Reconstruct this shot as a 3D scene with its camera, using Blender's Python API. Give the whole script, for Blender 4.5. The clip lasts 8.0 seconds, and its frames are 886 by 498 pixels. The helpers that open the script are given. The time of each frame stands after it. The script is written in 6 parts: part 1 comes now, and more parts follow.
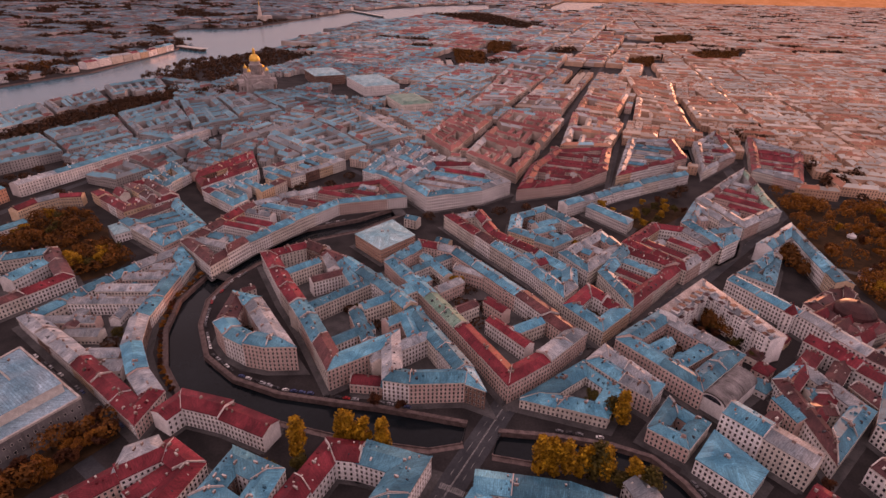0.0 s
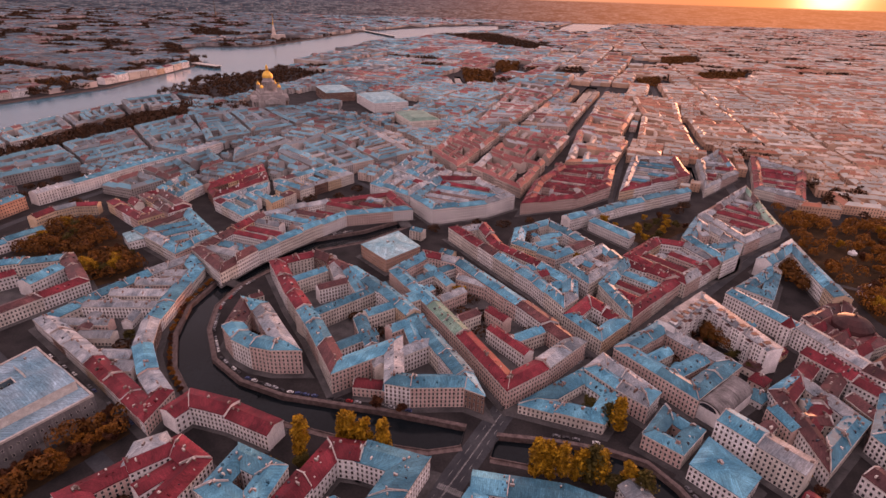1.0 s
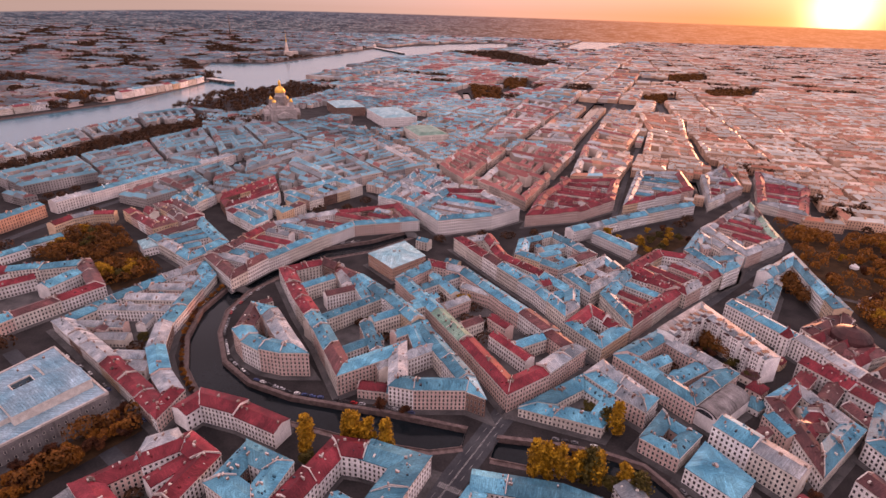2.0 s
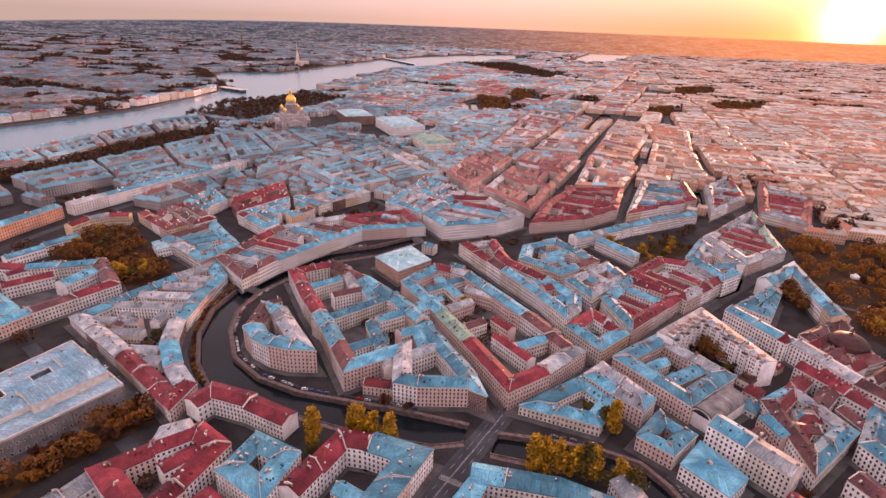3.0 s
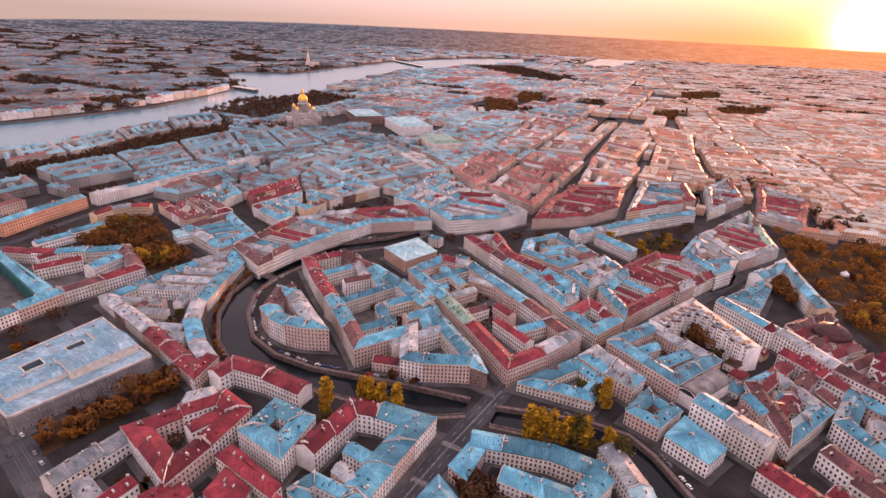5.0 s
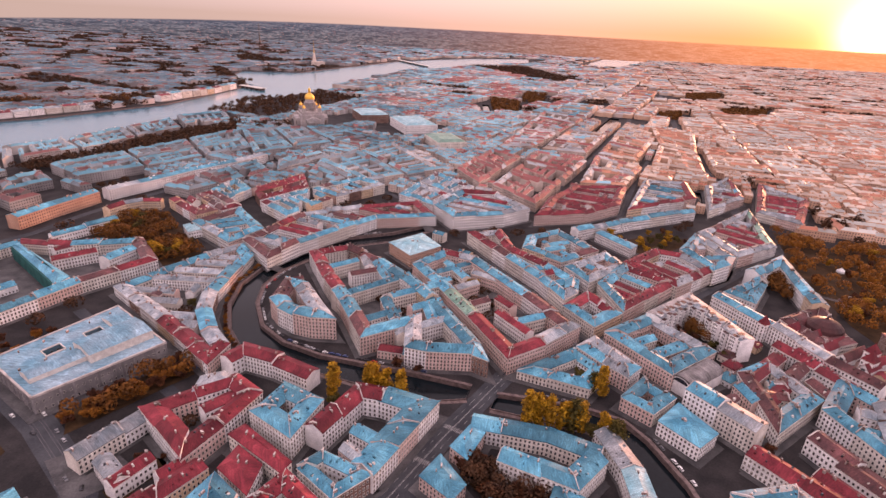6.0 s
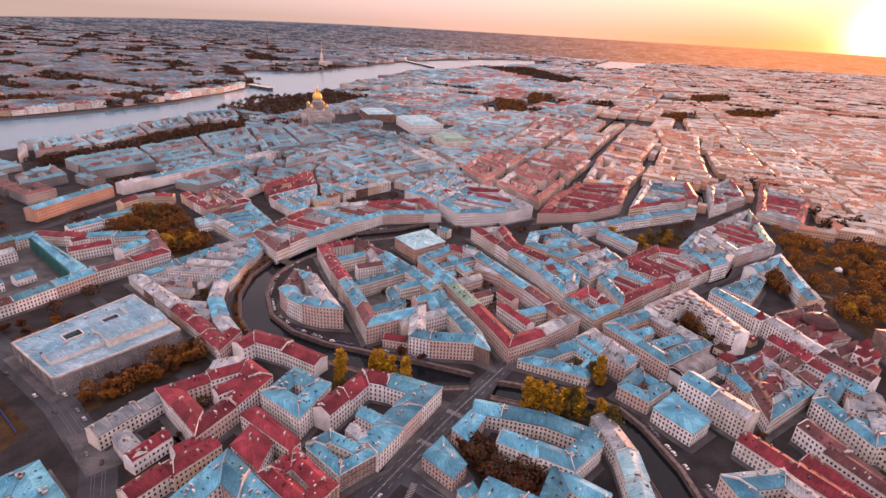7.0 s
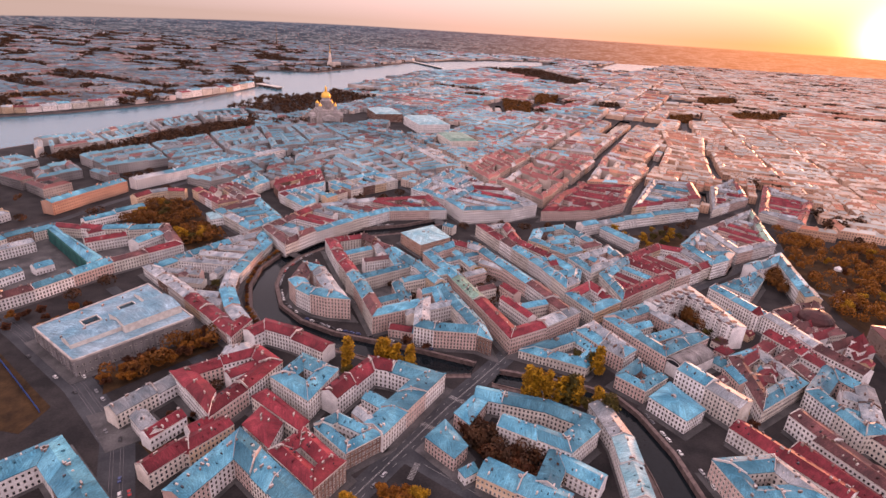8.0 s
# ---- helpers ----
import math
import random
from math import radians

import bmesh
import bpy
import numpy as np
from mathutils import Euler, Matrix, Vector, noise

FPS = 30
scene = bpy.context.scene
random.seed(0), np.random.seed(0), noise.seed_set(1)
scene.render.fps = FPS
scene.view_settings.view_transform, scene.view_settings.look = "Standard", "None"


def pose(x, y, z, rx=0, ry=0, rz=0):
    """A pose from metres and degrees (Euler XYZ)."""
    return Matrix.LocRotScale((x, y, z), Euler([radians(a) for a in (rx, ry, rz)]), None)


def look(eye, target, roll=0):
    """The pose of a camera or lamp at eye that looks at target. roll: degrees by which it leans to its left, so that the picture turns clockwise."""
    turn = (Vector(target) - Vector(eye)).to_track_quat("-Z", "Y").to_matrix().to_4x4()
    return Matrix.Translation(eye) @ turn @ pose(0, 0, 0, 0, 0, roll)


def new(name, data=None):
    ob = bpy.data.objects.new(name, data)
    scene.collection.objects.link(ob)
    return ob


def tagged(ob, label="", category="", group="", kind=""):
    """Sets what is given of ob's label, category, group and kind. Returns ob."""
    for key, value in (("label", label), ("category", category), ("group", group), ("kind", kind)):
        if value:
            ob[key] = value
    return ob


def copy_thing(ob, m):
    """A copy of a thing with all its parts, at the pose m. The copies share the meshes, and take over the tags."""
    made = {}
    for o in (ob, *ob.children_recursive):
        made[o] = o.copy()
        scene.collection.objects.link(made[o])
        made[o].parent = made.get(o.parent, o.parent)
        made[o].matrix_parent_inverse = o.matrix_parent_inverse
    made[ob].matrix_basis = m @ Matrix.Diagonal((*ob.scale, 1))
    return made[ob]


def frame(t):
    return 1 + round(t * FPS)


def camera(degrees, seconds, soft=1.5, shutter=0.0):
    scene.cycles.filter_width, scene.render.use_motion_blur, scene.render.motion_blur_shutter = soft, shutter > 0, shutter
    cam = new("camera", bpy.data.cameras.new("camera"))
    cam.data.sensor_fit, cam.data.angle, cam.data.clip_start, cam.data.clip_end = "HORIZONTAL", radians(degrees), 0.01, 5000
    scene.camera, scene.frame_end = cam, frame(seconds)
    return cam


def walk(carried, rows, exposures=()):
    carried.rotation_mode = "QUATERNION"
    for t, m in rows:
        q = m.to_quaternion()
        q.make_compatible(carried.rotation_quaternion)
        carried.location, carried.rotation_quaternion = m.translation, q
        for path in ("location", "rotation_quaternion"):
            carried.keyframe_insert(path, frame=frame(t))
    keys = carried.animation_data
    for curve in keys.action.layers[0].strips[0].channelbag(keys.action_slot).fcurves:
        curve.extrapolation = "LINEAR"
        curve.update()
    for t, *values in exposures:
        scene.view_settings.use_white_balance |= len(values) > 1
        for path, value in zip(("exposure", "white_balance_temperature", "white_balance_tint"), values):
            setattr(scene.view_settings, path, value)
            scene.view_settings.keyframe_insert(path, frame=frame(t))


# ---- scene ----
cam = camera(79.2, 8.0, soft=1.5)
PATH = [
    (0, (-22.656, -225.356, 232.371), (-22.629, -223.582, 231.448), 1.4),
    (0.5, (-21.12, -231.032, 232.13), (-21.106, -229.243, 231.236), 1.5),
    (1, (-19.239, -237.441, 232.037), (-19.242, -235.638, 231.171), 1.7),
    (1.5, (-17.396, -243.74, 232.123), (-17.416, -241.924, 231.284), 1.7),
    (3, (-14.224, -262.899, 231.935), (-14.286, -261.059, 231.153), 2.2),
    (3.5, (-13.55, -269.742, 231.755), (-13.62, -267.899, 230.98), 2.3),
    (4, (-12.978, -276.679, 231.985), (-13.054, -274.836, 231.21), 2.5),
    (4.5, (-12.806, -283.963, 231.929), (-12.885, -282.12, 231.155), 2.7),
    (6, (-11.137, -306.542, 232.433), (-11.236, -304.701, 231.659), 3.0),
    (6.5, (-10.353, -314.025, 232.05), (-10.46, -312.183, 231.277), 3.2),
    (7, (-9.452, -321.39, 232.169), (-9.569, -319.549, 231.397), 3.3),
    (7.5, (-8.602, -328.597, 231.735), (-8.729, -326.756, 230.964), 3.4),
    (8, (-7.171, -335.622, 231.271), (-7.31, -333.781, 230.502), 3.6),
]
SUN_AZ, SUN_EL = 32.4, 2.2
EXPOSURES = [(0, -0.6, 9300, 58), (1.5, -0.14, 8700, 53), (3.0, 0.22, 8500, 48), (4.5, 0.29, 8400, 46), (6.0, 0.30, 8350, 45), (8.0, 0.30, 8350, 45)]
walk(cam, [(t, look(eye, target, roll)) for t, eye, target, roll in PATH], EXPOSURES)


# ---- light ----
def sun_dir(az, el):
    a, e = radians(az), radians(el)
    return Vector((math.sin(a) * math.cos(e), math.cos(a) * math.cos(e), math.sin(e)))


def make_world():
    world = bpy.data.worlds.new("dawn")
    scene.world = world
    world.use_nodes = True
    nt = world.node_tree
    nt.nodes.clear()
    n = nt.nodes.new
    out, bg = n("ShaderNodeOutputWorld"), n("ShaderNodeBackground")
    sky = n("ShaderNodeTexSky")
    sky.sky_type, sky.sun_disc = "NISHITA", False
    sky.sun_elevation, sky.sun_rotation = radians(SUN_EL), radians(SUN_AZ)
    sky.air_density, sky.dust_density, sky.ozone_density = 1.0, 2.0, 1.5

    def math_node(op, a, b=None, clamp=False):
        m = n("ShaderNodeMath")
        m.operation, m.use_clamp = op, clamp
        for i, v in enumerate((a, b)):
            if v is None:
                continue
            if isinstance(v, (int, float)):
                m.inputs[i].default_value = v
            else:
                nt.links.new(v, m.inputs[i])
        return m.outputs[0]

    def mix(kind, fac, a, b):
        m = n("ShaderNodeMix")
        m.data_type, m.blend_type = "RGBA", kind
        for s, v in ((m.inputs[0], fac), (m.inputs[6], a), (m.inputs[7], b)):
            if isinstance(v, (int, float)):
                s.default_value = v
            elif isinstance(v, tuple):
                s.default_value = (*v, 1)
            else:
                nt.links.new(v, s)
        return m.outputs[2]

    co = n("ShaderNodeTexCoord")
    sep = n("ShaderNodeSeparateXYZ")
    nt.links.new(co.outputs["Generated"], sep.inputs[0])
    dot = n("ShaderNodeVectorMath")
    dot.operation = "DOT_PRODUCT"
    nt.links.new(co.outputs["Generated"], dot.inputs[0])
    dot.inputs[1].default_value = sun_dir(SUN_AZ, 0.9)
    d = math_node("MAXIMUM", dot.outputs["Value"], 0.0)
    wide = math_node("POWER", d, 11.0)
    tight = math_node("POWER", d, 180.0)
    core = math_node("POWER", d, 1700.0)
    # the dawn band: peach over the whole horizon, fading upwards into blue
    up = math_node("MAXIMUM", sep.outputs["Z"], 0.0)
    band = math_node("POWER", 2.718, math_node("MULTIPLY", up, -8.5))
    scaled = mix("MULTIPLY", 1.0, sky.outputs[0], SKY_GAIN)
    dome = mix("MIX", math_node("MULTIPLY", band, 0.92), mix("ADD", 1.0, scaled, SKY_BLUE), mix("MIX", math_node("POWER", d, 3.0), SKY_ROSE, SKY_PEACH))
    low = math_node("POWER", 2.718, math_node("MULTIPLY", up, -17.0))
    dome = mix("ADD", math_node("MULTIPLY", wide, math_node("SUBTRACT", 1.0, low)), dome, (0.30, 0.10, 0.02))
    dome = mix("MIX", math_node("MULTIPLY", math_node("MULTIPLY", wide, low), 0.95), dome, (1.2, 0.46, 0.15))
    dome = mix("ADD", math_node("MULTIPLY", tight, 1.0), dome, (0.7, 0.36, 0.10))
    dome = mix("ADD", math_node("MULTIPLY", core, 1.0), dome, (3.2, 2.7, 1.7))
    back = math_node("MULTIPLY", math_node("MAXIMUM", math_node("MULTIPLY", dot.outputs["Value"], -1.0), 0.0), band)
    dome = mix("ADD", back, dome, (0.55, 0.38, 0.38))
    # the far plain, past the built city, with the morning haze painted into its colours
    def field(scale, lo, hi, detail):
        stretch, tex, ramp = n("ShaderNodeMapping"), n("ShaderNodeTexNoise"), n("ShaderNodeMapRange")
        stretch.inputs["Scale"].default_value = scale
        nt.links.new(co.outputs["Generated"], stretch.inputs[0])
        tex.inputs["Scale"].default_value, tex.inputs["Detail"].default_value, tex.inputs["Roughness"].default_value = 1.0, detail, 0.65
        nt.links.new(stretch.outputs[0], tex.inputs["Vector"])
        nt.links.new(tex.outputs["Fac"], ramp.inputs[0])
        ramp.inputs[1].default_value, ramp.inputs[2].default_value = lo, hi
        return ramp.outputs[0]

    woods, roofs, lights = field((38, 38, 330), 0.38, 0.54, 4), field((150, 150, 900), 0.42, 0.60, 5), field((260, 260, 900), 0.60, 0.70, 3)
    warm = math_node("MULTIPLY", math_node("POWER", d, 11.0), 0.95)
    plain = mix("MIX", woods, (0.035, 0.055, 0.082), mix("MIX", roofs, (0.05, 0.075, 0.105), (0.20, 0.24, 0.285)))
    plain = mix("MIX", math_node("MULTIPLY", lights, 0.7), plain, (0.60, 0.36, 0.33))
    # sunward haze as an orange version of the plain's colours
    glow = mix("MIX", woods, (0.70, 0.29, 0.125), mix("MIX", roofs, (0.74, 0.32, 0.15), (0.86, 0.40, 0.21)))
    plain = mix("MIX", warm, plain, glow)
    # towards the rim the colour fades into haze, blue or sunward orange
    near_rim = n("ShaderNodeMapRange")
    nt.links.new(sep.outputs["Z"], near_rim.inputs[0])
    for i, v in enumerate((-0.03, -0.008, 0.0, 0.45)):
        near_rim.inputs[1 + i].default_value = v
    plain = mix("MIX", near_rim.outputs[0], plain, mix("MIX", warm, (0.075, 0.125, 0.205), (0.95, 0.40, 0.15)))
    # the painted horizon sinks towards the west, as a bowed lens would show it
    west = math_node("MAXIMUM", math_node("SUBTRACT", -0.20, sep.outputs["X"]), 0.0)
    sunk = math_node("ADD", sep.outputs["Z"], math_node("MULTIPLY", math_node("MULTIPLY", west, west), 0.06))
    rim = n("ShaderNodeMapRange")
    nt.links.new(sunk, rim.inputs[0])
    for i, v in enumerate((-0.0095, -0.0075, 0.0, 1.0)):
        rim.inputs[1 + i].default_value = v
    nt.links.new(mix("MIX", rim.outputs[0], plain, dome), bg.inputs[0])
    bg.inputs[1].default_value = 1.0
    nt.links.new(bg.outputs[0], out.inputs[0])


SKY_GAIN, SKY_BLUE = (0.09, 0.09, 0.09), (0.92, 0.97, 1.14)
SKY_ROSE, SKY_PEACH = (0.35, 0.325, 0.28), (0.73, 0.56, 0.46)
make_world()
sun = new("sun", bpy.data.lights.new("sun", "SUN"))
sun.data.energy, sun.data.angle, sun.data.color = 2.7, radians(1.5), (1.0, 0.52, 0.30)
sun.matrix_world = look(sun_dir(SUN_AZ, 5.0) * 3000, (0, 0, 0))


# ---- materials ----
def shade(name, low, high, rough=0.6, patch=0.25, grain=3.0, bump=0.15, spread=0.35, island=False, metal=0.0, seams=False, spec=0.5):
    """Two-scale surface: broad stains between two colours, fine grain and relief, and a change of tone from piece to piece."""
    m = bpy.data.materials.new(name)
    m.use_nodes = True
    nt = m.node_tree
    n, link = nt.nodes.new, nt.links.new
    b = nt.nodes["Principled BSDF"]
    b.inputs["Roughness"].default_value, b.inputs["Metallic"].default_value = rough, metal
    b.inputs["Specular IOR Level"].default_value = 0.2 if seams else spec if rough < 0.5 else 0.25 if rough < 0.6 else 0.12
    geo = n("ShaderNodeNewGeometry")
    big, fine = n("ShaderNodeTexNoise"), n("ShaderNodeTexNoise")
    for t, s, d in ((big, patch, 5), (fine, grain, 4)):
        t.inputs["Scale"].default_value, t.inputs["Detail"].default_value = s, d
        link(geo.outputs["Position"], t.inputs["Vector"])
    ramp = n("ShaderNodeMapRange")
    link(big.outputs["Fac"], ramp.inputs[0])
    ramp.inputs[1].default_value, ramp.inputs[2].default_value = 0.36, 0.66
    mix = n("ShaderNodeMix")
    mix.data_type = "RGBA"
    link(ramp.outputs[0], mix.inputs[0])
    mix.inputs[6].default_value, mix.inputs[7].default_value = (*low, 1), (*high, 1)
    if island:
        rnd = geo.outputs["Random Per Island"]
    else:
        info = n("ShaderNodeObjectInfo")
        rnd = info.outputs["Random"]
    tone = n("ShaderNodeMapRange")
    link(rnd, tone.inputs[0])
    tone.inputs[3].default_value, tone.inputs[4].default_value = 1 - spread, 1 + spread
    speck = n("ShaderNodeMapRange")
    link(fine.outputs["Fac"], speck.inputs[0])
    speck.inputs[1].default_value, speck.inputs[2].default_value = 0.3, 0.7
    speck.inputs[3].default_value, speck.inputs[4].default_value = 0.82, 1.18
    mul = n("ShaderNodeMath")
    mul.operation = "MULTIPLY"
    link(tone.outputs[0], mul.inputs[0])
    link(speck.outputs[0], mul.inputs[1])
    amount = mul.outputs[0]
    if seams:
        uv = n("ShaderNodeUVMap")
        brick = n("ShaderNodeTexBrick")
        link(uv.outputs[0], brick.inputs["Vector"])
        brick.inputs["Scale"].default_value, brick.inputs["Mortar Size"].default_value = 1.0, 0.06
        brick.inputs["Brick Width"].default_value, brick.inputs["Row Height"].default_value = 2.2, 0.95
        brick.inputs["Color1"].default_value, brick.inputs["Color2"].default_value = (0.86, 0.86, 0.86, 1), (1.14, 1.14, 1.14, 1)
        brick.inputs["Mortar"].default_value = (0.6, 0.6, 0.6, 1)
        along = n("ShaderNodeMapping")
        along.inputs["Scale"].default_value = (0.10, 0.9, 1)
        link(uv.outputs[0], along.inputs[0])
        streak = n("ShaderNodeTexNoise")
        streak.inputs["Scale"].default_value, streak.inputs["Detail"].default_value, streak.inputs["Roughness"].default_value = 1.0, 5, 0.65
        link(along.outputs[0], streak.inputs["Vector"])
        wash = n("ShaderNodeMapRange")
        link(streak.outputs["Fac"], wash.inputs[0])
        for i, v in enumerate((0.32, 0.68, 0.66, 1.3)):
            wash.inputs[1 + i].default_value = v
        sheets = n("ShaderNodeTexBrick")
        link(uv.outputs[0], sheets.inputs["Vector"])
        sheets.inputs["Scale"].default_value, sheets.inputs["Mortar Size"].default_value = 1.0, 0.0
        sheets.inputs["Brick Width"].default_value, sheets.inputs["Row Height"].default_value = 9.0, 5.7
        sheets.inputs["Color1"].default_value, sheets.inputs["Color2"].default_value = (0.84, 0.84, 0.84, 1), (1.14, 1.14, 1.14, 1)
        for factor in (brick.outputs["Color"], wash.outputs[0], sheets.outputs["Color"]):
            m2 = n("ShaderNodeMath")
            m2.operation = "MULTIPLY"
            link(amount, m2.inputs[0])
            link(factor, m2.inputs[1])
            amount = m2.outputs[0]
        gloss = n("ShaderNodeMapRange")
        link(streak.outputs["Fac"], gloss.inputs[0])
        gloss.inputs[3].default_value, gloss.inputs[4].default_value = rough - 0.16, rough + 0.1
        link(gloss.outputs[0], b.inputs["Roughness"])
    sc = n("ShaderNodeVectorMath")
    sc.operation = "SCALE"
    link(mix.outputs[2], sc.inputs[0])
    link(amount, sc.inputs["Scale"])
    link(sc.outputs[0], b.inputs["Base Color"])
    bmp = n("ShaderNodeBump")
    bmp.inputs["Strength"].default_value, bmp.inputs["Distance"].default_value = bump, 0.2
    link(fine.outputs["Fac"], bmp.inputs["Height"])
    link(bmp.outputs[0], b.inputs["Normal"])
    return m


ROOF = {
    "b": ("teal blue", shade("roof_teal_sheet", (0.022, 0.195, 0.285), (0.085, 0.355, 0.46), 0.58, 0.08, 1.2, 0.2, 0.4, seams=True)),
    "c": ("pale turquoise", shade("roof_turquoise_sheet", (0.16, 0.40, 0.46), (0.34, 0.54, 0.57), 0.55, 0.1, 1.2, 0.2, 0.15, seams=True)),
    "r": ("red", shade("roof_red_sheet", (0.135, 0.014, 0.022), (0.29, 0.038, 0.05), 0.58, 0.09, 1.2, 0.2, 0.3, seams=True)),
    "g": ("weathered grey", shade("roof_grey_sheet", (0.17, 0.22, 0.25), (0.40, 0.42, 0.43), 0.6, 0.09, 1.2, 0.2, 0.3, seams=True)),
    "d": ("dark brown-red", shade("roof_brown_sheet", (0.075, 0.03, 0.032), (0.17, 0.06, 0.06), 0.5, 0.09, 1.2, 0.2, 0.3, seams=True)),
    "n": ("green copper", shade("roof_green_sheet", (0.10, 0.26, 0.20), (0.22, 0.38, 0.30), 0.45, 0.1, 1.2, 0.2, 0.15, seams=True)),
}
WALLS = [
    ("cream", shade("plaster_cream", (0.56, 0.515, 0.46), (0.78, 0.74, 0.68), 0.85, 0.12, 1.5, 0.2, 0.15)),
    ("pale grey", shade("plaster_pale", (0.63, 0.63, 0.63), (0.86, 0.855, 0.845), 0.85, 0.12, 1.5, 0.2, 0.15)),
    ("pink", shade("plaster_pink", (0.53, 0.37, 0.33), (0.66, 0.49, 0.44), 0.85, 0.12, 1.5, 0.2, 0.15)),
    ("ochre", shade("plaster_ochre", (0.56, 0.40, 0.27), (0.68, 0.52, 0.38), 0.85, 0.12, 1.5, 0.2, 0.15)),
    ("brown", shade("plaster_brown", (0.14, 0.08, 0.065), (0.24, 0.14, 0.11), 0.85, 0.12, 1.5, 0.2, 0.15)),
]
# orange house plaster, also the dawn light painted on the quay fronts
ORANGE_AND_LIT_WALL = shade("plaster_orange_and_lit", (0.45, 0.25, 0.18), (0.56, 0.34, 0.25), 0.85, 0.12, 1.5, 0.2, 0.05)
STUCCO = shade("stucco_trim", (0.5, 0.46, 0.42), (0.66, 0.62, 0.57), 0.8, 0.3, 2.0, 0.1, 0.1)
BRICK = shade("chimney_brick", (0.16, 0.09, 0.075), (0.42, 0.34, 0.31), 0.9, 0.5, 3.0, 0.3, 0.4)
FIREWALL = shade("firewall_plaster", (0.38, 0.34, 0.32), (0.6, 0.56, 0.53), 0.9, 0.15, 1.0, 0.2, 0.2)
GLASS = shade("window_glass", (0.018, 0.02, 0.026), (0.05, 0.055, 0.065), 0.12, 0.4, 2.0, 0.0, 0.4, island=True)
GLASS_OB = shade("window_glass_single", (0.018, 0.02, 0.026), (0.05, 0.055, 0.065), 0.12, 0.4, 2.0, 0.0, 0.4)
ASPHALT = shade("asphalt", (0.018, 0.017, 0.018), (0.042, 0.038, 0.038), 0.8, 0.05, 0.8, 0.2, 0.0)
ROAD = shade("road_asphalt", (0.034, 0.038, 0.044), (0.062, 0.067, 0.073), 0.7, 0.06, 0.8, 0.2, 0.0)
PAVING = shade("pavement_stone", (0.055, 0.055, 0.057), (0.11, 0.108, 0.108), 0.8, 0.08, 0.8, 0.2, 0.15)
GRANITE = shade("quay_granite", (0.10, 0.072, 0.068), (0.19, 0.14, 0.13), 0.75, 0.3, 2.0, 0.3, 0.1)
PAINT = shade("road_paint", (0.12, 0.12, 0.118), (0.34, 0.34, 0.33), 0.7, 0.6, 3.0, 0.1, 0.1)
SOIL = shade("park_soil", (0.03, 0.018, 0.010), (0.07, 0.038, 0.018), 0.95, 0.08, 0.5, 0.4, 0.1)
STEEL = shade("rail_steel", (0.09, 0.085, 0.09), (0.16, 0.15, 0.15), 0.5, 1.0, 4.0, 0.1, 0.1, metal=0.6)
FENCE_BLUE = shade("fence_blue", (0.01, 0.06, 0.22), (0.02, 0.10, 0.32), 0.6, 0.5, 3.0, 0.1, 0.2)
IRON = shade("cast_iron", (0.02, 0.02, 0.022), (0.04, 0.04, 0.042), 0.5, 1.0, 4.0, 0.1, 0.1)
BARK = shade("bark", (0.05, 0.035, 0.025), (0.09, 0.065, 0.05), 0.95, 2.0, 9.0, 0.5, 0.1)
PARK_LEAF = {
    1: shade("park_leaves_rust", (0.07, 0.028, 0.008), (0.20, 0.075, 0.016), 0.7, 0.16, 1.0, 0.0, 0.12, island=True),
    0: shade("park_leaves_olive", (0.034, 0.019, 0.012), (0.095, 0.042, 0.020), 0.7, 0.14, 1.0, 0.0, 0.12, island=True),
}
LEAF = {
    "gold": shade("leaves_gold", (0.20, 0.10, 0.010), (0.46, 0.245, 0.02), 0.6, 0.25, 2.0, 0.0, 0.35, island=True),
    "rust": shade("leaves_rust", (0.05, 0.019, 0.012), (0.125, 0.044, 0.018), 0.6, 0.2, 2.0, 0.0, 0.35, island=True),
    "amber": shade("leaves_amber", (0.15, 0.05, 0.010), (0.30, 0.115, 0.018), 0.6, 0.2, 2.0, 0.0, 0.35, island=True),
    "olive": shade("leaves_olive", (0.045, 0.038, 0.012), (0.11, 0.085, 0.02), 0.6, 0.2, 2.0, 0.0, 0.35, island=True),
}
GOLD = shade("gilded_copper", (0.75, 0.42, 0.08), (0.9, 0.55, 0.14), 0.3, 0.1, 0.5, 0.0, 0.0, metal=0.9)
WATER = shade("river_water", (0.004, 0.007, 0.009), (0.008, 0.013, 0.016), 0.1, 0.02, 0.35, 0.12, 0.0, spec=0.14)
RIVER = shade("wide_river_water", (0.006, 0.125, 0.185), (0.016, 0.16, 0.225), 0.2, 0.004, 0.2, 0.4, 0.0, spec=0.24)
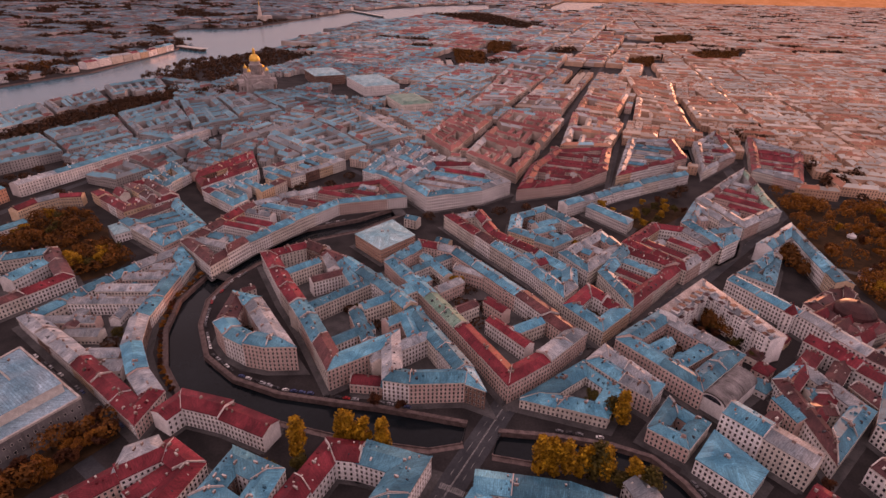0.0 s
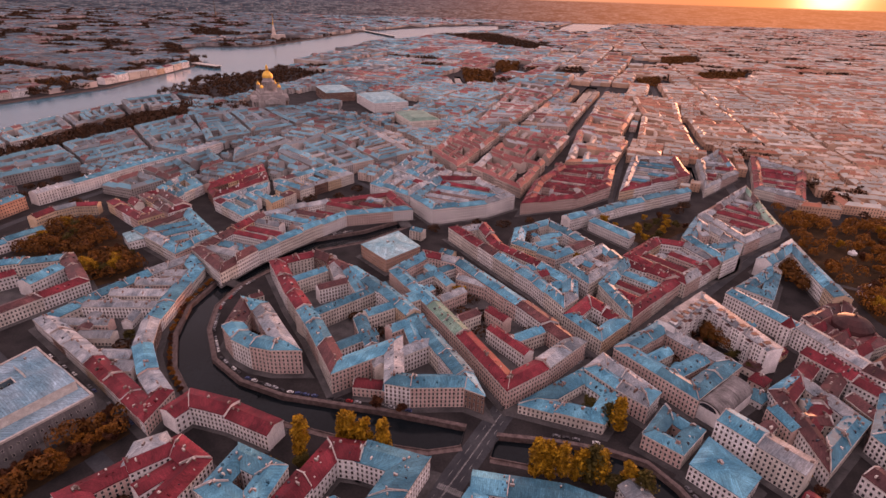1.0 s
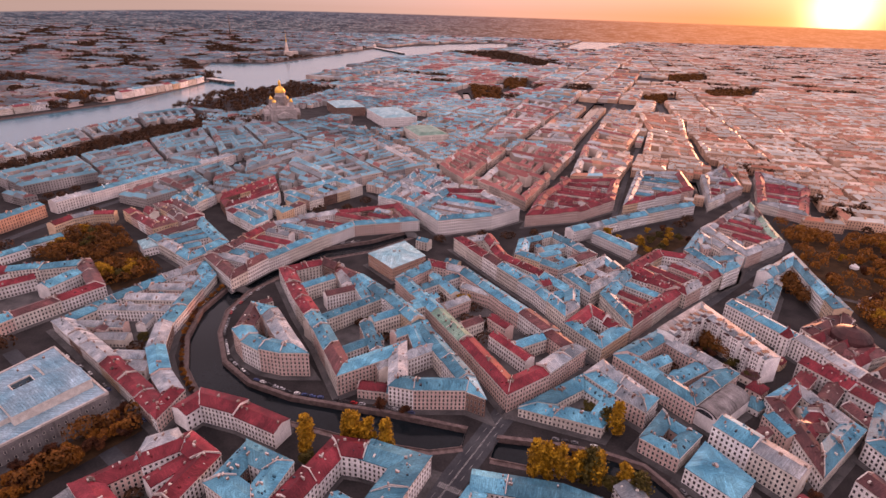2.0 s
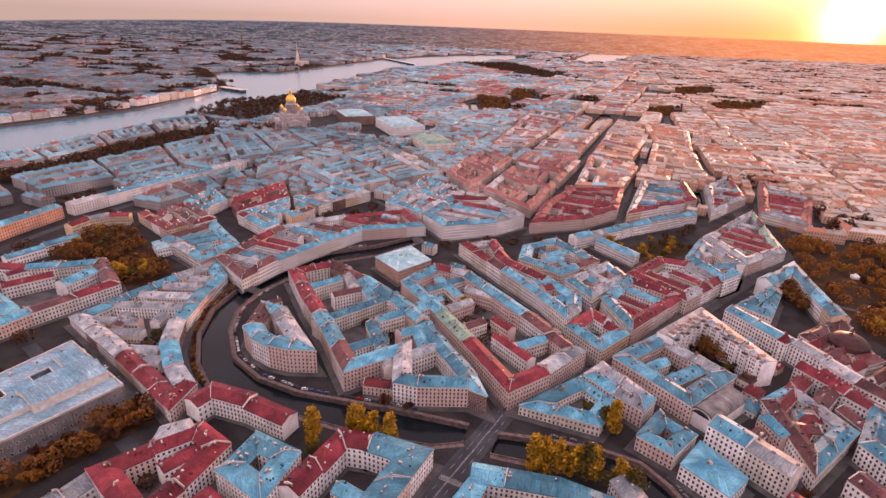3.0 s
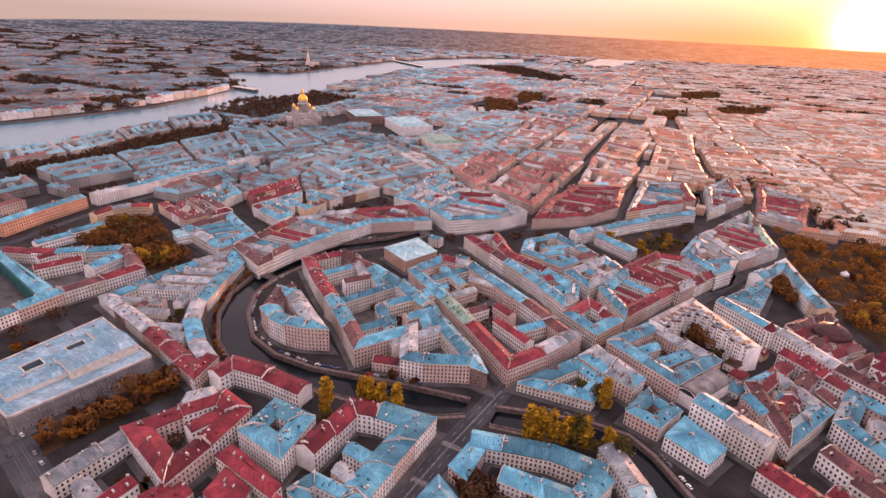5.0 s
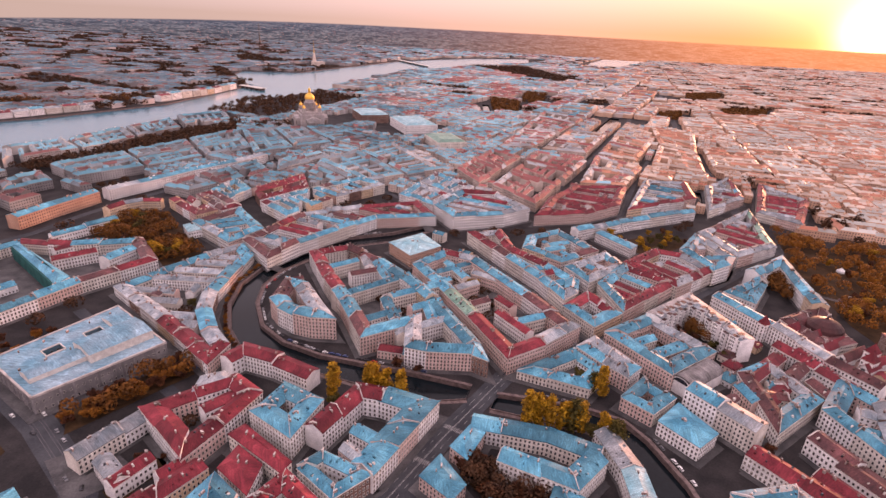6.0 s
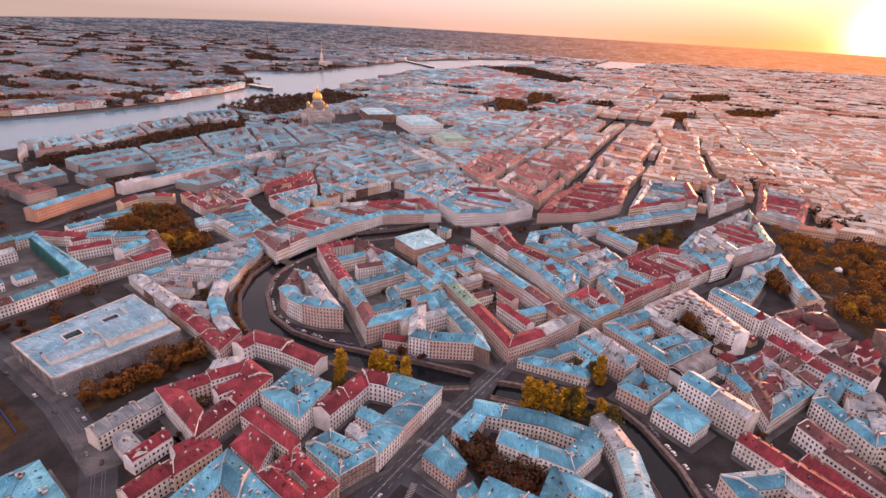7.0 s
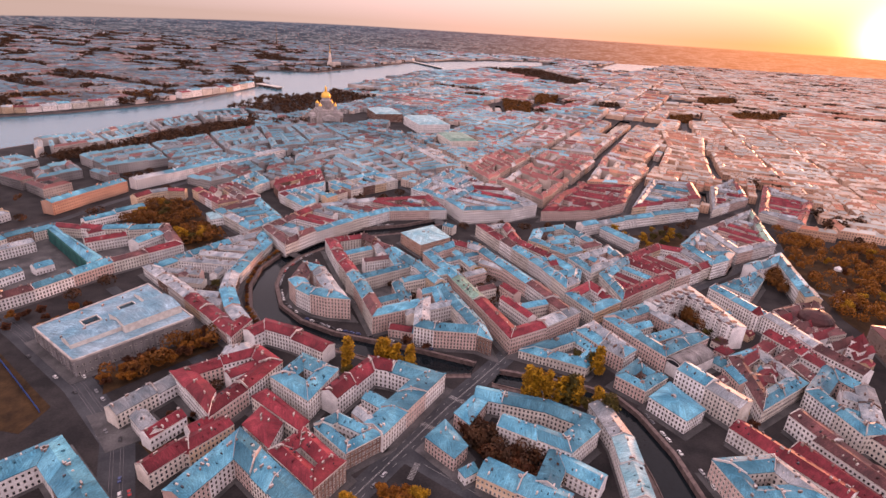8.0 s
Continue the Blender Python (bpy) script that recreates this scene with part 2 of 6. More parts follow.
# far house fronts and roofs of the quarters: slate over the river, grey-blue west, mixed middle; east in sand and rust,
# with the warm haze put into the paint
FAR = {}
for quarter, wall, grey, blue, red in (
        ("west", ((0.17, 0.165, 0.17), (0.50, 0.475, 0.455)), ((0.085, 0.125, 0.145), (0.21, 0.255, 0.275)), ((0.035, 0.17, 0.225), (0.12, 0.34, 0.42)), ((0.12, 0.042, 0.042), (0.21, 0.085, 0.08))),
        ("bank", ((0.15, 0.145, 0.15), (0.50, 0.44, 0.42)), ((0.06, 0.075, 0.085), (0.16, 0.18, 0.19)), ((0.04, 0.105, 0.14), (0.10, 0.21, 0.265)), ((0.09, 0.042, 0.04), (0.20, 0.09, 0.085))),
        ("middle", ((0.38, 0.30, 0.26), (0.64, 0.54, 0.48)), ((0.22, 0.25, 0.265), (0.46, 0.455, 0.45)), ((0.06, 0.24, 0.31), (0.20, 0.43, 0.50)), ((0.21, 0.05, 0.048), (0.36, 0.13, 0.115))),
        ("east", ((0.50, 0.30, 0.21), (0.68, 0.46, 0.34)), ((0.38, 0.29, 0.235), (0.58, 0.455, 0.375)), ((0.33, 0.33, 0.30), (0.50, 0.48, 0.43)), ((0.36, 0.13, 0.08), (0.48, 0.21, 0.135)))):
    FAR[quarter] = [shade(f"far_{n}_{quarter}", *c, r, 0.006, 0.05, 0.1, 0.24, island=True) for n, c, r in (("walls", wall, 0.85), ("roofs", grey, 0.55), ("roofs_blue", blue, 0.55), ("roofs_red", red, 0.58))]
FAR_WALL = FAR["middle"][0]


# ---- mesh helpers ----
class Soup:
    """Loose faces gathered into one mesh, with a material slot for each face and metres along the face as UV."""

    def __init__(self):
        self.v, self.f, self.m, self.uv = [], [], [], []

    def face(self, pts, slot=0, uvs=None):
        i = len(self.v)
        self.v += [tuple(p) for p in pts]
        self.f.append(tuple(range(i, i + len(pts))))
        self.m.append(slot)
        self.uv += uvs if uvs else [(0.0, 0.0)] * len(pts)

    def box(self, c, half, ang=0.0, slot=0, taper=1.0):
        ca, sa = math.cos(ang), math.sin(ang)

        def p(x, y, z):
            return (c[0] + ca * x - sa * y, c[1] + sa * x + ca * y, c[2] + z)
        a, b, h = half
        lo = [p(-a, -b, -h), p(a, -b, -h), p(a, b, -h), p(-a, b, -h)]
        hi = [p(-a * taper, -b * taper, h), p(a * taper, -b * taper, h), p(a * taper, b * taper, h), p(-a * taper, b * taper, h)]
        i = len(self.v)
        self.v += lo + hi
        for q in ((3, 2, 1, 0), (4, 5, 6, 7), (0, 1, 5, 4), (1, 2, 6, 5), (2, 3, 7, 6), (3, 0, 4, 7)):
            self.f.append(tuple(i + k for k in q))
            self.m.append(slot)
            self.uv += [(0.0, 0.0)] * 4

    def lathe(self, c, profile, seg=24, slot=0):
        i = len(self.v)
        for r, z in profile:
            self.v += [(c[0] + r * math.cos(2 * math.pi * k / seg), c[1] + r * math.sin(2 * math.pi * k / seg), c[2] + z) for k in range(seg)]
        for j in range(len(profile) - 1):
            for k in range(seg):
                a, b = i + j * seg + k, i + j * seg + (k + 1) % seg
                self.f.append((a, b, b + seg, a + seg))
                self.m.append(slot)
                self.uv += [(0.0, 0.0)] * 4

    def mesh(self, name, mats, uv=False):
        me = bpy.data.meshes.new(name)
        me.from_pydata(self.v, [], self.f)
        for m in mats:
            me.materials.append(m)
        if len(mats) > 1:
            me.polygons.foreach_set("material_index", self.m)
        if uv:
            layer = me.uv_layers.new(name="UVMap")
            layer.data.foreach_set("uv", [c for q in self.uv for c in q])
        me.update()
        return me


def part(name, soup, mats, parent, label="", kind="", uv=False):
    ob = new(name, soup.mesh(name, mats if isinstance(mats, list) else [mats], uv))
    ob.parent = parent
    if label or kind:
        tagged(ob, label, kind=kind)
    return ob


def thing(name, label, category, at=(0, 0, 0), group=""):
    ob = new(name)
    ob.location = at
    ob.empty_display_size = 1
    return tagged(ob, label, category, group)


# ---- plan geometry ----
def sub(a, b):
    return (a[0] - b[0], a[1] - b[1])


def lerp(a, b, t):
    return tuple(x + (y - x) * t for x, y in zip(a, b))


def inside(p, poly):
    hit = False
    for (ax, ay), (bx, by) in zip(poly, poly[1:] + poly[:1]):
        if (ay > p[1]) != (by > p[1]) and p[0] < (bx - ax) * (p[1] - ay) / (by - ay) + ax:
            hit = not hit
    return hit


def poly_area(p):
    return sum(a[0] * b[1] - b[0] * a[1] for a, b in zip(p, p[1:] + p[:1])) / 2


def offset(pts, d, closed):
    """The outline moved d metres to its left, with mitred corners."""
    n, out = len(pts), []
    for i, p in enumerate(pts):
        dirs = []
        for a, b in ((i - 1, i), (i, i + 1)):
            if closed or (0 <= a and b < n):
                q = sub(pts[b % n], pts[a % n])
                l = math.hypot(*q) or 1
                dirs.append((q[0] / l, q[1] / l))
        n1 = (-dirs[0][1], dirs[0][0])
        n2 = (-dirs[-1][1], dirs[-1][0])
        m = (n1[0] + n2[0], n1[1] + n2[1])
        k = max(0.28, (m[0] * n1[0] + m[1] * n1[1]))
        out.append((p[0] + m[0] * d / k, p[1] + m[1] * d / k))
    return out


rng = random.Random(7)
TAKEN = []
YARDS = []
WINGS = []
SINGLE = [0]


def facade_windows(a, b, h, sink, single, storey=2.95, pitch=2.35, ground=True):
    """Window openings along the wall from a to b (outside to the right): framed panes in rows, one row a storey."""
    d = sub(b, a)
    length = math.hypot(*d)
    if length < 4:
        return
    d = (d[0] / length, d[1] / length)
    out = (d[1], -d[0])
    rows, cols = max(1, int((h - 0.9) / storey)), max(1, int((length - 1.2) / pitch))
    gap = length / cols
    for r in range(rows):
        z = 0.9 + r * (h - 0.9) / rows + 0.8
        tall = 0.92 if r < rows - 1 else 0.74
        for c in range(cols):
            s = gap * (c + 0.5)
            x, y = a[0] + d[0] * s, a[1] + d[1] * s
            if single is not None:
                single.append(((x, y, z), math.atan2(d[1], d[0]), tall))
                continue
            for half, up, off, slot in ((0.70, tall + 0.2, 0.04, 1), (0.52, tall, 0.08, 0)):
                ox, oy = x + out[0] * off, y + out[1] * off
                sink.face([(ox - d[0] * half, oy - d[1] * half, z - up), (ox + d[0] * half, oy + d[1] * half, z - up),
                           (ox + d[0] * half, oy + d[1] * half, z + up), (ox - d[0] * half, oy - d[1] * half, z + up)], slot)


def window_mesh():
    s = Soup()
    w, t = 0.5, 0.85
    s.face([(-w, -0.05, -t), (w, -0.05, -t), (w, -0.05, t), (-w, -0.05, t)], 0)
    for c, half in (((-0.6, -0.06, 0), (0.1, 0.06, 0.95)), ((0.6, -0.06, 0), (0.1, 0.06, 0.95)), ((0, -0.08, 0.98), (0.72, 0.08, 0.12)),
                    ((0, -0.1, -0.93), (0.76, 0.1, 0.08)), ((0, -0.07, 0), (0.05, 0.03, 0.85))):
        s.box(c, half, 0, 1)
    return s.mesh("window", [GLASS_OB, STUCCO])


WINDOW = window_mesh()
CHIMNEYS = []
for w, l, h in ((0.35, 0.7, 0.9), (0.3, 0.4, 0.7), (0.35, 1.1, 0.8)):
    s = Soup()
    s.box((0, 0, 0), (w, l, h), 0, 0)
    s.box((0, 0, h + 0.05), (w + 0.05, l + 0.05, 0.06), 0, 1)
    s.box((0, l * 0.4, h + 0.35), (0.14, 0.14, 0.2), 0, 1)
    CHIMNEYS.append(s.mesh("chimney", [BRICK, FIREWALL]))


def building(a, b, ia, ib, h, rise, roof, wall, near, yard=True, kind="apartment_building"):
    """One house of a terrace: street front a-b, yard front ib-ia, party walls at both ends, pitched sheet roof."""
    ra, rb = lerp(a, ia, 0.5), lerp(b, ib, 0.5)
    cx, cy = (a[0] + b[0] + ia[0] + ib[0]) / 4, (a[1] + b[1] + ia[1] + ib[1]) / 4
    wname, wmat = WALLS[wall]
    rname, rmat = ROOF[roof]
    floors = max(2, round(h / 2.95))
    words = {2: "two", 3: "three", 4: "four", 5: "five", 6: "six", 7: "seven", 8: "eight"}
    WINGS.append([a, b, ib, ia])
    noun = "house" if kind == "apartment_building" else "yard wing"
    top = thing(kind, f"{words[floors]}-storey {wname} plastered {noun} with {rname} sheet-metal roof", "building", (cx, cy, 0), "houses of the old town")
    loc = lambda p, z: (p[0] - cx, p[1] - cy, z)
    s = Soup()
    s.face([loc(a, 0), loc(b, 0), loc(b, h), loc(a, h)])
    s.face([loc(ib, 0), loc(ia, 0), loc(ia, h), loc(ib, h)])
    s.face([loc(b, 0), loc(ib, 0), loc(ib, h), loc(rb, h + rise), loc(b, h)])
    s.face([loc(ia, 0), loc(a, 0), loc(a, h), loc(ra, h + rise), loc(ia, h)])
    part("wall", s, wmat, top)
    # roof: two slopes with eaves, a little above the wall heads
    s = Soup()
    t = 0.2
    for p, q, rp, rq in ((a, b, ra, rb), (ib, ia, rb, ra)):
        ep = lerp(rp, p, 1.07)
        eq = lerp(rq, q, 1.07)
        drop = rise * 0.07
        l, w = math.dist(p, q), math.hypot(math.dist(p, rp), rise)
        s.face([loc(ep, h - drop + t), loc(eq, h - drop + t), loc(rq, h + rise + t), loc(rp, h + rise + t)], 0, [(0, 0), (0, l), (w, l), (w, 0)])
        s.face([loc(ep, h - drop - 0.25), loc(eq, h - drop - 0.25), loc(eq, h - drop + t), loc(ep, h - drop + t)])
    roof_soup = s
    if near > 0:
        s = Soup()
        ang = math.atan2(b[1] - a[1], b[0] - a[0])
        l = math.dist(a, b)
        nx, ny = math.sin(ang), -math.cos(ang)
        m = lerp(a, b, 0.5)
        s.box((m[0] - cx + nx * 0.25, m[1] - cy + ny * 0.25, h - 0.45), (l / 2, 0.28, 0.3), ang)
        part("cornice", s, STUCCO, top, "moulded stucco cornice")
        if rng.random() < 0.6:
            s = Soup()
            for p, q, r0 in ((a, ia, ra),):
                dx, dy = sub(b, a)
                k = 0.25 / (math.hypot(dx, dy) or 1)
                o = (dx * k, dy * k)
                e = rng.choice((0.5, 0.8, 1.4))
                for z0, side in ((0, 1),):
                    f = [(p[0], p[1], h - 0.5), (r0[0], r0[1], h + rise - 0.3), (q[0], q[1], h - 0.5)]
                    g = [(x, y, z + 0.5 + e) for x, y, z in f]
                    for i in range(2):
                        s.face([(x - cx, y - cy, z) for x, y, z in (f[i], f[i + 1], g[i + 1], g[i])])
                        s.face([(x - cx + o[0] * 2, y - cy + o[1] * 2, z) for x, y, z in (f[i + 1], f[i], g[i], g[i + 1])])
                        s.face([(x - cx + u * o[0] * 2, y - cy + u * o[1] * 2, z) for x, y, z, u in ((*g[i], 0), (*g[i + 1], 0), (*g[i + 1], 1), (*g[i], 1))])
            part("firewall", s, FIREWALL, top, "plastered firewall above the roof")
    # chimneys and dormers on the slopes
    l = math.dist(a, b)
    count = max(1, int(l / 7))
    ang = math.atan2(b[1] - a[1], b[0] - a[0])
    for _ in range(count):
        u, v = rng.choice((0.06, 0.94, rng.uniform(0.1, 0.9))), rng.choice((0.44, 0.56, rng.uniform(0.15, 0.85)))
        x, y = lerp(lerp(a, b, u), lerp(ia, ib, u), v)
        z = h + rise * (1 - abs(v - 0.5) * 2)
        if near > 1:
            ob = new("chimney", rng.choice(CHIMNEYS))
            ob.parent = top
            ob.location, ob.rotation_euler = (x - cx, y - cy, z + 0.7), (0, 0, ang + rng.choice((0, math.pi / 2)))
        else:
            roof_soup.box((x - cx, y - cy, z + 0.6), (0.4, rng.uniform(0.4, 1.1), 1.0), ang + rng.choice((0, math.pi / 2)), 1)
    part("roof", roof_soup, [rmat, BRICK], top, uv=True)
    if near > 0 and rise > 2.5:
        hatch = Soup()
        for _ in range(max(2, int(l / 4))):
            u = rng.uniform(0.06, 0.94)
            v = rng.choice((0.2, 0.24, 0.36, 0.62, 0.78))
            x, y = lerp(lerp(a, b, u), lerp(ia, ib, u), v)
            z = h + rise * (1 - abs(v - 0.5) * 2)
            k = rng.choice((0.5, 0.7, 1.0))
            hatch.box((x - cx, y - cy, z + 0.3 * k), (0.5 * k, 0.9 * k, 0.7 * k), ang, rng.choice((0, 0, 1, 2)), 0.8)
        part("dormer_clutter", hatch, [rmat, STUCCO, GLASS], top, kind="stuff", uv=True)
    # windows on street and yard
    single = [] if near > 1 and SINGLE[0] < 1900 else None
    sink = Soup()
    la, lb, lia, lib = sub(a, (cx, cy)), sub(b, (cx, cy)), sub(ia, (cx, cy)), sub(ib, (cx, cy))
    facade_windows(la, lb, h, sink, single)
    if yard:
        facade_windows(lib, lia, h, sink, None if near < 3 else single)
    if single:
        for p, turn, tall in single:
            ob = new("window", WINDOW)
            ob.parent = top
            ob.location, ob.rotation_euler = p, (0, 0, turn)
            ob.scale = (1, 1, tall / 0.85)
        SINGLE[0] += len(single)
    if sink.f:
        part("glazing", sink, [GLASS, STUCCO], top, kind="stuff")
    return top


def nearness(x, y):
    d = math.hypot(x + 10, y + 330)
    return 3 if d < 262 else 2 if d < 330 else 1 if d < 640 else 0


def run_of_houses(pts, inner, roofs, h, closed, step=27, yard=True, tone=None):
    n = len(pts)
    for i in range(n if closed else n - 1):
        a, b, ia, ib = pts[i], pts[(i + 1) % n], inner[i], inner[(i + 1) % n]
        l = math.dist(a, b)
        if l < 3:
            continue
        count = max(1, round(l / step))
        cuts = [0] + sorted(min(0.98, max(0.02, (k + rng.uniform(-0.18, 0.18)) / count)) for k in range(1, count)) + [1]
        letter = roofs[i % len(roofs)]
        for u, v in zip(cuts, cuts[1:]):
            c = letter if rng.random() < 0.965 else rng.choice("bgrd")
            wall = rng.choices(range(5), (4, 5.5, 3.5, 0.8, 0.7))[0]
            p, q = lerp(a, b, u), lerp(a, b, v)
            building(p, q, lerp(ia, ib, u), lerp(ia, ib, v), max(5, h + rng.uniform(-1.6, 1.2)), rng.uniform(2.0, 3.6), c, wall if tone is None or rng.random() < 0.2 else tone,
                     nearness(p[0], p[1]), yard)


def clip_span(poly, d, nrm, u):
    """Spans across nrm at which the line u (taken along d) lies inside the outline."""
    ts = []
    for p, q in zip(poly, poly[1:] + poly[:1]):
        up, uq = p[0] * d[0] + p[1] * d[1], q[0] * d[0] + q[1] * d[1]
        if (up > u) != (uq > u):
            m = lerp(p, q, (u - up) / (uq - up))
            ts.append(m[0] * nrm[0] + m[1] * nrm[1])
    ts.sort()
    return list(zip(ts[::2], ts[1::2]))


def yard_wings(inner, roofs, h):
    """Cross wings and spurs that cut a large yard into light wells."""
    YARDS.append(inner)
    if poly_area(inner) < 420:
        return
    best = max(range(len(inner)), key=lambda i: math.dist(inner[i], inner[(i + 1) % len(inner)]))
    d = sub(inner[(best + 1) % len(inner)], inner[best])
    l = math.hypot(*d)
    d = (d[0] / l, d[1] / l)
    nrm = (-d[1], d[0])
    us = [p[0] * d[0] + p[1] * d[1] for p in inner]
    lo, hi = min(us), max(us)
    at = lambda u, t: (d[0] * u + nrm[0] * t, d[1] * u + nrm[1] * t)
    count = max(1, int((hi - lo) / 19))
    stops = [lo] + [lo + (hi - lo) * (k + rng.uniform(-0.22, 0.22)) / (count + 1) for k in range(1, count + 1)] + [hi]
    for n, u in enumerate(stops[1:-1]):
        half = rng.uniform(4.0, 5.6)
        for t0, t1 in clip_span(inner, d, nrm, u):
            if t1 - t0 < 9 or rng.random() < 0.04:
                continue
            c0, c1 = rng.choice(((0, 1), (0, 1), (0, 0.62), (0.4, 1)))
            s0, s1 = t0 + (t1 - t0) * c0, t0 + (t1 - t0) * c1
            building(at(u - half, s1), at(u - half, s0), at(u + half, s1), at(u + half, s0), h - rng.uniform(0, 3.5), rng.uniform(1.6, 2.8), rng.choice(roofs),
                     rng.choice((0, 1, 2, 2)), nearness(*at(u, t0)), kind="yard_wing")
    for u0, u1 in zip(stops, stops[1:]):
        m = (u0 + u1) / 2
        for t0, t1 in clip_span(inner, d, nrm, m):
            if t1 - t0 < 17:
                continue
            for k in range(max(1, int((t1 - t0) / 22))):
                if rng.random() < 0.12:
                    continue
                t = t0 + (t1 - t0) * (k + rng.uniform(0.4, 0.6)) / max(1, int((t1 - t0) / 22))
                e0, e1 = u0 + 3, u1 - rng.choice((3, 3, 9))
                half = rng.uniform(3.2, 4.6)
                if all(inside(at(e, t + s), inner) for e in (e0, e1) for s in (-half, half)) and e1 - e0 > 6:
                    building(at(e0, t - half), at(e1, t - half), at(e0, t + half), at(e1, t + half), h - rng.uniform(1, 6), rng.uniform(1.2, 2.2), rng.choice(roofs),
                             rng.choice((0, 1, 2)), nearness(*at(m, t)), kind="yard_wing")


def cross_wings(lines, h, half, tone=2):
    """Yard wings by their ridge lines: (x, y) to (x, y) and the roof's letter."""
    for p, q, roof in lines:
        d = sub(q, p)
        l = math.hypot(*d)
        n = (-d[1] / l * half, d[0] / l * half)
        building((p[0] - n[0], p[1] - n[1]), (q[0] - n[0], q[1] - n[1]), (p[0] + n[0], p[1] + n[1]), (q[0] + n[0], q[1] + n[1]),
                 h - rng.uniform(0.2, 2.2), rng.uniform(1.8, 2.6), roof, rng.choice((0, 1, tone)), nearness(*p), kind="yard_wing")


def slab(name, pts, z, mat, label, category, thick=0.15, kind="structure"):
    s = Soup()
    s.face([(x, y, z) for x, y in pts])
    for p, q in zip(pts, pts[1:] + pts[:1]):
        s.face([(p[0], p[1], z - thick), (q[0], q[1], z - thick), (q[0], q[1], z), (p[0], p[1], z)])
    return tagged(new(name, s.mesh(name, [mat])), label, category, kind=kind)


def solid_house(pts, h, roof, wall):
    """A house without a yard, under a hipped sheet roof."""
    cx, cy = sum(p[0] for p in pts) / len(pts), sum(p[1] for p in pts) / len(pts)
    wname, wmat = WALLS[wall] if wall < 5 else ("orange", ORANGE_AND_LIT_WALL)
    rname, rmat = ROOF[roof]
    top = thing("apartment_building", f"free-standing {wname} plastered house under a hipped {rname} roof", "building", (cx, cy, 0), "houses of the old town")
    pts = [sub(p, (cx, cy)) for p in pts]
    per = sum(math.dist(p, q) for p, q in zip(pts, pts[1:] + pts[:1]))
    r = 2 * poly_area(pts) / per
    eave, ridge = offset(pts, -0.4, True), offset(pts, r * 0.62, True)
    s, f, w = Soup(), Soup(), Soup()
    for i in range(len(pts)):
        j = (i + 1) % len(pts)
        s.face([(*pts[i], 0), (*pts[j], 0), (*pts[j], h), (*pts[i], h)])
        l = math.dist(pts[i], pts[j])
        f.face([(*eave[i], h), (*eave[j], h), (*ridge[j], h + 3), (*ridge[i], h + 3)], 0, [(0, 0), (0, l), (6, l), (6, 0)])
        f.face([(*eave[i], h - 0.35), (*eave[j], h - 0.35), (*eave[j], h), (*eave[i], h)])
        facade_windows(pts[i], pts[j], h, w, None)
    f.face([(*p, h + 3) for p in ridge], 0, [p for p in ridge])
    part("wall", s, wmat, top)
    part("roof", f, rmat, top, uv=True)
    if w.f:
        part("glazing", w, [GLASS, STUCCO], top, kind="stuff")
    for _ in range(3):
        p = lerp(rng.choice(ridge), (0, 0), rng.uniform(0.2, 0.9))
        ob = new("chimney", rng.choice(CHIMNEYS))
        ob.parent = top
        ob.location = (*p, h + 3.5)
    return top


def city_block(pts, h, depth, roofs, wings=True, tone=None, yard=""):
    """A perimeter block: houses all round its outline, yard wings inside, raised pavement under it."""
    pts = [tuple(map(float, p)) for p in pts]
    per = sum(math.dist(p, q) for p, q in zip(pts, pts[1:] + pts[:1]))
    r = 2 * poly_area(pts) / per
    TAKEN.append(offset(pts, -6, True))
    slab("pavement", offset(pts, -2.2, True), 0.15, PAVING, "worn stone pavement with raised kerb round a block", "pavement")
    if depth > r * 0.8:
        solid_house(pts, h, roofs[0], 5 if roofs[0] == "c" else rng.choice((0, 1, 2)) if tone is None else tone)
        return
    inner = offset(pts, depth, True)
    run_of_houses(pts, inner, roofs, h, True, tone=tone)
    if wings:
        yard_wings(inner, yard or roofs, h)


def wing(pts, h, depth, roofs):
    """A yard wing."""
    pts = [tuple(map(float, p)) for p in pts]
    run_of_houses(pts, offset(pts, depth, False), roofs, h, False, 40)


def terrace(pts, h, depth, roofs, tone=None):
    """A row of houses along a street, open at both ends."""
    pts = [tuple(map(float, p)) for p in pts]
    inner = offset(pts, depth, False)
    TAKEN.append(offset(pts, -6, False) + offset(pts, depth + 4, False)[::-1])
    ring = offset(pts, -2.2, False) + offset(pts, depth + 1.5, False)[::-1]
    slab("pavement", ring, 0.15, PAVING, "worn stone pavement with raised kerb along a terrace", "pavement")
    run_of_houses(pts, inner, roofs, h, False, tone=tone)


# ---- ground, water, quays ----
CANAL_R = [(-60, 300), (-100, 258), (-140, 236), (-179, 188), (-195, 161), (-201, 127), (-194, 94), (-176, 59), (-150, 37), (-118, 24), (-84, 18), (-52, 13), (-25, 7), (-3, 2)]
CANAL_L = [(-64, 318), (-104, 283), (-152, 258), (-194, 208), (-214, 165), (-220, 127), (-213, 88), (-196, 50), (-177, 26), (-148, 14), (-113, 3), (-70, -9), (-25, -16), (-6, -12)]
CANAL2_R = [(15, -4), (46, -7), (77, -13), (96, -21), (107, -37), (120, -71), (126, -105), (128, -200)]
CANAL2_L = [(10, -20), (45, -27), (75, -33), (88, -45), (97, -62), (103, -93), (105, -112), (106, -200)]
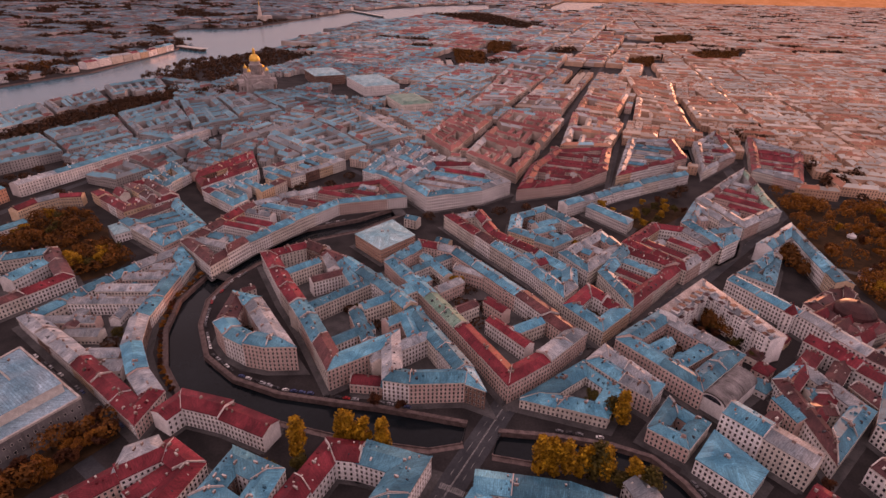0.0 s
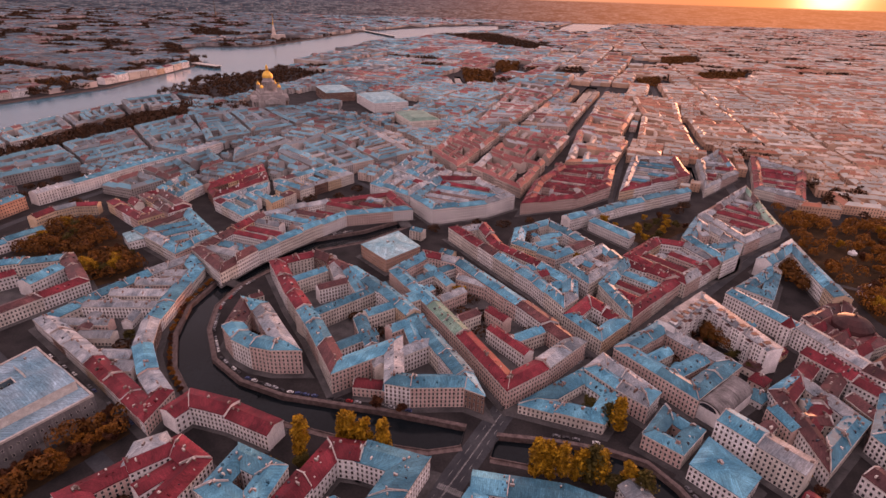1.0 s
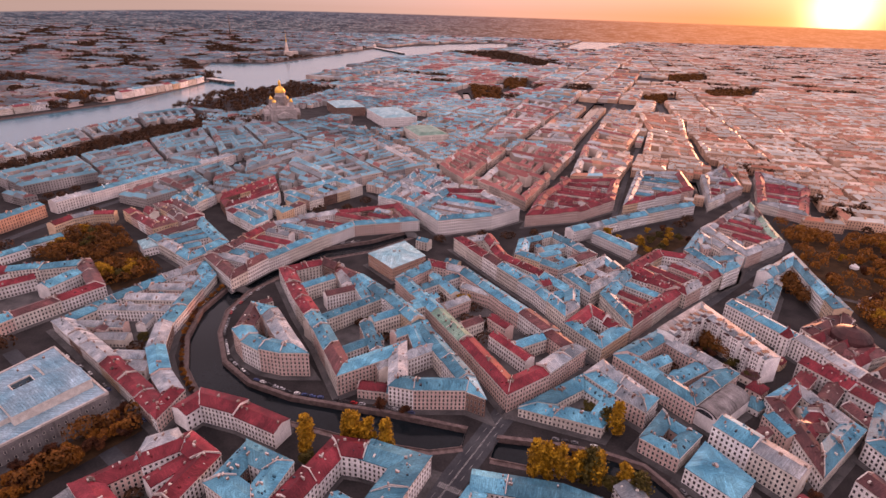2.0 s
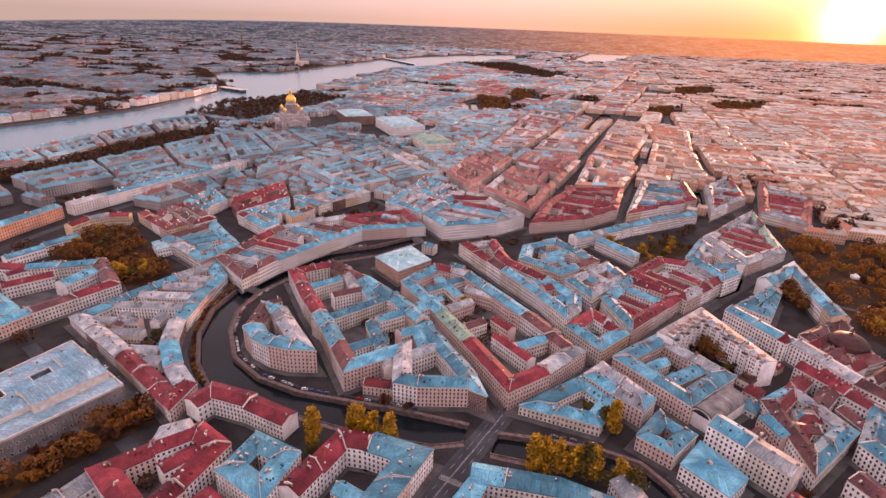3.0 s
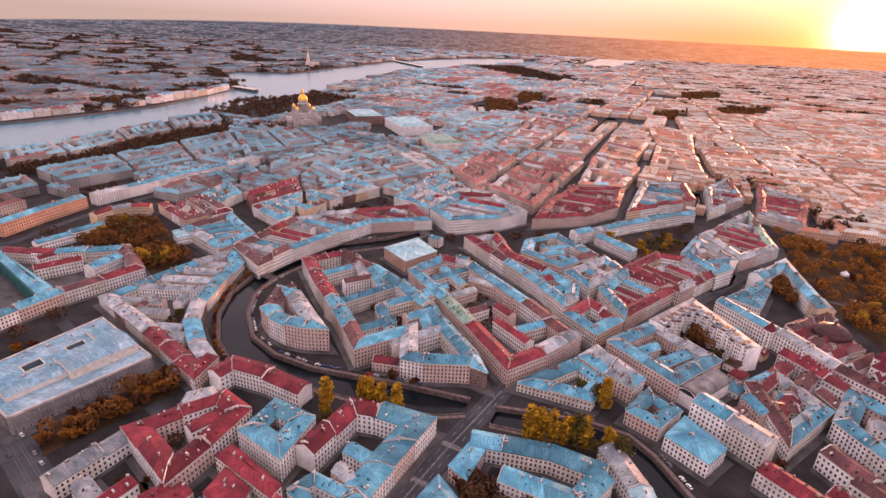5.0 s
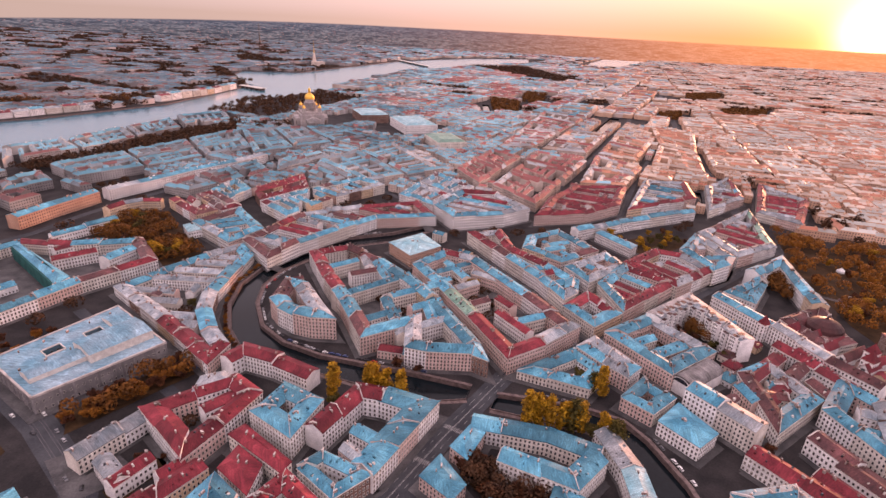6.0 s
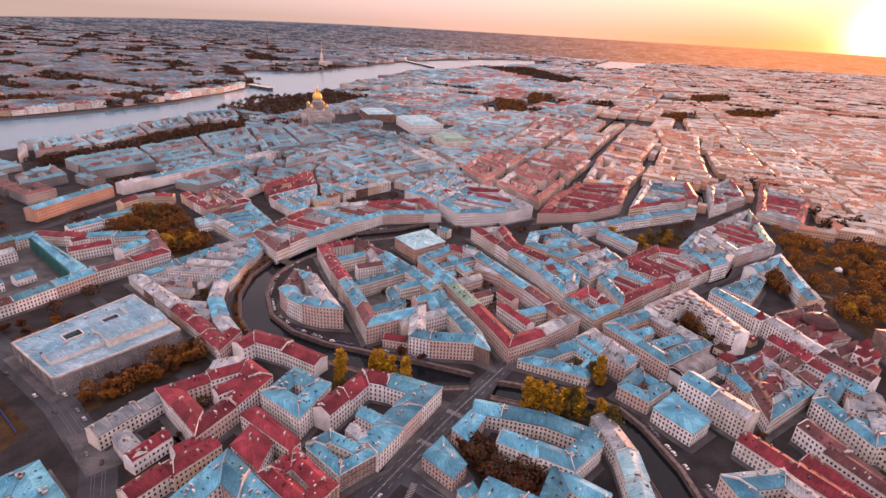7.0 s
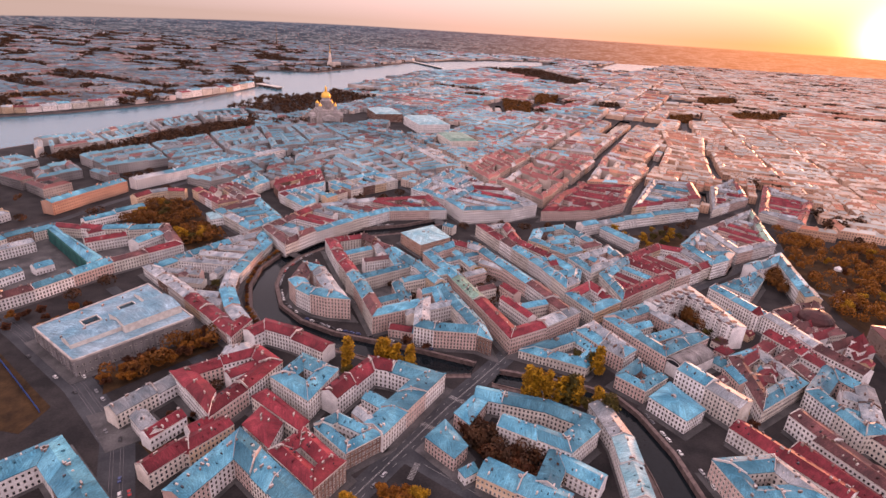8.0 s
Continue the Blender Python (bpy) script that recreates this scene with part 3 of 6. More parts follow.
NEVA_NEAR = [(-835, 400), (-814, 477), (-769, 613), (-729, 826), (-669, 1047), (-655, 1267), (-600, 1469), (-546, 1627), (-533, 1867), (-420, 2505), (-76, 3137), (321, 3880)]
NEVA_FAR = [(-1123, 674), (-1043, 721), (-968, 819), (-845, 1099), (-828, 1522), (-845, 1636), (-1019, 1881), (-1065, 2101), (-831, 2181), (-723, 2606), (-529, 3369), (-98, 4037), (362, 4432)]
FAR_CANALS = [[(258, 1020), (284, 1024), (400, 1325), (374, 1334)], [(334, 492), (345, 492), (358, 560), (346, 560)], [(0, 1260), (26, 1262), (14, 1465), (-4, 1462)]]
LAKE = [(700, 3700), (964, 3900), (1250, 4500), (1520, 5150), (1120, 5150), (860, 4380)]
HOLES = [LAKE, CANAL_R + CANAL_L[::-1], CANAL2_R + CANAL2_L[::-1], NEVA_NEAR + NEVA_FAR[::-1]] + FAR_CANALS


def make_ground():
    bm = bmesh.new()
    edges = []
    for loop in [[(-20000, -6000), (20000, -6000), (20000, 30000), (-20000, 30000)]] + HOLES:
        vs = [bm.verts.new((x, y, 0)) for x, y in loop]
        edges += [bm.edges.new((p, q)) for p, q in zip(vs, vs[1:] + vs[:1])]
    bmesh.ops.triangle_fill(bm, use_beauty=True, use_dissolve=False, edges=edges, normal=(0, 0, 1))
    for f in list(bm.faces):
        c = f.calc_center_median()
        if any(inside((c.x, c.y), h) for h in HOLES):
            bm.faces.remove(f)
    me = bpy.data.meshes.new("ground")
    bm.to_mesh(me)
    bm.free()
    me.materials.append(ASPHALT)
    tagged(new("ground", me), "dark asphalt and cobbled city ground", "ground", kind="structure")


def make_water():
    s = Soup()
    s.face([(-280, -400, -2.6), (700, -400, -2.6), (700, 1520, -2.6), (-280, 1520, -2.6)])
    tagged(new("water", s.mesh("water", [WATER])), "still dark canal water reflecting the dawn", "water", kind="structure")
    s = Soup()
    s.face([(x + 25, y, -2.6) for x, y in NEVA_NEAR] + [(x - 25, y, -2.6) for x, y in NEVA_FAR[::-1]])
    s.face([(x, y, -2.6) for x, y in LAKE])
    tagged(new("water", s.mesh("water", [RIVER])), "wide wind-ruffled blue river water", "water", kind="structure")


def bank(pts, flip, name="quay", parapet=True):
    """Granite quay wall along a bank with a parapet on top; water to the left of the line unless flipped."""
    s = Soup()
    k = -1 if flip else 1
    o0, o1 = offset(pts, 0.1 * k, False), offset(pts, -0.55 * k, False)
    top = 0.95 if parapet else 0.25
    for i in range(len(pts) - 1):
        a, b, c, d = o0[i], o0[i + 1], o1[i + 1], o1[i]
        s.face([(*a, -3.2), (*b, -3.2), (*b, top), (*a, top)])
        s.face([(*a, top), (*b, top), (*c, top), (*d, top)])
        s.face([(*d, 0), (*c, 0), (*c, top), (*d, top)])
    tagged(new(name, s.mesh(name, [GRANITE])), "reddish granite quay wall with parapet beside the canal", "quay", kind="structure")
    # the pale stone footway behind the parapet
    w0, w1 = offset(pts, -0.55 * k, False), offset(pts, -3.4 * k, False)
    s = Soup()
    for i in range(len(pts) - 1):
        s.face([(*w0[i], 0.15), (*w0[i + 1], 0.15), (*w1[i + 1], 0.15), (*w1[i], 0.15)])
        s.face([(*w1[i], 0), (*w1[i + 1], 0), (*w1[i + 1], 0.15), (*w1[i], 0.15)])
    tagged(new("pavement", s.mesh("pavement", [GRANITE])), "granite-flagged embankment footway with kerb", "pavement", kind="structure")


make_ground()
make_water()
bank(CANAL_R, True)
bank(CANAL_L, False)
bank(CANAL2_R, True)
bank(CANAL2_L, False)
for line, flip in ((NEVA_NEAR, True), (NEVA_FAR, False)):
    bank(line, not flip, "river_quay", False)


def ribbon(name, pts, w, z, mat, label, category):
    s = Soup()
    l, r = offset(pts, w / 2, False), offset(pts, -w / 2, False)
    for i in range(len(pts) - 1):
        s.face([(*l[i], z), (*r[i], z), (*r[i + 1], z), (*l[i + 1], z)])
    return tagged(new(name, s.mesh(name, [mat])), label, category, kind="structure")


AVENUE = [(-96, -190), (-61, -129), (-19, -50), (1, -16), (26, 27), (87, 84), (201, 166), (390, 345)]
ribbon("road", AVENUE, 15, 0.02, ROAD, "grey asphalt avenue crossing the canal", "road")
ribbon("road", [(-330, 60), (-190, -38), (-150, -70)], 9, 0.02, ROAD, "narrow asphalt side street", "road")
ribbon("road", [(-168, -168), (-206, -110), (-260, -70), (-345, -20), (-430, 25)], 18, 0.02, ROAD, "wide asphalt street with tram rails", "road")


def road_marks(pts, across, dash, gap, name="road_marking"):
    s = Soup()
    line = offset(pts, across, False)
    for a, b in zip(line, line[1:]):
        l, t = math.dist(a, b), 0.0
        ang = math.atan2(b[1] - a[1], b[0] - a[0])
        while t < l - 1:
            e = min(l, t + dash)
            m = lerp(a, b, (t + e) / 2 / l)
            s.box((m[0], m[1], 0.026), ((e - t) / 2, 0.13, 0.006), ang)
            t = e + gap
    tagged(new(name, s.mesh(name, [PAINT])), "white painted lane line, worn", "road marking", kind="structure")


road_marks(AVENUE[:5], 0.25, 60, 0.01)
road_marks(AVENUE[:5], -0.25, 60, 0.01)
road_marks(AVENUE[:5], 3.6, 4, 5)
road_marks(AVENUE[:5], -3.6, 4, 5)
road_marks(AVENUE[4:], 0, 4, 5)
STREET_W = [(-168, -168), (-206, -110), (-260, -70), (-345, -20), (-430, 25)]
for k in (-3.2, -1.7, 1.7, 3.2):
    rail = ribbon("tram_rail", offset(STREET_W, k, False), 0.22, 0.03, STEEL, "worn steel tram rail set in asphalt", "tram rail")
slab("pavement", [(-236, -96), (-205, -122), (-180, -98), (-214, -78)], 0.14, PAVING, "grey kerbed forecourt paving", "pavement")
slab("construction_yard", [(-262, -116), (-330, -112), (-400, -62), (-388, -20), (-345, -42), (-262, -92)], 0.1, SOIL, "brown churned soil of a fenced building site", "yard")



def crosswalk(c, ang, width, stripes):
    s = Soup()
    for k in range(stripes):
        o = (k - (stripes - 1) / 2) * width / stripes
        s.box((c[0] - math.sin(ang) * o, c[1] + math.cos(ang) * o, 0.03), (1.8, 0.28, 0.006), ang)
    tagged(new("zebra_crossing", s.mesh("zebra_crossing", [PAINT])), "worn white zebra crossing on asphalt", "zebra crossing", kind="structure")


AV = math.atan2(113, 52)
crosswalk((-12, -42), AV, 15, 14)
crosswalk((24, 21), AV - 0.3, 14, 12)
crosswalk((-33, -108), AV - 1.35, 13, 12)
crosswalk((-30, -70), AV, 14, 12)
crosswalk((-214, -104), 2.35, 17, 14)

ribbon("road", [(-40, -95), (-11, -111), (8, -121), (70, -156)], 13, 0.03, ROAD, "asphalt street joining the avenue", "road")
road_marks([(-28, -102), (-11, -111), (8, -121), (70, -156)], 0.0, 30, 0.4)


def railing(pts, label):
    """An iron railing: rails and posts between granite pedestals."""
    top = thing("railing", label, "railing", (pts[0][0], pts[0][1], 0))
    for a, b in zip(pts, pts[1:]):
        l, ang = math.dist(a, b), math.atan2(b[1] - a[1], b[0] - a[0])
        s = Soup()
        m = sub(lerp(a, b, 0.5), pts[0])
        for z in (0.3, 0.75, 1.2):
            s.box((m[0], m[1], z), (l / 2, 0.05, 0.05), ang)
        for k in range(int(l / 0.6)):
            p = sub(lerp(a, b, (k + 0.5) * 0.6 / l), pts[0])
            s.box((p[0], p[1], 0.7), (0.03, 0.03, 0.55), ang)
        part("rails", s, IRON, top)
        for p in (a, b):
            s = Soup()
            q = sub(p, pts[0])
            s.box((q[0], q[1], 0.65), (0.4, 0.4, 0.65), ang)
            part("pedestal", s, GRANITE, top)


railing([(-3.5, 2), (-6.5, -12)], "black iron bridge railing between granite pedestals")
railing([(15, -4), (10, -20)], "black iron bridge railing between granite pedestals")


def foot_bridge(a, b, width):
    """A low arched bridge over the canal."""
    top = thing("footbridge", "low arched canal bridge with iron railings", "bridge", (*a, 0))
    l, ang = math.dist(a, b), math.atan2(b[1] - a[1], b[0] - a[0])
    ca, sa = math.cos(ang), math.sin(ang)
    deck, rails = Soup(), [Soup(), Soup()]
    n = 12
    rise = lambda t: 0.1 + 0.9 * math.sin(math.pi * t)
    for i in range(n):
        t0, t1 = i / n, (i + 1) / n
        for z in (0.25, -0.45):
            deck.face([(ca * l * t - sa * w, sa * l * t + ca * w, rise(t) + z) for t, w in ((t0, -width / 2), (t1, -width / 2), (t1, width / 2), (t0, width / 2))])
        for k, w in enumerate((-width / 2, width / 2)):
            deck.face([(ca * l * t - sa * w, sa * l * t + ca * w, rise(t) + z) for t, z in ((t0, -0.45), (t1, -0.45), (t1, 0.25), (t0, 0.25))])
            t = (t0 + t1) / 2
            rails[k].box((ca * l * t - sa * w, sa * l * t + ca * w, rise(t) + 1.15), (l / n / 2, 0.07, 0.07), ang)
            rails[k].box((ca * l * t0 - sa * w, sa * l * t0 + ca * w, rise(t0) + 0.7), (0.06, 0.06, 0.5), ang)
    part("deck", deck, PAVING, top)
    for r in rails:
        part("handrail", r, IRON, top)


foot_bridge((-217, 170), (-193, 160), 9)
foot_bridge((-66, 312), (-60, 296), 12)

# ---- the old town round the canal ----
city_block([(-172, 73), (-161, 60), (-145, 50), (-129, 46), (-110, 47), (-149, 105), (-173, 113)], 18.7, 13, "bbbbgbd", tone=2)
city_block([(-172, 179), (-141, 122), (-116, 82), (-87, 28), (-56, 50), (-53, 21), (-37, 18), (-4, 20), (8, 14), (2, 34), (-35, 103), (-61, 138), (-95, 175), (-135, 203)], 15.6, 12, "rbbbgbbbbbbbdr", False)
YARDS.append([(-120, 150), (-75, 60), (-30, 60), (-75, 160)])
cross_wings([((-124, 92), (-66, 147), "b"), ((-91, 60), (-66, 80), "b"), ((-80, 97), (-66, 62), "b"), ((-76, 100), (-33, 131), "b"), ((-57, 80), (-33, 99), "b"),
             ((-52, 50), (-20, 74), "g"), ((-148, 146), (-121, 171), "b"), ((-121, 139), (-82, 163), "d"), ((-121, 194), (-106, 157), "g"), ((-101, 168), (-84, 133), "b"),
             ((-66, 62), (-57, 40), "g"), ((-44, 92), (-36, 66), "b"), ((-105, 74), (-116, 99), "b")], 15.2, 4.6)
city_block([(-98, 223), (-71, 192), (-42, 223), (-66, 257)], 13.3, 17, "c")
city_block([(-31, 115), (-9, 77), (22, 19), (51, 41), (82, 72), (48, 125), (-1, 195), (-39, 211), (-66, 172)], 14.8, 12, "nrrgdbrbb", False, tone=2)
YARDS.append([(-35, 160), (15, 60), (60, 75), (0, 170)])
cross_wings([((17, 92), (41, 61), "r"), ((30, 76), (54, 91), "b"), ((17, 117), (30, 101), "r"), ((33, 132), (49, 116), "r"), ((-6, 167), (24, 150), "g"),
             ((-50, 154), (-6, 192), "b"), ((-33, 187), (-12, 152), "b"), ((-50, 126), (-28, 146), "b"), ((-22, 128), (-2, 145), "g"), ((-8, 100), (8, 112), "d")], 13.6, 4.4)
city_block([(-15, 267), (26, 202), (56, 158), (75, 117), (89, 132), (95, 162), (73, 194), (39, 230), (24, 281)], 14.8, 12, "rbbgbbrrg", tone=0, yard="brgb")
city_block([(46, 236), (84, 206), (129, 242), (94, 300), (54, 275)], 13.3, 12, "b")
city_block([(85, 190), (103, 156), (148, 202), (137, 244)], 14.0, 11, "bg")
city_block([(73, 109), (94, 76), (122, 103), (98, 139)], 14.0, 11, "bbrr")
city_block([(124, 105), (189, 171), (147, 209), (112, 159)], 14.0, 11, "rrbb")
city_block([(150, 218), (187, 162), (241, 208), (225, 252), (193, 262)], 14.0, 12, "rrgr")
city_block([(235, 200), (258, 217), (274, 243), (256, 311), (220, 257)], 17.2, 12, "bbg")
city_block([(281, 250), (345, 297), (374, 436), (267, 330)], 13.3, 12, "gngg", tone=1, yard="grg")
terrace([(286, 422), (187, 364), (109, 310)], 13.3, 13, "bb", tone=1)
city_block([(138, 305), (169, 260), (179, 273), (147, 316)], 10.9, 10, "b")
terrace([(314, 141), (333, 261), (271, 211)], 15.6, 14, "bb", tone=1)
city_block([(251, 142), (284, 190), (287, 208), (231, 164)], 12.5, 10, "b")


def bay_mesh(h):
    s = Soup()
    s.box((0, 0, h / 2), (1.9, 1.5, h / 2), 0, 0)
    for k in range(int(h / 3)):
        for x in (-0.85, 0.85):
            s.box((x, -1.5, 1.9 + 3 * k), (0.5, 0.05, 0.85), 0, 1)
    s.box((0, 0, h + 0.15), (2.1, 1.7, 0.18), 0, 2)
    return s.mesh("bay", [WALLS[1][1], GLASS, ROOF["d"][1]])


def bayed_terrace(pts, h, depth):
    """The tall white block: flat-roofed houses with full-height bays towards the yard and attic boxes on the roof."""
    inner = offset(pts, depth, False)
    TAKEN.append(offset(pts, -6, False) + offset(pts, depth + 4, False)[::-1])
    slab("pavement", offset(pts, -2.2, False) + offset(pts, depth + 1.5, False)[::-1], 0.15, PAVING, "worn stone pavement with raised kerb along a terrace", "pavement")
    bays = [bay_mesh(h + 1.6), bay_mesh(h - 1.2)]
    attic = Soup()
    attic.box((0, 0, 1.0), (1.6, 2.2, 1.2), 0, 0)
    attic.box((0, 0, 2.3), (1.8, 2.4, 0.14), 0, 1)
    attic = attic.mesh("attic_box", [WALLS[1][1], ROOF["d"][1]])
    for i in range(len(pts) - 1):
        a, b, ia, ib = pts[i], pts[i + 1], inner[i], inner[i + 1]
        n = max(1, round(math.dist(a, b) / 26))
        for k in range(n):
            p, q, ip, iq = lerp(a, b, k / n), lerp(a, b, (k + 1) / n), lerp(ia, ib, k / n), lerp(ia, ib, (k + 1) / n)
            top = building(p, q, ip, iq, h, 0.9, "g", 1, nearness(*p))
            ang = math.atan2(iq[1] - ip[1], iq[0] - ip[0]) + math.pi
            m = max(2, int(math.dist(ip, iq) / 7))
            for j in range(m):
                x, y = lerp(ip, iq, (j + 0.5) / m)
                ob = new("bay", bays[j % 2])
                ob.parent = top
                ob.location, ob.rotation_euler = (x - top.location.x + math.sin(ang) * 0.9, y - top.location.y - math.cos(ang) * 0.9, 0), (0, 0, ang)
                x, y = lerp(lerp(p, q, (j + 0.5) / m), lerp(ip, iq, (j + 0.5) / m), 0.72)
                ob = new("attic_box", attic)
                ob.parent = top
                ob.location, ob.rotation_euler = (x - top.location.x, y - top.location.y, h + 0.4), (0, 0, ang)


bayed_terrace([(213.0, 64.0), (189.0, 139.0), (139.0, 95.0)], 20.3, 13)
terrace([(214, 148), (241, 96), (259, 51), (279, 19)], 15.6, 13, "bgdd", tone=1)
city_block([(273, 73), (306, 87), (315, 155), (262, 121)], 10.9, 12, "d")
city_block([(100, 67), (137, 16), (180, 51), (145, 104)], 14.8, 12, "bbgb", tone=2)
terrace([(138, -4), (167, -41)], 17.2, 15, "b")
city_block([(29, 16), (77, 0), (96, 26), (76, 52)], 7.8, 11, "b", tone=0)
city_block([(90, 26), (105, 10), (117, 23), (92, 63), (75, 46)], 13.3, 11, "gbg")
city_block([(96, -9), (113, -24), (133, -5), (117, 15)], 10.9, 9, "b", tone=2)
city_block([(114, -30), (132, -51), (148, -37), (133, -10)], 10.9, 11, "bg")
city_block([(134, -87), (143, -117), (189, -108), (172, -77)], 14.0, 12, "bbgb")
city_block([(238, -51), (255, -47), (275, 2), (259, 32), (225, -7)], 14.0, 12, "bgbb")
city_block([(185, -34), (233, 4), (219, 53), (189, 33)], 11.7, 11, "bgbd", yard="bdr")
terrace([(230, 70), (261, 15)], 13.3, 12, "rd")
terrace([(201, -35), (229, -100)], 11.7, 14, "dr")
terrace([(157, -53), (197, -105)], 11.7, 14, "rd")
terrace([(75, -58), (45, -45), (-1, -38)], 11.7, 13, "bb", tone=0)
city_block([(-4, -77), (6, -54), (-3, -49), (-14, -68)], 10.9, 14, "b")
terrace([(12, -78), (54, -95), (74, -72)], 14.0, 12, "bbg", tone=1)
terrace([(96, -118), (94, -72), (84, -41)], 10.9, 13, "cgb")
city_block([(-11, -105), (-4, -94), (-19, -74), (-29, -91)], 10.1, 13, "b")
city_block([(-4, -114), (3, -108), (0, -102), (-8, -109)], 6.2, 8, "b")
terrace([(2, -114), (47, -134)], 10.1, 15, "b")
terrace([(44, -121), (50, -105), (67, -115)], 10.9, 12, "b")
city_block([(-79, -142), (-68, -121), (-99, -97), (-112, -119)], 14.0, 10, "r")
city_block([(-94, -95), (-70, -113), (-53, -95), (-83, -82)], 13.3, 7, "b")
terrace([(-53, -97), (-23, -34), (-57, -23)], 14.0, 15, "bb", tone=1)
terrace([(-57, -25), (-79, -22), (-99, -66)], 14.0, 13, "r", tone=1)
city_block([(-103, -79), (-94, -44), (-124, -30), (-134, -60)], 15.6, 12, "b", tone=1)
city_block([(-201, -62), (-156, -98), (-145, -70), (-135, -38), (-157, -23), (-179, -41)], 14.0, 12, "r")
city_block([(-156, -33), (-165, -23), (-178, -31), (-176, -47)], 15.6, 9, "g")
terrace([(-107, -8), (-136, 5), (-169, 14), (-179, -3)], 12.5, 13, "r", tone=1)
city_block([(-317, 88), (-249, 38), (-190, -7), (-184, -12), (-180, 15), (-199, 35), (-216, 61), (-225, 90), (-228, 175), (-249, 200), (-274, 164), (-297, 127)], 10.1, 12, "grrrgbgbbgbb", yard="ggbgd")
terrace([(-201, -56), (-221, -98)], 10.1, 12, "gg")
terrace([(-163, -124), (-154, -124), (-140, -100)], 10.9, 11, "r")
city_block([(-135, -100), (-113, -115), (-113, -95), (-131, -83)], 11.7, 11, "r")
city_block([(-140, -76), (-101, -100), (-98, -92), (-134, -67)], 12.5, 9, "r")
terrace([(-76, -147), (-134, -105), (-151, -153)], 14.0, 14, "bb")
terrace([(-169, -164), (-226, -125), (-247, -154)], 13.3, 15, "b")
city_block([(-395, -15), (-371, 26), (-345, 87), (-309, 143), (-352, 191), (-408, 168), (-466, 168), (-498, 94)], 11.7, 12, "dbrdbrbb", False)
city_block([(-358, 75), (-357, 90), (-454, 150), (-453, 142)], 14.0, 10, "b")
city_block([(-251, 203), (-208, 159), (-189, 201), (-159, 247), (-125, 295), (-55, 319), (-84, 374), (-156, 340), (-218, 292)], 14.0, 12, "ddbbbrrgd", yard="dbrg")
city_block([(-61, 352), (-33, 306), (28, 332), (63, 362), (25, 425), (-32, 423)], 17.2, 13, "bbggrb", tone=1)
city_block([(68, 344), (135, 367), (190, 413), (224, 513), (143, 504), (96, 428)], 14.0, 12, "rrrrrr", tone=2)
city_block([(198, 400), (315, 472), (332, 564), (262, 559)], 14.0, 12, "rrgg", yard="gbr")
city_block([(-327, 244), (-263, 195), (-242, 239), (-297, 304)], 12.5, 12, "bbbd")
wing([(-399, 122), (-373, 149)], 12.5, 10, "r")
wing([(-350, 132), (-341, 162)], 10.9, 14, "b")
wing([(-412, 144), (-394, 171)], 10.9, 9, "r")
wing([(-406, 67), (-399, 81)], 6.2, 10, "b")
wing([(-51, -66), (-69, -56)], 10.9, 9, "b")
wing([(-59, -82), (-71, -73)], 10.9, 8, "g")
wing([(-468, 75), (-446, 115)], 10.9, 12, "g")
wing([(-421, 25), (-410, 59)], 9.4, 12, "b")
wing([(-181, -117), (-171, -96)], 10.1, 9, "r")
wing([(-177, -109), (-198, -94)], 10.1, 9, "g")
wing([(-162, -109), (-153, -97)], 10.1, 8, "r")
wing([(-166, -142), (-156, -123)], 10.9, 12, "r")
wing([(197, 20), (235, 55)], 10.1, 10, "r")
wing([(216, 15), (251, 48)], 10.1, 10, "d")
wing([(195, -7), (226, 22)], 9.4, 10, "r")
wing([(192, -2), (188, 18)], 9.4, 9, "b")
wing([(245, 68), (254, 37)], 10.9, 10, "r")
wing([(233, 27), (239, 1)], 10.9, 10, "d")
wing([(204, -58), (224, -94)], 11.7, 12, "d")
wing([(188, -65), (213, -108)], 10.9, 12, "r")
wing([(235, -33), (249, -61)], 11.7, 12, "d")
city_block([(315, 422), (397, 501), (424, 624), (361, 561)], 12.5, 11, "grg")
city_block([(383, 431), (424, 389), (495, 506), (457, 590)], 12.5, 11, "gr")
# curved terrace: ochre plaster (tone 3) puts the low sun into its walls
terrace([(-438, 264), (-432, 286), (-420, 302), (-400, 306)], 11, 11, "rgr", tone=3)
terrace([(-421, 246), (-437, 216), (-453, 186)], 10, 10, "b", tone=1)
solid_house([(-336, 240), (-320, 221), (-309, 232), (-325, 250)], 9, "c", 1)


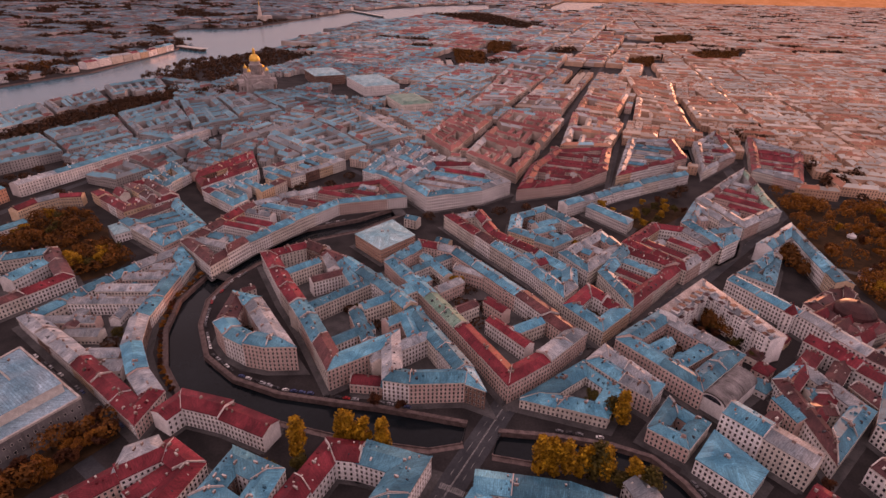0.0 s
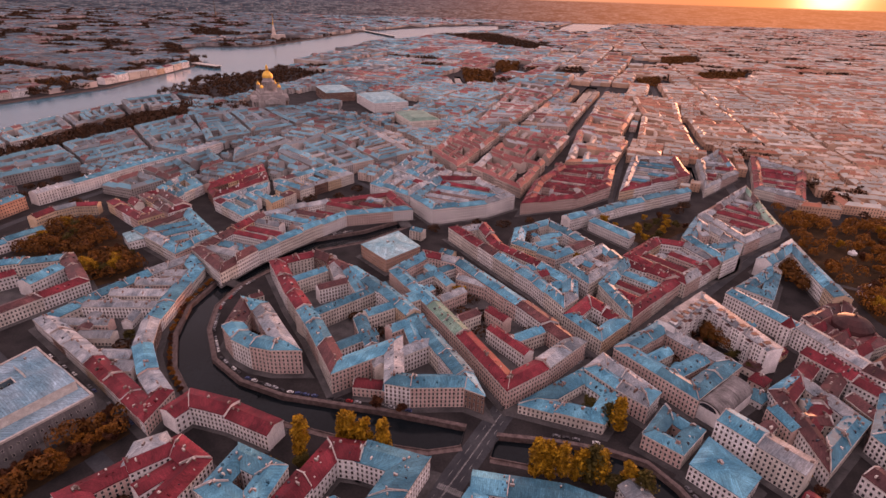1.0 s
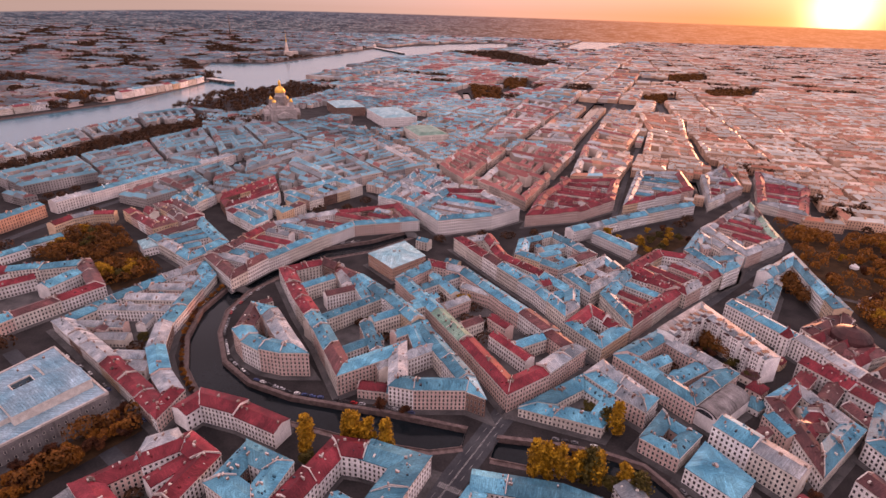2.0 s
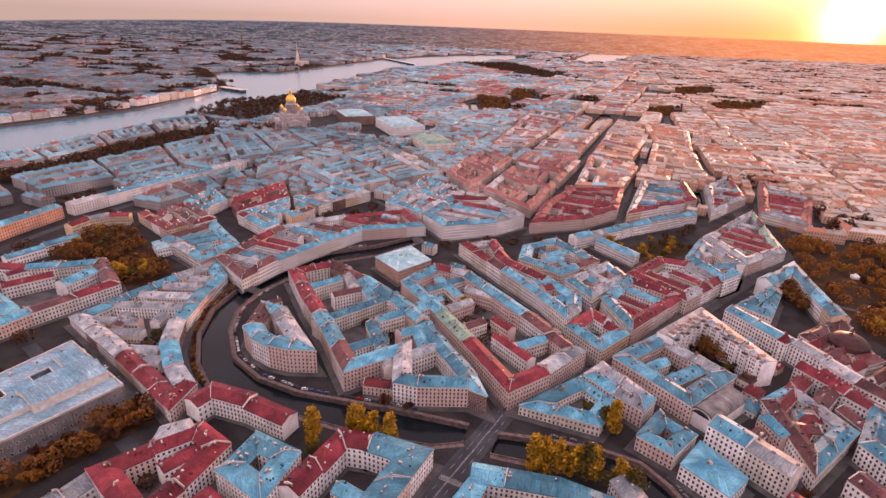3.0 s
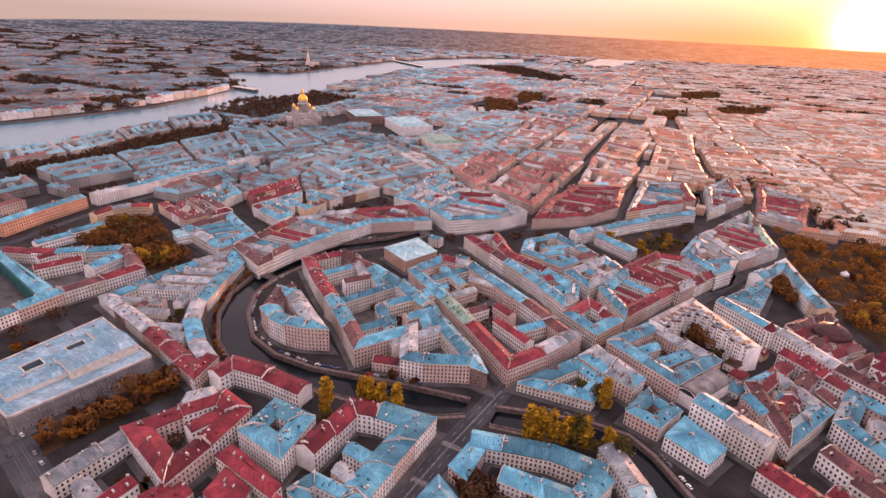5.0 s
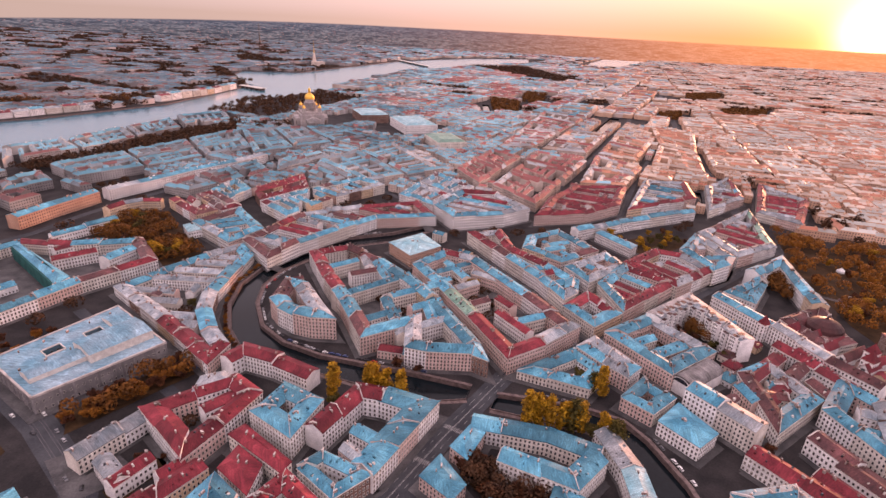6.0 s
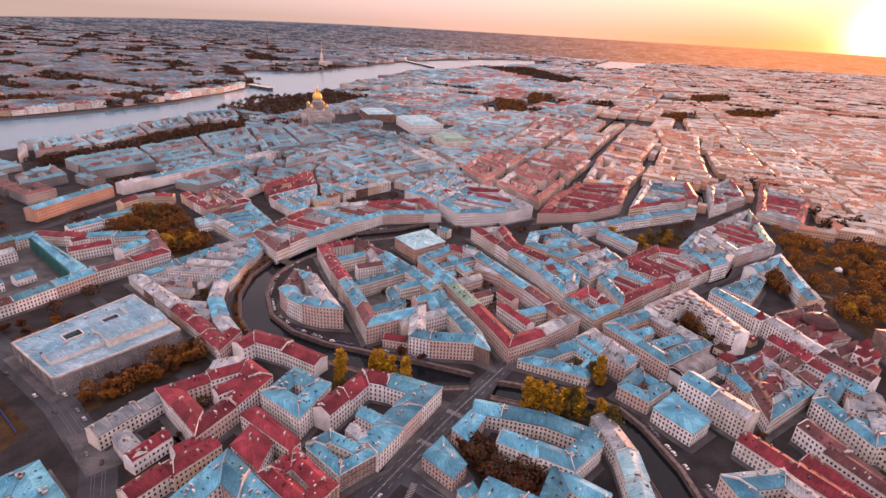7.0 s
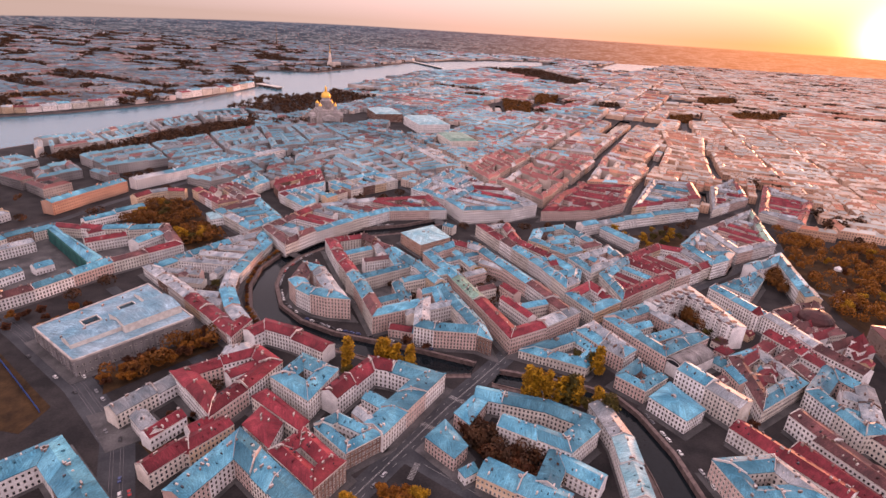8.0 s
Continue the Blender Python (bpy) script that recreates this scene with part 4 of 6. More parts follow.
def theatre():
    """The large theatre: pale roof with two light wells, raised stage house and attic storey."""
    pts = [(-268, -62), (-223, 6), (-287, 50), (-323, -30)]
    top = thing("theatre", "large grey theatre with wide pale sheet roof and raised stage house", "theatre", (*pts[0], 0))
    o = pts[0]
    TAKEN.append(offset(pts, -8, True))
    P = [sub(p, o) for p in pts]
    h = 12.5
    at = lambda u, v: lerp(lerp(P[0], P[1], u), lerp(P[3], P[2], u), v)
    s, w = Soup(), Soup()
    for i in range(4):
        a, b = P[i], P[(i + 1) % 4]
        s.face([(*a, 0), (*b, 0), (*b, h), (*a, h)])
        facade_windows(a, b, h, w, None, 4.0, 3.6)
    plaster = shade("theatre_plaster", (0.15, 0.145, 0.15), (0.26, 0.25, 0.25), 0.85, 0.1, 1.2)
    part("wall", s, plaster, top)
    part("glazing", w, [GLASS, STUCCO], top, kind="stuff")
    pale = shade("theatre_roof_sheet", (0.10, 0.28, 0.37), (0.27, 0.43, 0.51), 0.65, 0.05, 0.8, 0.2, 0.05, seams=True)
    wells = [(0.28, 0.60, 0.42, 0.74), (0.60, 0.60, 0.74, 0.74)]
    us = sorted({0, 1, *[k[0] for k in wells], *[k[2] for k in wells]})
    vs = sorted({0, 1, *[k[1] for k in wells], *[k[3] for k in wells]})
    s = Soup()
    for u0, u1 in zip(us, us[1:]):
        for v0, v1 in zip(vs, vs[1:]):
            if any(k[0] <= u0 < k[2] and k[1] <= v0 < k[3] for k in wells):
                q = [at(u0, v0), at(u1, v0), at(u1, v1), at(u0, v1)]
                for a, b in zip(q, q[1:] + q[:1]):
                    s.face([(*b, h - 8), (*a, h - 8), (*a, h + 0.3), (*b, h + 0.3)])
                s.face([(*p, h - 8) for p in q])
                continue
            q = [at(u0, v0), at(u1, v0), at(u1, v1), at(u0, v1)]
            s.face([(*p, h + 0.3) for p in q], 0, [tuple(p) for p in q])
    part("roof", s, pale, top, uv=True)
    s = Soup()
    for i in range(4):
        a, b = P[i], P[(i + 1) % 4]
        m = lerp(a, b, 0.5)
        s.box((m[0], m[1], h + 0.3), (math.dist(a, b) / 2 + 0.4, 0.6, 0.7), math.atan2(b[1] - a[1], b[0] - a[0]))
    part("parapet", s, FIREWALL, top)
    for u0, v0, u1, v1, z, lab in ((0.46, 0.16, 0.97, 0.52, 6.5, "stage house under a low sheet roof"), (0.06, 0.24, 0.46, 0.46, 3.6, "auditorium roof box"), (0.80, 0.52, 0.97, 0.85, 2.6, "roof lantern box")):
        s = Soup()
        q = [at(u0, v0), at(u1, v0), at(u1, v1), at(u0, v1)]
        r0, r1 = lerp(q[0], q[3], 0.5), lerp(q[1], q[2], 0.5)
        for a, b in zip(q, q[1:] + q[:1]):
            s.face([(*a, h), (*b, h), (*b, h + z), (*a, h + z)], 1)
        s.face([(*q[0], h + z), (*q[1], h + z), (*r1, h + z + 2), (*r0, h + z + 2)], 0, [(0, 0), (0, 30), (8, 30), (8, 0)])
        s.face([(*q[2], h + z), (*q[3], h + z), (*r0, h + z + 2), (*r1, h + z + 2)], 0, [(0, 0), (0, 30), (8, 30), (8, 0)])
        s.face([(*q[1], h + z), (*q[2], h + z), (*r1, h + z + 2)], 1)
        s.face([(*q[3], h + z), (*q[0], h + z), (*r0, h + z + 2)], 1)
        part("roof_storey", s, [pale, STUCCO], top, lab, uv=True)
    pil = Soup()
    pil.box((0, -0.2, h / 2 - 0.4), (0.5, 0.22, h / 2 - 0.8))
    pil = pil.mesh("pilaster", [plaster])
    for i in range(4):
        a, b = P[i], P[(i + 1) % 4]
        n = round(math.dist(a, b) / 7.2)
        for k in range(n + 1):
            ob = new("pilaster", pil)
            ob.parent = top
            ob.location, ob.rotation_euler = (*lerp(a, b, (k + 0.02) / (n + 0.04)), 0), (0, 0, math.atan2(b[1] - a[1], b[0] - a[0]))
    for u0, v0, u1, v1 in wells:
        q = [at(u0, v0), at(u1, v0), at(u1, v1), at(u0, v1)]
        s = Soup()
        for a, b in zip(q, q[1:] + q[:1]):
            m = lerp(a, b, 0.5)
            s.box((m[0], m[1], h + 0.8), (math.dist(a, b) / 2 + 0.3, 0.3, 0.5), math.atan2(b[1] - a[1], b[0] - a[0]))
            facade_windows(b, a, h, (lw := Soup()), None, 3.4, 2.8)
            if lw.f:
                part("well_glazing", lw, [GLASS, STUCCO], top, kind="stuff")
        part("light_well_kerb", s, STUCCO, top)
    for k in range(10):
        ob = new("chimney", CHIMNEYS[k % 3])
        ob.parent = top
        ob.location = (*at(0.08 + 0.09 * k, 0.9 if k % 2 else 0.55), h + 1.0)


def vault_hall():
    """Hall under a barrel vault with a round-arched gable."""
    a, b, w, h = Vector((142, 13)), Vector((172, 37)), 9.0, 9.5
    top = thing("vaulted_hall", "hall with grey sheet barrel roof and arched glazed gable", "building", (a.x, a.y, 0))
    d = (b - a).normalized()
    nrm = Vector((-d.y, d.x))
    s, r, g = Soup(), Soup(), Soup()
    at = lambda u, v, z: (*(d * u + nrm * v), z)
    l = (b - a).length
    for k in (-1, 1):
        s.face([at(0, k * w, 0), at(l, k * w, 0), at(l, k * w, h), at(0, k * w, h)])
    arc = [(w * math.cos(math.pi * i / 14), h + 5.5 * math.sin(math.pi * i / 14)) for i in range(15)]
    for u in (0, l):
        s.face([at(u, -w, 0), at(u, w, 0)] + [at(u, x, z) for x, z in arc])
    for (x0, z0), (x1, z1) in zip(arc, arc[1:]):
        r.face([at(-0.3, x0 * 1.03, z0 + 0.25), at(l + 0.3, x0 * 1.03, z0 + 0.25), at(l + 0.3, x1 * 1.03, z1 + 0.25), at(-0.3, x1 * 1.03, z1 + 0.25)], 0, [(x0, 0), (x0, l), (x1, l), (x1, 0)])
        r.face([at(-0.3, x0 * 1.03, z0 + 0.25), at(-0.3, x1 * 1.03, z1 + 0.25), at(-0.3, x1 * 0.9, z1 - 0.6), at(-0.3, x0 * 0.9, z0 - 0.6)])
    g.face([at(-0.12, x * 0.6, h + 0.8 + (z - h) * 0.6) for x, z in arc])
    part("wall", s, WALLS[1][1], top)
    part("roof", r, shade("vault_sheet", (0.12, 0.115, 0.115), (0.24, 0.23, 0.23), 0.5, 0.15, 1.2, 0.2, 0.05, seams=True), top, uv=True)
    part("window", g, GLASS_OB, top, "half-round gable window")


def market_dome():
    top = thing("domed_hall", "dark red domed roof over the corner hall", "building", (292, 108, 0))
    s, w = Soup(), Soup()
    s.lathe((0, 0, 11), [(15, 0), (14, 3), (11, 6), (6, 8.4), (1.5, 9.4), (0.3, 11)], 20)
    w.lathe((0, 0, 0), [(15, 0), (15, 11)], 20)
    part("dome", s, ROOF["d"][1], top)
    part("wall", w, WALLS[2][1], top)


def corner_tower(x, y, turn, half, h):
    """A square corner tower under a steep red pyramid with a small finial."""
    top = thing("corner_tower", "pale plastered corner tower under a steep red pyramid roof", "tower", (x, y, 0), "towers of the market hall")
    top.rotation_euler = (0, 0, turn)
    w, r, c, win = Soup(), Soup(), Soup(), Soup()
    w.box((0, 0, h / 2), (half, half, h / 2))
    c.box((0, 0, h + 0.2), (half + 0.4, half + 0.4, 0.35))
    q = [(-half, -half), (half, -half), (half, half), (-half, half)]
    for i in range(4):
        a, b = q[i], q[(i + 1) % 4]
        r.face([(a[0] * 1.08, a[1] * 1.08, h + 0.55), (b[0] * 1.08, b[1] * 1.08, h + 0.55), (0, 0, h + 8)], 0, [(0, 0), (0, 2 * half), (8, half)])
        facade_windows(a, b, h, win, None)
    r.lathe((0, 0, h + 7.8), [(0.18, 0), (0.3, 0.4), (0.05, 1.8)], 8)
    part("wall", w, WALLS[1][1], top)
    part("cornice", c, STUCCO, top)
    part("roof", r, ROOF["r"][1], top, uv=True)
    if win.f:
        part("glazing", win, [GLASS, STUCCO], top, kind="stuff")


def gabled_bay(x, y, turn, half, deep, h, roof):
    """A cross-gabled roof bay of the market hall."""
    top = thing("gabled_hall", "pale market bay under a steep cross-gabled red roof", "building", (x, y, 0), "bays of the market hall")
    top.rotation_euler = (0, 0, turn)
    w, r, g = Soup(), Soup(), Soup()
    for k in (-1, 1):
        w.face([(k * half, -deep, 0), (k * half, deep, 0), (k * half, deep, h), (k * half, -deep, h)])
        w.face([(-half, k * deep, 0), (half, k * deep, 0), (half, k * deep, h), (0, k * deep, h + half * 1.1), (-half, k * deep, h)])
        r.face([(k * half * 1.08, -deep - 0.3, h - half * 0.09), (k * half * 1.08, deep + 0.3, h - half * 0.09), (0, deep + 0.3, h + half * 1.1 + 0.2), (0, -deep - 0.3, h + half * 1.1 + 0.2)], 0,
               [(0, 0), (0, 2 * deep), (half * 1.5, 2 * deep), (half * 1.5, 0)])
        g.box((0, k * (deep + 0.06), h), (half * 0.3, 0.05, half * 0.35))
    part("wall", w, WALLS[1][1], top)
    part("roof", r, ROOF[roof][1], top, uv=True)
    part("gable_window", g, GLASS_OB, top)


def park_pavilion(x, y, r):
    top = thing("park_pavilion", "round park pavilion under a dull red tented roof", "pavilion", (x, y, 0))
    w, d, k = Soup(), Soup(), Soup()
    w.lathe((0, 0, 0), [(r * 0.86, 0), (r * 0.86, 4.5)], 20)
    d.lathe((0, 0, 4.5), [(r, -0.3), (r, 0), (r * 0.55, 2.6), (r * 0.3, 3.6), (0.05, 4.2)], 20)
    k.lathe((0, 0, 8.5), [(r * 0.16, 0), (r * 0.16, 1.6), (0.05, 2.6)], 12)
    part("wall", w, WALLS[2][1], top)
    part("roof", d, ROOF["d"][1], top)
    part("lantern", k, STUCCO, top)


theatre()
corner_tower(292, 52, -1.05, 4.2, 17)
corner_tower(303, 66, -1.05, 4.0, 16)
corner_tower(237, 99, -1.05, 3.4, 16)
for k, roof in enumerate("rdrdr"):
    p = lerp((243, 100), (282, 36), (k + 0.5) / 5)
    gabled_bay(p[0] + 14, p[1] + 8, -1.03, 4.2, 9, 12, roof)
    gabled_bay(p[0] + 27, p[1] + 18, -1.03, 3.8, 8, 11, "drrdr"[k])
park_pavilion(356, 178, 8)
tent = Soup()
tent.lathe((0, 0, 0), [(4.2, 0), (4.2, 2.4), (2.2, 3.8), (0.1, 5.6)], 14)
part("canopy", tent, WALLS[1][1], thing("park_tent", "white round canvas tent among the park trees", "tent", (400, 262, 0.1)))
ribbon("park_path", [(340, 196), (368, 177), (389, 164), (440, 150), (540, 140)], 6, 0.16, PAVING, "pale gravel park road", "path")
solid_house([(322, 28), (345, 28), (352, 98), (331, 98)], 16, "d", 4)
vault_hall()
market_dome()


def netting():
    """Green scaffold netting on the long wing in the yard."""
    top = thing("scaffold_netting", "dark green scaffold netting hung on a house wall", "scaffold", (-359, 73.5, 0))
    a, b = (0, 0), (-95, 67)
    s = Soup()
    s.face([(*a, 0.5), (*b, 0.5), (*b, 13.9), (*a, 13.9)])
    s.face([(a[0], a[1] + 1.4, 13.9), (b[0], b[1] + 1.4, 13.9), (*b, 13.9), (*a, 13.9)])
    part("net", s, shade("green_netting", (0.01, 0.09, 0.085), (0.02, 0.15, 0.14), 0.8, 0.1, 2.0), top)
    for k in range(14):
        p = lerp(a, b, k / 13)
        f = Soup()
        f.box((p[0], p[1] + 0.1, 6.9), (0.06, 0.06, 6.9))
        part("standard", f, IRON, top)


netting()
terrace([(-74, 27), (-55, 25), (-40, 24)], 6.5, 9, "rb", tone=2)
for x, y, roof, wall, tall in ((192, 47, "r", 2, 7), (196, 63, "d", 0, 6), (184, 33, "b", 1, 5), (207, 72, "r", 4, 8)):
    solid_house([(x + 0.78 * u - 0.62 * v, y + 0.62 * u + 0.78 * v) for u, v in ((-6, -5), (6, -5), (6, 5), (-6, 5))], tall, roof, wall)
TAKEN.append([(132, 19), (146, -1), (196, 35), (182, 55)])
TAKEN.append([(270, 85), (315, 85), (315, 132), (270, 132)])
TAKEN.append([(318, 22), (352, 22), (358, 104), (326, 104)])


# kerbed pavements round the blocks
for k, poly in enumerate(list(TAKEN)):
    out = offset(poly, 1.5, True)
    if abs(poly_area(poly)) > 500 and not any(inside(p, h) for p in out for h in HOLES):
        slab("pavement", out, 0.10 + 0.005 * (k % 40), PAVING, "grey stone pavement with granite kerb", "pavement")


# ---- trees ----
def crown_mesh(name, mat, lobes, leaves, size, seed):
    """Leaf clumps: many small tilted leaves round several uneven lobes, with gaps."""
    r = random.Random(seed)
    s = Soup()
    for cx, cy, cz, rx, rz in lobes:
        for _ in range(leaves):
            v = Vector((r.gauss(0, 1), r.gauss(0, 1), r.gauss(0, 1))).normalized() * (r.random() ** 0.4)
            if noise.noise(v * 2.3 + Vector((cx, cy, cz + seed))) < -0.22:
                continue
            p = Vector((cx + v.x * rx, cy + v.y * rx, cz + v.z * rz))
            q = Euler((r.uniform(-1.1, 1.1), r.uniform(-1.1, 1.1), r.uniform(0, 6.3))).to_matrix()
            k = size * r.uniform(0.6, 1.3)
            s.face([p + q @ Vector(c) * k for c in ((-0.5, -0.35, 0), (0.5, -0.4, 0.1), (0.6, 0.4, 0), (-0.4, 0.5, 0.12))])
    return s.mesh(name, [mat])


def make_tree(kind, tall, wide, mat, seed, label):
    r = random.Random(seed)
    top = thing("tree", label, "tree", (0, 0, 0), "autumn trees")
    s = Soup()
    s.lathe((0, 0, 0), [(tall * 0.03, -0.8), (tall * 0.028, 0), (tall * 0.02, tall * 0.25), (tall * 0.012, tall * 0.6), (0.03, tall * 0.9)], 8)
    for k in range(7):
        a, z = r.uniform(0, 6.28), tall * r.uniform(0.25, 0.6)
        e = Vector((math.cos(a) * wide * 0.6, math.sin(a) * wide * 0.6, z + tall * 0.2))
        side = Vector((-math.sin(a), math.cos(a), 0)) * 0.12
        b0 = Vector((0, 0, z))
        s.face([b0 - side, b0 + side, e + side * 0.2, e - side * 0.2])
        s.face([b0 - Vector((0, 0, 0.12)), b0 + Vector((0, 0, 0.12)), e + Vector((0, 0, 0.02)), e - Vector((0, 0, 0.02))])
    part("trunk", s, BARK, top)
    lobes = []
    if kind == "poplar":
        for k in range(8):
            t = k / 7
            rad = wide * (0.62 + 0.5 * math.sin(math.pi * (0.12 + 0.76 * t)))
            lobes.append((r.uniform(-0.4, 0.4) * wide, r.uniform(-0.4, 0.4) * wide, tall * (0.16 + 0.74 * t), rad, tall * 0.11))
    else:
        for k in range(11):
            a, q = r.uniform(0, 6.28), r.uniform(0.1, 0.75) * wide
            lobes.append((math.cos(a) * q, math.sin(a) * q, tall * r.uniform(0.38, 0.85), wide * r.uniform(0.35, 0.55), tall * r.uniform(0.10, 0.17)))
    part("crown", Soup(), mat, top)
    top.children[-1].data = crown_mesh("crown", mat, lobes, 210, 0.75, seed)
    return top


PROTO = {}
for key, kind, tall, wide, colour, seed, label in (
        ("gold_tall", "poplar", 17, 2.6, "gold", 1, "tall golden autumn poplar beside the canal"),
        ("gold_tall_b", "poplar", 14, 2.5, "gold", 2, "tall golden autumn poplar beside the canal"),
        ("gold_round", "round", 13, 6.0, "gold", 3, "broad yellow autumn tree in a yard"),
        ("rust_round", "round", 12, 5.5, "rust", 4, "broad rust-brown autumn park tree"),
        ("rust_round_b", "round", 10, 5.0, "rust", 5, "low rust-brown autumn garden tree"),
        ("amber_round", "round", 12, 5.5, "amber", 15, "broad amber-brown autumn tree beside the theatre"),
        ("amber_round_b", "round", 11, 5.0, "amber", 16, "amber-brown autumn tree beside the theatre"),
        ("olive_round", "round", 13, 6.0, "olive", 6, "broad dark olive autumn park tree"),
        ("olive_tall", "poplar", 14, 3.8, "olive", 8, "tall olive-green poplar beside the canal")):
    PROTO[key] = [make_tree(kind, tall, wide, LEAF[colour], seed, label), 0]


def tree(key, x, y, scale=1.0):
    ob, used = PROTO[key]
    m = pose(x, y, 0.1, 0, 0, rng.uniform(0, 360))
    if not used:
        ob.matrix_basis = m
        ob.scale = (scale,) * 3
        PROTO[key][1] = 1
    else:
        c = copy_thing(ob, m)
        c.scale = (scale,) * 3


for key, x, y, k in (("gold_tall", -94, -22, 1.64), ("olive_round", -92, -30, 0.8), ("gold_tall", -67, -16, 1.55), ("gold_tall_b", -72, -14, 1.64), ("gold_tall_b", -61, -18, 1.64),
                     ("gold_tall", -49, -19, 1.46), ("rust_round", -58, 16, 0.8), ("rust_round_b", -42, 14, 0.7), ("olive_round", -105, -35, 0.7), ("gold_round", -110, -30, 0.5),
                     ("gold_tall", 33, -31, 1.55), ("gold_tall_b", 40, -31, 1.64), ("gold_tall", 47, -32, 1.46), ("gold_tall_b", 55, -33, 1.55), ("olive_tall", 62, -35, 1.73),
                     ("gold_tall", 66, -36, 1.46), ("olive_round", 73, -39, 1.1), ("gold_tall_b", 79, -41, 1.5), ("olive_tall", 84, -46, 1.46), ("gold_tall", 86, 3, 1.5), ("olive_tall", 82, 7, 1.2),
                     ("gold_round", -5, 150, 1.0), ("gold_round", 108, 222, 0.9), ("olive_round", 112, 232, 0.8), ("gold_round", 160, 322, 0.9), ("gold_round", 190, 300, 0.9),
                     ("gold_round", -62, -140, 0.9), ("olive_round", -56, -150, 0.9), ("olive_round", 128, 50, 0.6), ("gold_round", 175, -30, 0.7), ("rust_round", 178, -40, 0.7),
                     ("gold_round", -326, 170, 1.25), ("gold_round", -334, 178, 1.1), ("gold_round", -410, 268, 1.0)):
    tree(key, x, y, k)


def grove(poly, count, kinds, lo=0.7, hi=1.1):
    xs, ys = [p[0] for p in poly], [p[1] for p in poly]
    made = 0
    while made < count:
        x, y = rng.uniform(min(xs), max(xs)), rng.uniform(min(ys), max(ys))
        if inside((x, y), poly):
            tree(rng.choice(kinds), x, y, rng.uniform(lo, hi))
            made += 1


spots = 0
for yard in YARDS:
    for _ in range(6):
        c = (sum(p[0] for p in yard) / len(yard) + rng.gauss(0, 12), sum(p[1] for p in yard) / len(yard) + rng.gauss(0, 12))
        if spots < 46 and inside(c, yard) and not any(inside((c[0] + dx, c[1] + dy), w) for w in WINGS for dx in (-3, 0, 3) for dy in (-3, 0, 3)):
            tree(rng.choice(("rust_round_b", "rust_round", "olive_round")), c[0], c[1], rng.uniform(0.45, 0.75))
            spots += 1


YARD_CLUMPS = []
for yard in YARDS:
    c = (sum(p[0] for p in yard) / len(yard), sum(p[1] for p in yard) / len(yard))
    for _ in range(14):
        p = lerp(rng.choice(yard), c, rng.uniform(0.2, 1.0))
        p = (p[0] + rng.gauss(0, 5), p[1] + rng.gauss(0, 5))
        if inside(p, yard) and not any(inside((p[0] + dx, p[1] + dy), w) for w in WINGS for dx in (-3, 0, 3) for dy in (-3, 0, 3)):
            YARD_CLUMPS.append(p)
PARK_W = [(-422, 205), (-426, 250), (-422, 284), (-384, 280), (-345, 252), (-322, 214), (-290, 190), (-298, 164), (-312, 152), (-347, 188), (-369, 200), (-389, 186)]
PARK_E = [(386, 386), (430, 338), (560, 360), (560, 70), (420, 60), (340, 95), (335, 135), (350, 265)]
GARDEN = [(-240, -76), (-251, -58), (-211, 9), (-195, -10)]
YARD = [(-10, -75), (-2, -66), (14, -77), (46, -92), (48, -104), (36, -113), (14, -101)]
CORNER = [(-50, -129), (-42, -122), (-28, -125), (-24, -137), (-44, -142)]
RUIN = [(-192, -112), (-187, -84), (-161, -90), (-175, -104), (-179, -120)]
slab("park_ground", PARK_W, 0.12, SOIL, "leaf-strewn park soil with worn grass", "park")
slab("park_ground", PARK_E, 0.12, SOIL, "leaf-strewn park soil with worn grass", "park")
slab("park_ground", GARDEN, 0.12, SOIL, "leaf-strewn garden strip", "park")
slab("park_ground", YARD, 0.12, SOIL, "leaf-strewn yard soil", "park")
grove(PARK_W, 22, ["rust_round", "olive_round", "rust_round_b", "gold_round"])
# amber and gold crowns here stand in for sunlit haze over the park
grove(PARK_E, 60, ["amber_round", "amber_round_b", "rust_round", "gold_round"])
grove(GARDEN, 34, ["amber_round", "amber_round_b", "rust_round_b"], 0.7, 0.9)
for a, b in zip(offset(CANAL_L[4:9], -4.2, False), offset(CANAL_L[4:9], -4.2, False)[1:]):
    for k in range(int(math.dist(a, b) / 5.5)):
        tree(rng.choice(("amber_round", "amber_round_b", "rust_round_b")), *lerp(a, b, (k + 0.5) / int(math.dist(a, b) / 5.5)), rng.uniform(0.32, 0.48))
GARDEN_N = [(150, 298), (235, 352), (262, 322), (190, 262)]
slab("park_ground", GARDEN_N, 0.12, SOIL, "leaf-strewn school yard soil", "park")
grove(GARDEN_N, 16, ["gold_round", "rust_round", "olive_round"], 0.6, 0.9)
grove(YARD, 30, ["rust_round", "rust_round_b"], 0.7, 1.0)
slab("park_ground", CORNER, 0.12, SOIL, "leaf-strewn garden soil at the street corner", "park")
grove(CORNER, 12, ["gold_round", "amber_round", "rust_round", "amber_round_b"], 0.7, 0.95)
slab("park_ground", RUIN, 0.12, SOIL, "leaf-strewn waste ground with rubble", "yard")
grove(RUIN, 9, ["rust_round_b", "rust_round"], 0.35, 0.6)
grove([(205, 85), (180, 110), (160, 95), (195, 60)], 16, ["rust_round", "olive_round"], 0.6, 0.8)
grove([(-338, -24), (-262, 52), (-272, 64), (-352, 6), (-400, -28), (-388, -40)], 30, ["rust_round", "amber_round_b", "rust_round_b"], 0.6, 0.8)


